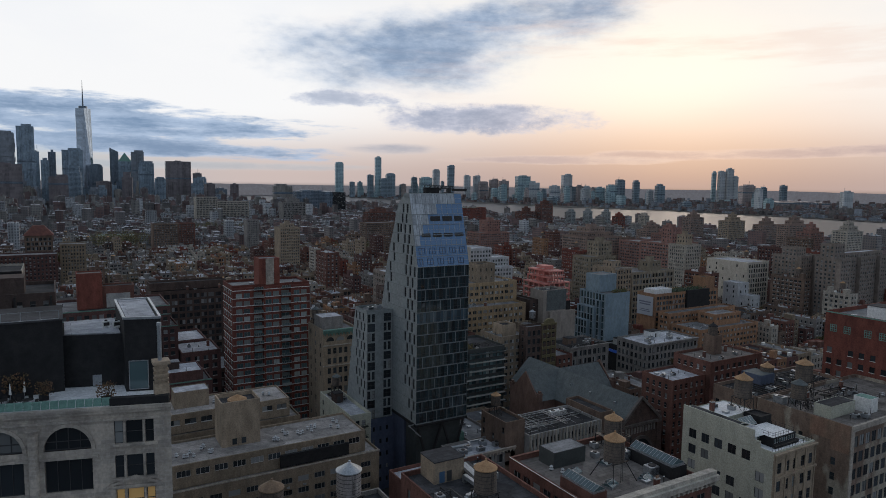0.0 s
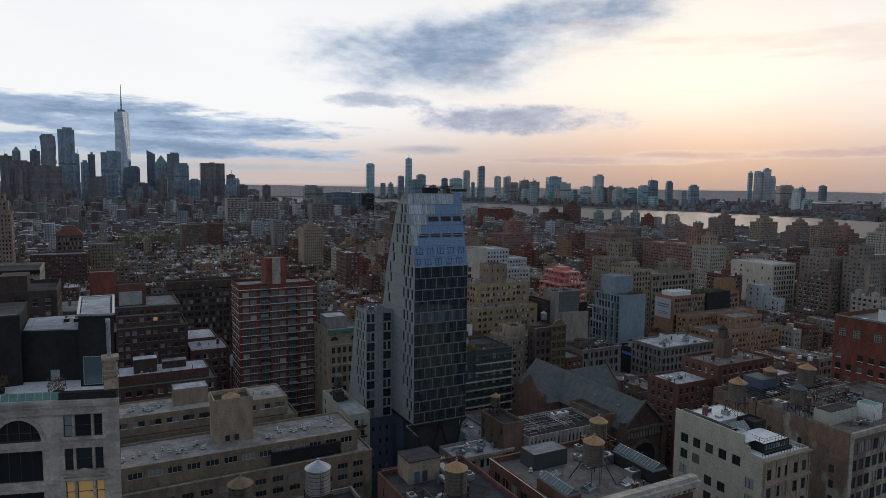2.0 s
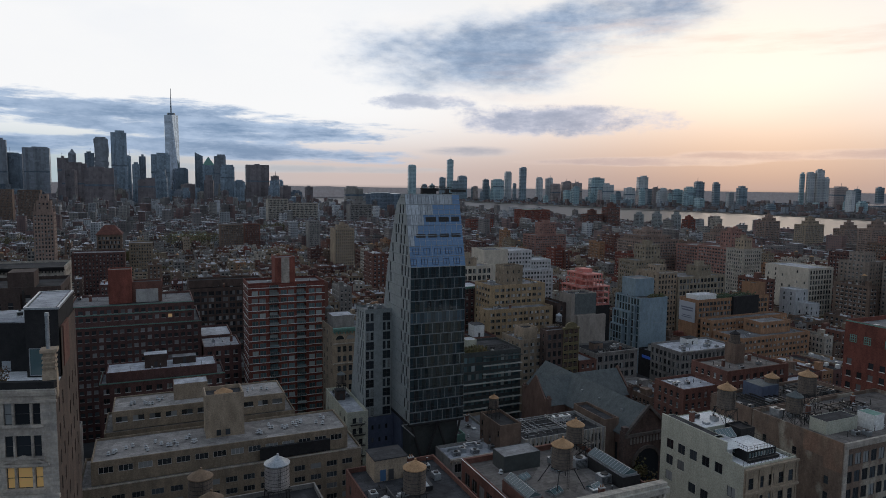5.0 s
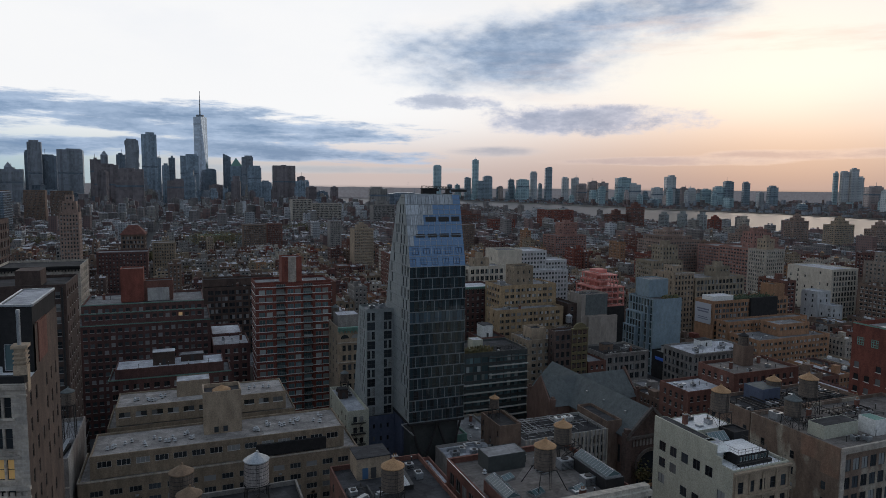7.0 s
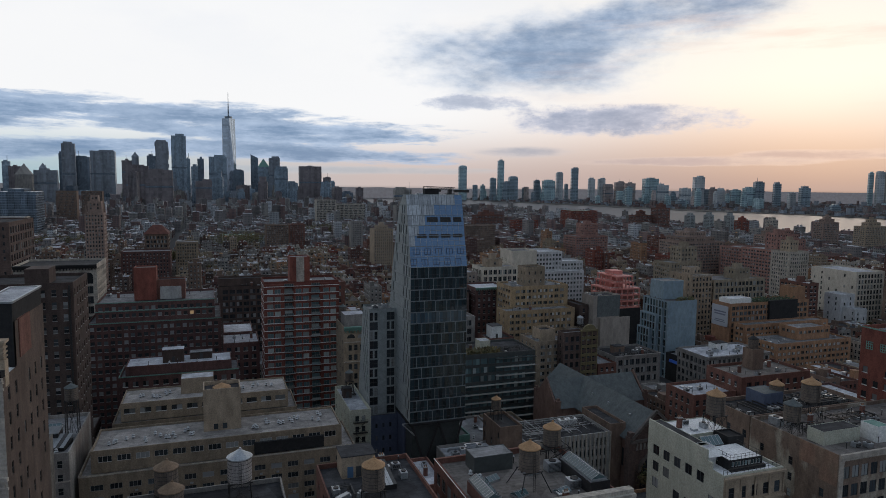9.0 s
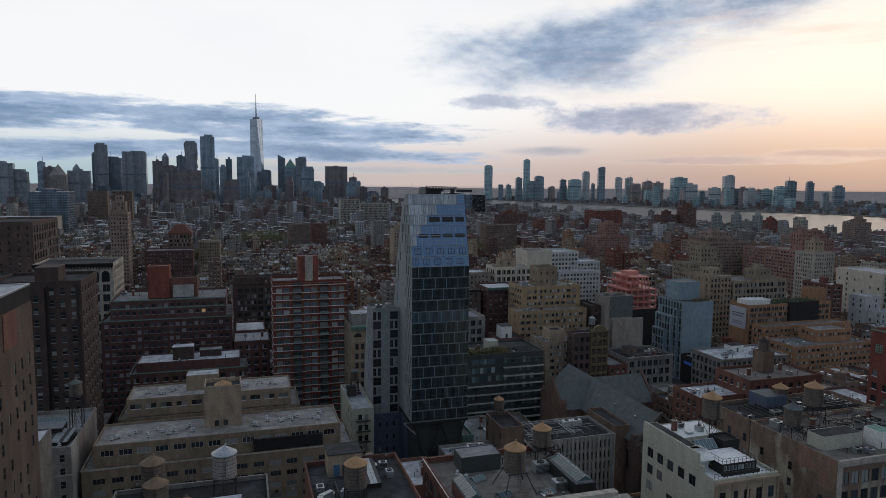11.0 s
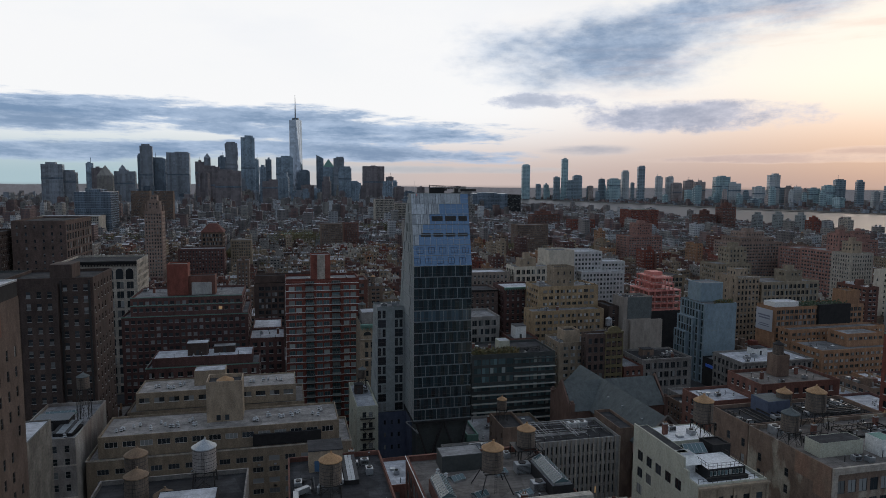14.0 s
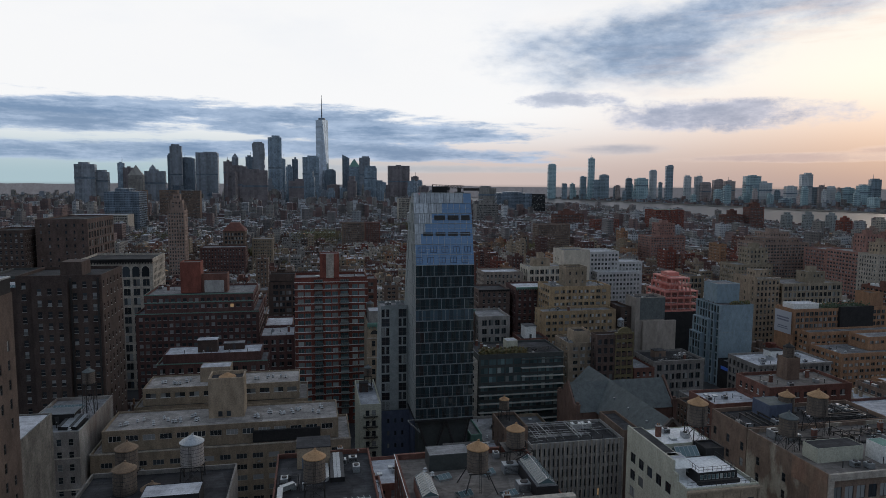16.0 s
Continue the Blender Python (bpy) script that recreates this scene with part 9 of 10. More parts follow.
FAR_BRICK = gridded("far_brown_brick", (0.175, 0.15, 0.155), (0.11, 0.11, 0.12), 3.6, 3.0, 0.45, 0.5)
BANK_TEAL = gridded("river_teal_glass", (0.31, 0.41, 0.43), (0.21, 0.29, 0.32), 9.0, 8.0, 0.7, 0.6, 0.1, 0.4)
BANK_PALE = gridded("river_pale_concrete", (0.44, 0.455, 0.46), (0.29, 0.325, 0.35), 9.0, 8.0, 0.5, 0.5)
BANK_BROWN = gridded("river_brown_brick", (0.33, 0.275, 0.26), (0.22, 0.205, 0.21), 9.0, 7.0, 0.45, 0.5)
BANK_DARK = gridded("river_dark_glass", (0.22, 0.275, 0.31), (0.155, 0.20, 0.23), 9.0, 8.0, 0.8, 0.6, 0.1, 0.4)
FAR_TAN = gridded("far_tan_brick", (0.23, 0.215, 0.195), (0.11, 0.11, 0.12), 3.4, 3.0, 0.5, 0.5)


def skyscraper(x, y, w, h, mat=FAR_GLASS, d=None, top="flat", turn=0.0, label="tall office tower of grey-blue glass in the far skyline", step=0.0, plain_mesh=False):
    """A far tower: shaft, optional set-back, and its own top."""
    d = d or w
    ob = thing("skyscraper", label, "skyscraper", pose(x, y, 0, 0, 0, turn), "skyline towers")
    b = Mesh()
    hs = h * (1 - step) if step else h
    if top == "pyramid":
        hs = h - w * 0.75
    if top == "slant":
        hs = h - w * 0.5
    if top == "round":
        hs = h - w * 0.35
    b.box(-w / 2, w / 2, -d / 2, d / 2, 0, hs)
    rnd = random.Random(int(x * 3 + y))
    if w > 24 and top != "stack":
        b = Mesh()
        n = rnd.choice((4, 5, 6, 7))
        ring = [(w / 2, -d / 2), (w / 2, d / 2), (-w / 2, d / 2), (-w / 2, -d / 2)]
        for i in range(n):
            u, q = -w / 2 + w * (i + 0.5) / n, w / n * 0.22
            ring += [(u - q, -d / 2), (u - q, -d / 2 - 1.6), (u + q, -d / 2 - 1.6), (u + q, -d / 2)]
        b.prism(ring, 0, hs)
    if top == "stack":
        z = 30.0
        while z < hs - 6:
            q = rnd.uniform(6, 16)
            e0, e1 = rnd.uniform(-1, 4), rnd.uniform(-1, 4)
            f = Mesh()
            f.box(-w / 2 - e0, w / 2 + e1, -d / 2 - rnd.uniform(0.5, 3), d / 2 + 0.3, z, min(hs, z + q), bottom=True)
            part("jutting_floor", f, [mat], ob)
            z += q + 2
    if plain_mesh:
        a = rnd.uniform(0.1, 0.4)
        if step:
            b.box(-w * 0.36, w * 0.36, -d * 0.36, d * 0.36, hs, h)
        else:
            b.box(-w * a, w * rnd.uniform(0.1, 0.4), -d * 0.4, d * 0.4, hs, hs + rnd.uniform(3, 8))
        part("shaft", b, [mat], ob)
        return ob
    part("shaft", b, [mat], ob)
    if w > 40 and not step and top == "flat":
        mb = Mesh()
        zb_ = hs * rnd.uniform(0.5, 0.75)
        mb.box(-w / 2 - 0.6, w / 2 + 0.6, -d / 2 - 1.9, d / 2, zb_, zb_ + 6, bottom=True)
        part("plant_floor", mb, [FAR_DARK], ob)
    t = Mesh()
    if step:
        t.box(-w * 0.36, w * 0.36, -d * 0.36, d * 0.36, hs, h)
    elif top == "pyramid":
        k = [(-w / 2, -d / 2, hs), (w / 2, -d / 2, hs), (w / 2, d / 2, hs), (-w / 2, d / 2, hs)]
        for i in range(4):
            t.poly([k[i], k[(i + 1) % 4], (0, 0, h)])
    elif top == "slant":
        t.poly([(-w / 2, -d / 2, hs), (w / 2, -d / 2, hs), (-w / 2, -d / 2, h)])
        t.poly([(w / 2, d / 2, hs), (-w / 2, d / 2, hs), (-w / 2, d / 2, h)])
        t.poly([(-w / 2, d / 2, hs), (-w / 2, -d / 2, hs), (-w / 2, -d / 2, h), (-w / 2, d / 2, h)])
        t.poly([(w / 2, -d / 2, hs), (w / 2, d / 2, hs), (-w / 2, d / 2, h), (-w / 2, -d / 2, h)])
    elif top == "round":
        for i in range(4):
            a0, a1 = i / 4, (i + 1) / 4
            r0, r1 = math.cos(a0 * math.pi / 2), math.cos(a1 * math.pi / 2) + 0.02
            t.box(-w / 2 * r0, w / 2 * r0, -d / 2 * r0, d / 2 * r0, hs + (h - hs) * math.sin(a0 * math.pi / 2), hs + (h - hs) * math.sin(a1 * math.pi / 2))
    else:
        a = rnd.uniform(0.1, 0.45)
        t.box(-w * a, w * rnd.uniform(0.1, 0.45), -d * 0.4, d * 0.4, hs, hs + rnd.uniform(3, 9))
        if rnd.random() < 0.4:
            u = rnd.uniform(-0.3, 0.3) * w
            t.box(u - 0.7, u + 0.7, -0.7, 0.7, hs, hs + rnd.uniform(12, 26))
    part("top", t, [COPPER if top == "pyramid" and mat is FAR_GLASS else mat], ob)
    return ob




def tall_spire(x, y):
    """The tallest tower: a square base, eight long tapering triangles, a ring and a mast."""
    ob = thing("skyscraper", "tallest mirror-glass tower with tapering corners and a mast", "skyscraper", pose(x, y, 0, 0, 0, 3), "skyline towers")
    b = Mesh()
    s, zt, zb = 31.0, 408.0, 56.0
    b.box(-s, s, -s, s, 0, zb)
    part("base", b, [FAR_GLASS], ob)
    t = Mesh()
    low = [(-s, -s, zb), (s, -s, zb), (s, s, zb), (-s, s, zb)]
    q = s * 0.98
    up = [(0, -q, zt), (q, 0, zt), (0, q, zt), (-q, 0, zt)]
    for i in range(4):
        t.poly([low[i], low[(i + 1) % 4], up[i]])
        t.poly([low[(i + 1) % 4], up[(i + 1) % 4], up[i]])
    t.poly(up)
    part("shaft", t, [SPIRE_GLASS], ob)
    r = Mesh()
    r.tube(0, 0, zt, zt + 10, 18, 18, 16)
    part("crown_ring", r, [FAR_DARK], ob)
    m = Mesh()
    m.tube(0, 0, zt + 10, zt + 60, 3.5, 2.5, 8)
    m.tube(0, 0, zt + 60, zt + 124, 2.2, 0.8, 8)
    part("mast", m, [FAR_DARK], ob)


SPIRE_GLASS = gridded("mirror_glass", (0.42, 0.47, 0.53), (0.36, 0.41, 0.47), 4.0, 3.0, 0.9, 0.85, 0.75, 0.22)
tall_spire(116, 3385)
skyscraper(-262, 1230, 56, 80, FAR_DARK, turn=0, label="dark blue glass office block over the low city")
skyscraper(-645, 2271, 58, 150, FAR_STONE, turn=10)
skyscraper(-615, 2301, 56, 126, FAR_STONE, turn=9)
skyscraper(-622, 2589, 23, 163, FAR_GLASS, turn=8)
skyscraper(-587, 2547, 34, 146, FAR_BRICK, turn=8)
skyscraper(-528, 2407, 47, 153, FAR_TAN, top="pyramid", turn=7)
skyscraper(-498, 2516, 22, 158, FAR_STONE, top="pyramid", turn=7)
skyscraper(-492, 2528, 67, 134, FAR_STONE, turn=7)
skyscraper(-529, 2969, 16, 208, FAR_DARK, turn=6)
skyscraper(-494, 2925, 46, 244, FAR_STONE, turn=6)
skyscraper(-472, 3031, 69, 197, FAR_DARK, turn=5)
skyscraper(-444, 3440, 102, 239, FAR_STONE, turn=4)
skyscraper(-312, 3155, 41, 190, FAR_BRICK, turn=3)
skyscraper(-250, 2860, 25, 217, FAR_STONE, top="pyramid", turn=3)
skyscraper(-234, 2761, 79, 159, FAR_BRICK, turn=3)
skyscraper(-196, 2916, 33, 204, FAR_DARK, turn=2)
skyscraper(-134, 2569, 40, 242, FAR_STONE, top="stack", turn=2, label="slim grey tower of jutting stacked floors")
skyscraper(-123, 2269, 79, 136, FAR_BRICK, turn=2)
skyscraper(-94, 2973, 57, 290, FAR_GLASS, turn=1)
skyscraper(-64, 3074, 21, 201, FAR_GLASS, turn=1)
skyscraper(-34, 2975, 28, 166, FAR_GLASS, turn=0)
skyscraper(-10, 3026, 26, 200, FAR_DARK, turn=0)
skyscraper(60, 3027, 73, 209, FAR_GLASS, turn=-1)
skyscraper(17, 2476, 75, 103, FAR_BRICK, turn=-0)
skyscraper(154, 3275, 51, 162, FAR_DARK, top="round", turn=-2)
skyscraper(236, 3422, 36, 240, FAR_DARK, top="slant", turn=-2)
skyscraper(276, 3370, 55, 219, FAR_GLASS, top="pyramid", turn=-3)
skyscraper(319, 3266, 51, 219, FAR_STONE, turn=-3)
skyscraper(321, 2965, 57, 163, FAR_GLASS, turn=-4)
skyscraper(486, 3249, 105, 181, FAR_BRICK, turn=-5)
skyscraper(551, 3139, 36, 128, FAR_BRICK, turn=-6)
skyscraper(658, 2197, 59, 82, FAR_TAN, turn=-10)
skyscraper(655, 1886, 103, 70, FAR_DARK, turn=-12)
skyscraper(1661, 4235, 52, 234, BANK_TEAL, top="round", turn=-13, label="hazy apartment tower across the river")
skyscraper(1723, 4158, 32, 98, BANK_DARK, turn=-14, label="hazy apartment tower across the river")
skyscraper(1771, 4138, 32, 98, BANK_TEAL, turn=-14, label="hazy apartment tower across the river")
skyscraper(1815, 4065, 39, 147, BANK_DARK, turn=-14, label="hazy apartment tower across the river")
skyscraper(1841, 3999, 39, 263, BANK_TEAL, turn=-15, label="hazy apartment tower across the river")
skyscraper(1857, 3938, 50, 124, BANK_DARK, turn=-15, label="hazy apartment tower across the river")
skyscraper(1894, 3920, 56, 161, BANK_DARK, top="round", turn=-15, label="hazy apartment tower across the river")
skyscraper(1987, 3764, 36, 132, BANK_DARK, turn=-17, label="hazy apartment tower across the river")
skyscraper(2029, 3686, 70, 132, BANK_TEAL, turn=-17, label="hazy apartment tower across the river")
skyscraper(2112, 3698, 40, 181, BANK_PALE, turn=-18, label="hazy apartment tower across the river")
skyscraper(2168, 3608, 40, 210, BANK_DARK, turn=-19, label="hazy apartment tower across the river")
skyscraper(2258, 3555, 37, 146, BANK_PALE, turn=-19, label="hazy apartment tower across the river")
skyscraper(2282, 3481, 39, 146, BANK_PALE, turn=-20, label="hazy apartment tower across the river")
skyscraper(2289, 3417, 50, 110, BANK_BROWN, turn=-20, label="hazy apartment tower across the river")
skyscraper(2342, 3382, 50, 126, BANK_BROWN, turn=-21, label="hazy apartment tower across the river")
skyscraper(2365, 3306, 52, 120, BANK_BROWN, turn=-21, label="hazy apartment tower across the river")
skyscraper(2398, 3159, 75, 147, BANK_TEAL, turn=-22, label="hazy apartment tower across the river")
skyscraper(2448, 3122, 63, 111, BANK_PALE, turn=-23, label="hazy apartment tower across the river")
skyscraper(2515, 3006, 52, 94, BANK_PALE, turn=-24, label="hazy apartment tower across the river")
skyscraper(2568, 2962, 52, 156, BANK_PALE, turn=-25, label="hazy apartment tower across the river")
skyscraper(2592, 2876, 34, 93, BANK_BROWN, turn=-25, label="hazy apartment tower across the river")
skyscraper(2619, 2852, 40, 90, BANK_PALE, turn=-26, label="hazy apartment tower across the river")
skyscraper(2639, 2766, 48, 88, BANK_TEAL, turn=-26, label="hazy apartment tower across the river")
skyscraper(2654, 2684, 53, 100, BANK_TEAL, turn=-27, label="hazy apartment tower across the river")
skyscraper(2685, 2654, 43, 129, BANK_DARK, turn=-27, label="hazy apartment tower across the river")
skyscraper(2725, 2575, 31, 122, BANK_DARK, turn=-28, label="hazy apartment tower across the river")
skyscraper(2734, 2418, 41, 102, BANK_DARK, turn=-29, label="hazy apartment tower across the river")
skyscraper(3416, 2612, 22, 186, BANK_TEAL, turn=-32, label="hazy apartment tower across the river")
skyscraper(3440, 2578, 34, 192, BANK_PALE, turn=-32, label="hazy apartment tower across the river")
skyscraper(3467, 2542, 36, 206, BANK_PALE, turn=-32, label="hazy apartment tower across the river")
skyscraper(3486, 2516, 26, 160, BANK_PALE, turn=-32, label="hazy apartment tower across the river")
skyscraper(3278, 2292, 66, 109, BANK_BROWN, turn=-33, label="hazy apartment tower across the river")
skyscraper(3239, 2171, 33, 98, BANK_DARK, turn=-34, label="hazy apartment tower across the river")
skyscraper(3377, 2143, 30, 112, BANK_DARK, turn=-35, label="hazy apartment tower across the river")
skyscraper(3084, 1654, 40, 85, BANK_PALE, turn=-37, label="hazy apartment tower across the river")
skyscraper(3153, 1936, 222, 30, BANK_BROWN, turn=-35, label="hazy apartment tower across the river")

# lesser towers that fill the foot of the skyline
rs = random.Random(31)
for i in range(70):
    x, y = rs.uniform(-760, 640), rs.uniform(2450, 3350)
    w = rs.uniform(22, 46)
    skyscraper(x, y, w, rs.uniform(40, 90) if rs.random() < 0.8 else rs.uniform(90, 140), rs.choice((FAR_STONE, FAR_BRICK, FAR_TAN, FAR_GLASS, FAR_DARK)), d=w * rs.uniform(0.7, 1.3), turn=rs.uniform(-20, 20), label="grey mid-rise tower at the foot of the skyline", step=rs.choice((0, 0, 0.15, 0.25)), plain_mesh=True)
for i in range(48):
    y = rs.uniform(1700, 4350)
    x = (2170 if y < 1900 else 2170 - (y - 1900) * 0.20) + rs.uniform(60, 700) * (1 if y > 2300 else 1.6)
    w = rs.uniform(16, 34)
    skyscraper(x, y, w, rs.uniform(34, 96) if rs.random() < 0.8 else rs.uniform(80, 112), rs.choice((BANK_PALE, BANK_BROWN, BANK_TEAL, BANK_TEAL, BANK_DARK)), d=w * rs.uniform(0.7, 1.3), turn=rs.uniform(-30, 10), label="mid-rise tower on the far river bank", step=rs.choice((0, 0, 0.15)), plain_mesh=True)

# ---- the many lesser buildings of the blocks behind ----
FILL_WALLS = [RED_BRICK, GREY_BRICK, BROWN_BRICK, MAROON, DARK_BRICK, TAN_BRICK, BEIGE_BRICK, GREY_BRICK, GREY_BRICK, BROWNSTONE, BROWN_BRICK]
FILL_ROOFS = [ROOF_GREY, ROOF_PALE, ROOF_PALE, ROOF_DARK, ROOF_GREY, ROOF_DARK, ROOF_BROWN]
FILL_STYLES = [S_SASH, S_TIGHT, S_PAIR, S_WIDE, S_LOFT, Style(3.0, 2.5, 1.1, 1.6, 0.8), Style(3.3, 3.4, 1.5, 1.8, 0.8)]
WALL_NAMES = {RED_BRICK: "red brick", BROWN_BRICK: "brown brick", MAROON: "maroon brick", DARK_BRICK: "dark brick", TAN_BRICK: "tan brick", BEIGE_BRICK: "beige brick", GREY_BRICK: "grey brick", WHITE_BRICK: "white painted brick", BROWNSTONE: "brownstone"}
ROOF_NAMES = {ROOF_GREY: "grey felt", ROOF_PALE: "silver coated", ROOF_DARK: "black tar", ROOF_BROWN: "gravel"}
rng = random.Random(11)


WARM_WALLS = [RED_BRICK, ORANGE_BRICK, BROWN_BRICK, TAN_BRICK, RED_BRICK, BEIGE_BRICK, GREY_BRICK, BRIGHT_RED, PALE_STONE, BROWN_BRICK, MAROON, BROWN_BRICK]
WALL_NAMES.update({ORANGE_BRICK: "orange brick", PALE_STONE: "cream stone", BRIGHT_RED: "bright red brick", YELLOW_BRICK: "yellow brick"})


def free(x0, x1, y0, y1, gap=0.4):
    return not any(a < x1 + gap and b > x0 - gap and c < y1 + gap and d > y0 - gap for a, b, c, d in TAKEN)


def in_view(x, y, m=0.05):
    """Whether a place lies in the wedge of ground before the path."""
    a = math.atan2(x - 30, y + 10)
    return -0.82 - m < a < 1.13 + m and y > 20


# blue haze of the distance is put into these wall and window colours
BLOCK_RED = gridded("block_red_brick", (0.15, 0.095, 0.088), (0.075, 0.085, 0.10), 3.3, 2.6, 0.42, 0.52, vary=0.3)
BLOCK_BROWN = gridded("block_brown_brick", (0.155, 0.14, 0.135), (0.075, 0.085, 0.10), 3.3, 2.8, 0.45, 0.52, vary=0.3)
BLOCK_TAN = gridded("block_tan_brick", (0.22, 0.21, 0.195), (0.075, 0.085, 0.10), 3.4, 2.8, 0.48, 0.52, vary=0.3)
BLOCK_PALE = gridded("block_pale_stone", (0.33, 0.345, 0.36), (0.075, 0.085, 0.10), 3.6, 3.0, 0.5, 0.55, vary=0.25)
FAR_MATS = [BLOCK_RED, BLOCK_BROWN, BLOCK_TAN, BLOCK_RED, BLOCK_PALE]
far_low = Mesh()
mid_wall, mid_glass, mid_roof = Mesh(), Mesh(), Mesh()
mid_tank = Mesh()
MID_WALLS = list(dict.fromkeys(FILL_WALLS + WARM_WALLS))
leaf_spots = []
count = 0
y = 108.0
row = 0


def clutter(x, y0, wdt, dep, h, mi):
    """Stair houses, chimneys and tanks on a lesser roof, all in the joined mesh."""
    for _ in range(rng.choice((0, 1, 1, 2))):
        sx_, sy_ = rng.uniform(2, 4.5), rng.uniform(2, 4)
        if wdt > sx_ + 2 and dep > sy_ + 2:
            bx, by = x + rng.uniform(0.8, wdt - sx_ - 0.8), y0 + rng.uniform(0.8, dep - sy_ - 0.8)
            mid_wall.box(bx, bx + sx_, by, by + sy_, h - 0.8, h + rng.uniform(1.6, 3.4), mi)
    for _ in range(rng.choice((2, 3, 4, 6))):
        bx, by = x + rng.uniform(0.5, wdt - 1.4), y0 + rng.uniform(0.5, dep - 1.4)
        mid_wall.box(bx, bx + rng.uniform(0.5, 0.9), by, by + rng.uniform(0.5, 1.2), h - 0.8, h + rng.uniform(0.6, 1.8), rng.randrange(len(MID_WALLS)))
    for _ in range(rng.choice((1, 2, 3, 4))):
        bx, by = x + rng.uniform(0.5, wdt - 2.4), y0 + rng.uniform(0.5, dep - 2.4)
        mid_tank.box(bx, bx + rng.uniform(1, 2.2), by, by + rng.uniform(1, 1.8), h - 0.8, h + rng.uniform(0.2, 1.0), rng.choice((2, 2, 4)))
    if h > 20 and rng.random() < 0.3 and wdt > 7:
        bx, by = x + rng.uniform(3, wdt - 3), y0 + rng.uniform(4, dep - 4)
        for dx in (-1, 1):
            for dy in (-1, 1):
                mid_tank.box(bx + dx * 1.2 - 0.1, bx + dx * 1.2 + 0.1, by + dy * 1.2 - 0.1, by + dy * 1.2 + 0.1, h - 0.8, h + 2.6, 3)
        mid_tank.tube(bx, by, h + 2.6, h + 6.2, 1.75, 1.7, 12, 0)
        mid_tank.tube(bx, by, h + 6.2, h + 7.4, 1.85, 0.1, 12, 1)


things_left = 205
while y < 2600:
    depth = 30.0
    for half in (0, 1):
        yy = y + half * depth
        x = -0.95 * yy - 60
        while x < min(1090, 1.95 * yy + 120):
            wdt = rng.uniform(6, 13) if yy < 1300 else rng.uniform(8, 18)
            if ((x + 40) % 255) < 22:
                x += 22
                continue
            dep = rng.uniform(15, 27)
            dist = math.hypot(x, yy)
            kind = rng.random()
            h = rng.uniform(12, 20)
            if kind > 0.90:
                h = rng.uniform(20, 28)
            if kind > 0.975 and dist > 330:
                h = rng.uniform(28, 42)
            if dist < 330:
                h = min(h, rng.uniform(14, 24))
            if x > 150 and dist < 480:
                h = min(h, rng.uniform(13, 21))
            if x > 200 and 480 < dist < 800 and rng.random() < 0.05:
                h = rng.uniform(28, 42)
            if yy > 1500 and x < 620 and rng.random() < 0.16:
                h = rng.uniform(24, 52)
            y0 = yy if half == 0 else yy + depth - dep
            if in_view(x + wdt / 2, y0) and free(x, x + wdt, y0, y0 + dep):
                near_row = dist < 900
                wm, rm = rng.choice(WARM_WALLS if x > 90 else FILL_WALLS), rng.choice(FILL_ROOFS)
                st = rng.choice(FILL_STYLES)
                if dist < 420 and things_left > 0:
                    things_left -= 1
                    building("apartment_building" if h > 25 else "town_house", f"{WALL_NAMES[wm]} city house with {ROOF_NAMES[rm]} flat roof", x, x + wdt - 0.05, y0, y0 + dep, h, wm, rm, front=st, left=st if x > 30 else None, right=st if x < 60 else None, seed=row, group="city houses", take=False)
                    clutter(x, y0, wdt, dep, h, MID_WALLS.index(wm))
                elif near_row:
                    a, b = Mesh(), Mesh()
                    mi = MID_WALLS.index(wm)
                    facade(a, b, wdt - 0.1, 0, h, (x, y0), 1, 0, st, rng)
                    facade(a, b, dep, 0, h, (x + wdt - 0.1, y0), 0, 1, st if x < 60 else None, rng)
                    facade(a, b, dep, 0, h, (x, y0 + dep), 0, -1, st if x > 30 else None, rng)
                    a.poly([(x + wdt - 0.1, y0 + dep, 0), (x, y0 + dep, 0), (x, y0 + dep, h), (x + wdt - 0.1, y0 + dep, h)])
                    r_ = Mesh()
                    roof_top(a, r_, wdt - 0.1, dep, h, 0.8, 0.3, x, y0)
                    for src, dst, m_ in ((a, mid_wall, mi), (b, mid_glass, 0), (r_, mid_roof, FILL_ROOFS.index(rm))):
                        k = len(dst.v)
                        dst.v += src.v
                        dst.f += [tuple(k + i for i in q) for q in src.f]
                        dst.m += [m_] * len(src.f) if dst is not mid_glass else src.m
                    clutter(x, y0, wdt, dep, h, mi)
                else:
                    far_low.box(x, x + wdt - 0.3, y0, y0 + dep, 0, h, rng.randrange(5), top=rng.choice((5, 6, 6, 6, 7, 7, 8)))
                    for _ in range(rng.choice((1, 2, 3, 3))):
                        bx, by = x + rng.uniform(1, wdt - 4), y0 + rng.uniform(1, dep - 4)
                        far_low.box(bx, bx + rng.uniform(1.2, 3.5), by, by + rng.uniform(1.2, 3.5), h, h + rng.uniform(1.0, 3.6), rng.randrange(5), top=rng.choice((5, 7, 8)))
                if half == 0 and rng.random() < (0.45 if x > 250 or dist > 600 else 0.2):
                    leaf_spots.append((x + wdt / 2, yy + depth + rng.uniform(-3, 3), rng.uniform(8, 15)))
            x += wdt
    y += 2 * depth + 18
    row += 1
blocks = thing("city_blocks", "brick and stone houses of the farther city blocks", "buildings", kind="stuff")
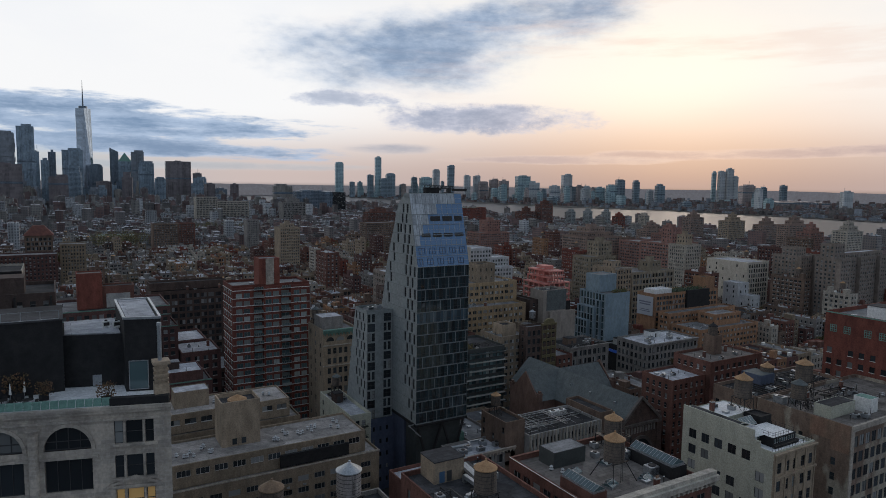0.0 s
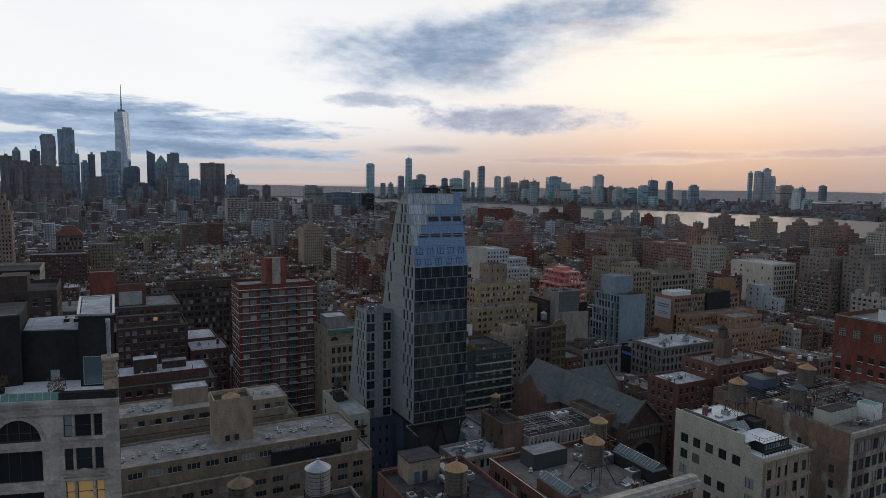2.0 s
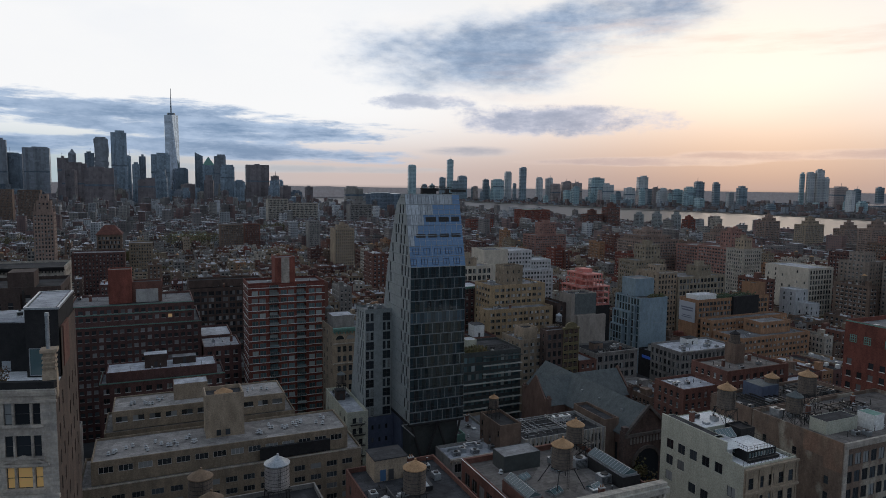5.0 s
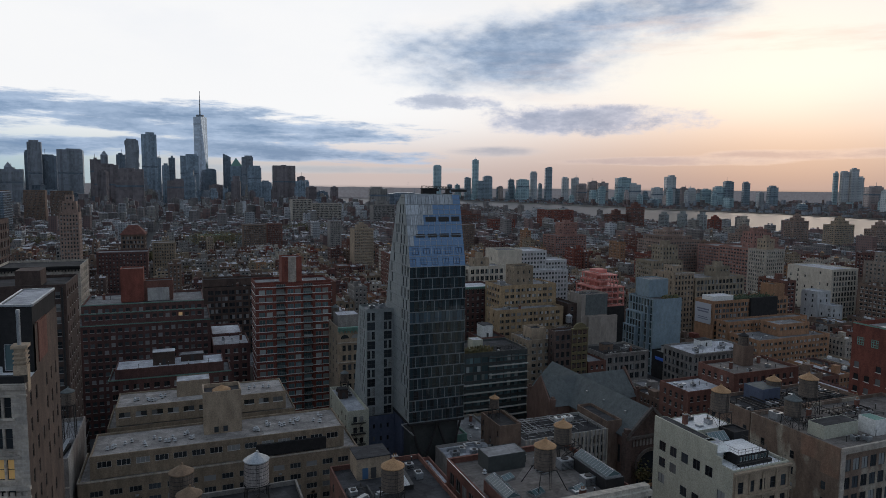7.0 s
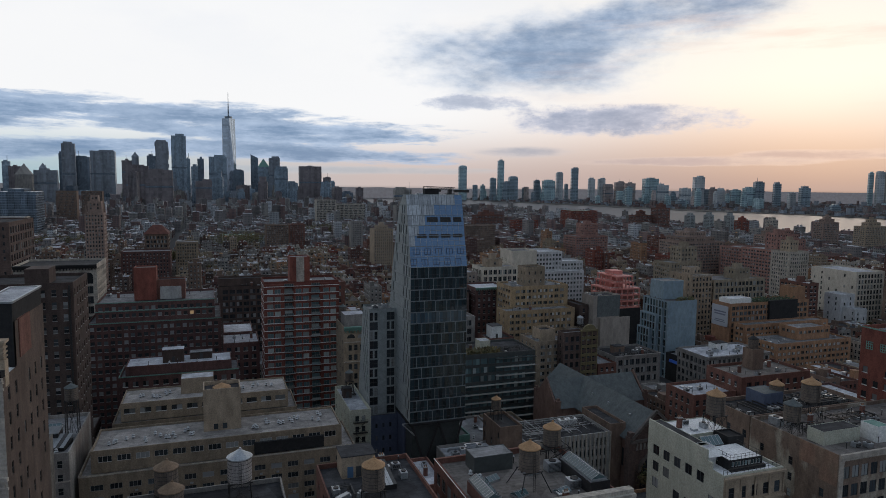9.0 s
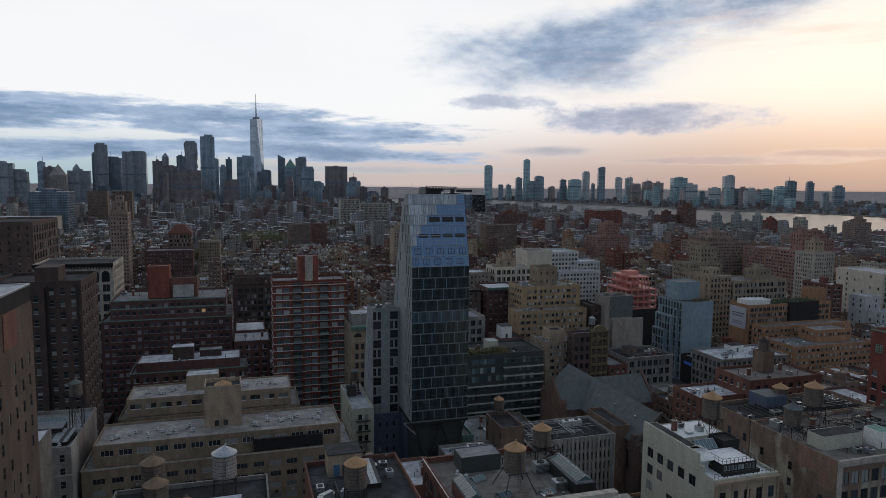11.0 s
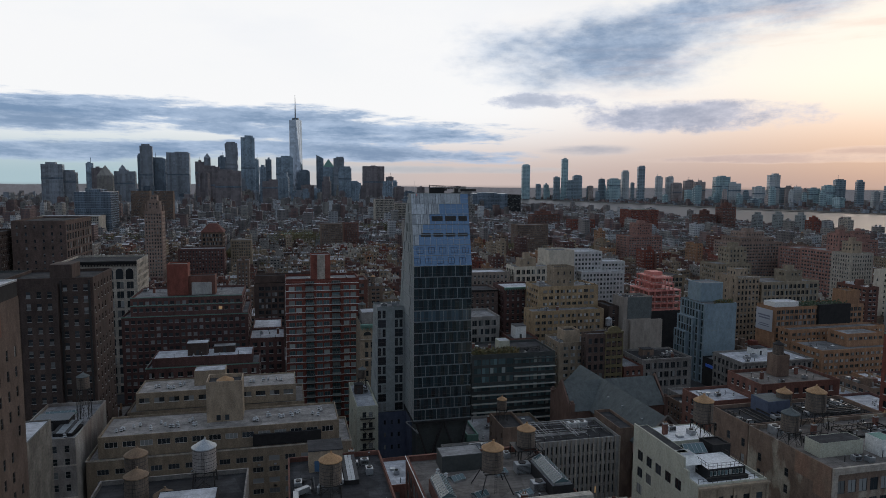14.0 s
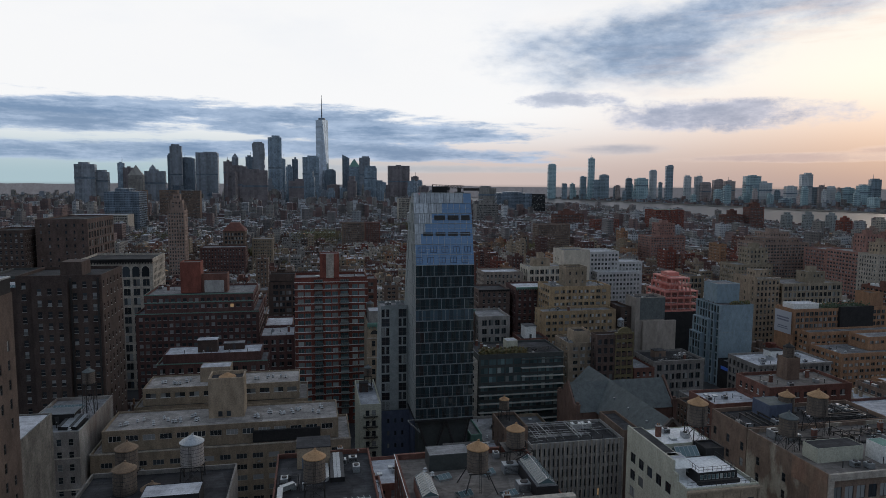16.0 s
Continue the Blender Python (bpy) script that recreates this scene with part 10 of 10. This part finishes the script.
for nm, me, mats in (("walls", mid_wall, MID_WALLS), ("glazing", mid_glass, [GLASS, FRAME_PALE]), ("roofs", mid_roof, FILL_ROOFS), ("roof_tanks", mid_tank, [WOOD, TANK_CONE, STEEL, BLACK_STEEL, WHITE_PAINT])):
    part(nm, me, mats, blocks)["kind"] = "stuff"
lone("far_city_blocks", far_low, FAR_MATS + [ROOF_GREY, ROOF_PALE, ROOF_DARK, ROOF_BROWN], "low houses of the far city blocks", "buildings", kind="stuff")

far_bank = Mesh()
for i in range(9000):
    a = radians(rng.uniform(12, 70))
    d = rng.uniform(2100, 4800)
    x, y = d * math.sin(a), d * math.cos(a)
    shore = 2170 if y < 1900 else 2170 - (y - 1900) * 0.20
    if x < shore + 15:
        continue
    w, dp, h = rng.uniform(7, 22), rng.uniform(8, 22), rng.uniform(5, 13) if rng.random() < 0.93 else rng.uniform(13, 34)
    far_bank.box(x - w / 2, x + w / 2, y - dp / 2, y + dp / 2, 0, h, rng.randrange(3), top=3)
lone("far_town", far_bank, [BLOCK_RED, BLOCK_BROWN, FAR_STONE, ROOF_DARK], "low houses and sheds of the town across the river", "buildings", kind="stuff")
far_isle = Mesh()
for i in range(4200):
    a = radians(rng.uniform(-40, 12))
    d = rng.uniform(2500, 4800)
    x, y = d * math.sin(a), d * math.cos(a)
    if -260 < x < 900 and y > 3750 or (x > -950 and y > 3750 and y < 4600) or abs(x - 150) < 620 and y > 3700:
        continue
    w, dp, h = rng.uniform(8, 28), rng.uniform(10, 28), rng.uniform(6, 18) if rng.random() < 0.88 else rng.uniform(18, 44)
    far_isle.box(x - w / 2, x + w / 2, y - dp / 2, y + dp / 2, 0, h, rng.randrange(3), top=3)
lone("far_quarter", far_isle, [BLOCK_BROWN, FAR_STONE, BLOCK_TAN, ROOF_DARK], "low houses of the quarters beyond downtown", "buildings", kind="stuff")


# ---- trees ----
def tree(x, y, h, seed, leaf=None):
    rnd = random.Random(seed)
    ob = thing("street_tree", "yard tree with thinning autumn leaves", "tree", pose(x, y, 0), "yard trees")
    t = Mesh()
    t.tube(0, 0, 0, h * 0.45, h * 0.022, h * 0.013, 7)
    for i in range(7):
        a = rnd.uniform(0, 6.28)
        z = h * rnd.uniform(0.3, 0.5)
        t.bar((0, 0, z), (h * 0.26 * math.cos(a), h * 0.26 * math.sin(a), z + h * rnd.uniform(0.2, 0.4)), h * 0.012)
    part("trunk", t, [BARK], ob)
    l = Mesh()
    lobes = [(rnd.uniform(-0.22, 0.22) * h, rnd.uniform(-0.22, 0.22) * h, h * rnd.uniform(0.5, 0.85), h * rnd.uniform(0.11, 0.2)) for _ in range(9)]
    for i in range(420):
        cx_, cy_, cz_, r = rnd.choice(lobes)
        d = Vector((rnd.gauss(0, 1), rnd.gauss(0, 1), rnd.gauss(0, 0.8))).normalized() * r * rnd.uniform(0.55, 1.05)
        c = Vector((cx_, cy_, cz_)) + d
        u = Vector((rnd.uniform(-1, 1), rnd.uniform(-1, 1), rnd.uniform(-0.4, 0.4))).normalized()
        v = u.cross(d).normalized() if u.cross(d).length > 0.01 else u.orthogonal()
        q = rnd.uniform(0.25, 0.5)
        l.poly([tuple(c - u * q), tuple(c + v * q * 0.8), tuple(c + u * q), tuple(c - v * q * 0.8)])
    part("crown", l, [leaf or LEAF], ob)["kind"] = "stuff"
    return ob


LEAF_GOLD = surface("golden_leaves", (0.16, 0.11, 0.03), (0.10, 0.085, 0.03), 0.5, 0.7, 0, island_vary=0.4, vary=0.2)
kinds = [tree(900, 500, 11, 1), tree(905, 520, 10, 2, LEAF_GOLD), tree(910, 540, 12, 3)]
leaf_spots.sort(key=lambda s: s[0] ** 2 + s[1] ** 2)
for i, (x, y, h) in enumerate(leaf_spots[:165]):
    src = kinds[i % 3]
    c = copy_thing(src, pose(x, y, 0, 0, 0, rng.uniform(0, 360)))
    c.scale = (h / 11,) * 3
for i, (x, y, h) in enumerate(((256, 211, 13), (263, 214, 11), (159.5, 148, 12), (353, 521, 14), (296, 200, 13), (288, 205, 12), (240, 214, 10), (362, 510, 12))):
    c = copy_thing(kinds[i % 3], pose(x, y, 0, 0, 0, 40 * i))
    c.scale = (h / 11,) * 3
# the park among the far blocks
park = Mesh()
for cx_, cy_, wx, wy in ((72, 1030, 46, 44), (241, 1216, 60, 16), (-8, 760, 30, 10), (330, 780, 30, 12), (-160, 1000, 60, 20), (468, 757, 22, 12)):
    for i in range(2600):
        px, py = cx_ + rng.gauss(0, wx * 0.5), cy_ + rng.gauss(0, wy * 0.5)
        c = Vector((px, py, 8 + 8 * noise.noise((px * 0.09, py * 0.09, 0)) + rng.uniform(0, 13)))
        u = Vector((rng.uniform(-1, 1), rng.uniform(-1, 1), rng.uniform(-0.5, 0.5))).normalized()
        v = u.orthogonal().normalized()
        q = rng.uniform(0.5, 1.1)
        park.poly([tuple(c - u * q), tuple(c + v * q), tuple(c + u * q), tuple(c - v * q)])
for tx_, ty_, th_ in leaf_spots[165:700]:
    for i in range(70):
        d = Vector((rng.gauss(0, 1), rng.gauss(0, 1), rng.gauss(0, 0.8))) * th_ * 0.16
        c = Vector((tx_, ty_, th_ * 0.72)) + d
        u = Vector((rng.uniform(-1, 1), rng.uniform(-1, 1), rng.uniform(-0.5, 0.5))).normalized()
        v = u.orthogonal().normalized()
        q = rng.uniform(0.4, 0.8)
        park.poly([tuple(c - u * q), tuple(c + v * q), tuple(c + u * q), tuple(c - v * q)])
lone("park_trees", park, [LEAF], "crowns of autumn park trees between the blocks", "trees", kind="stuff")
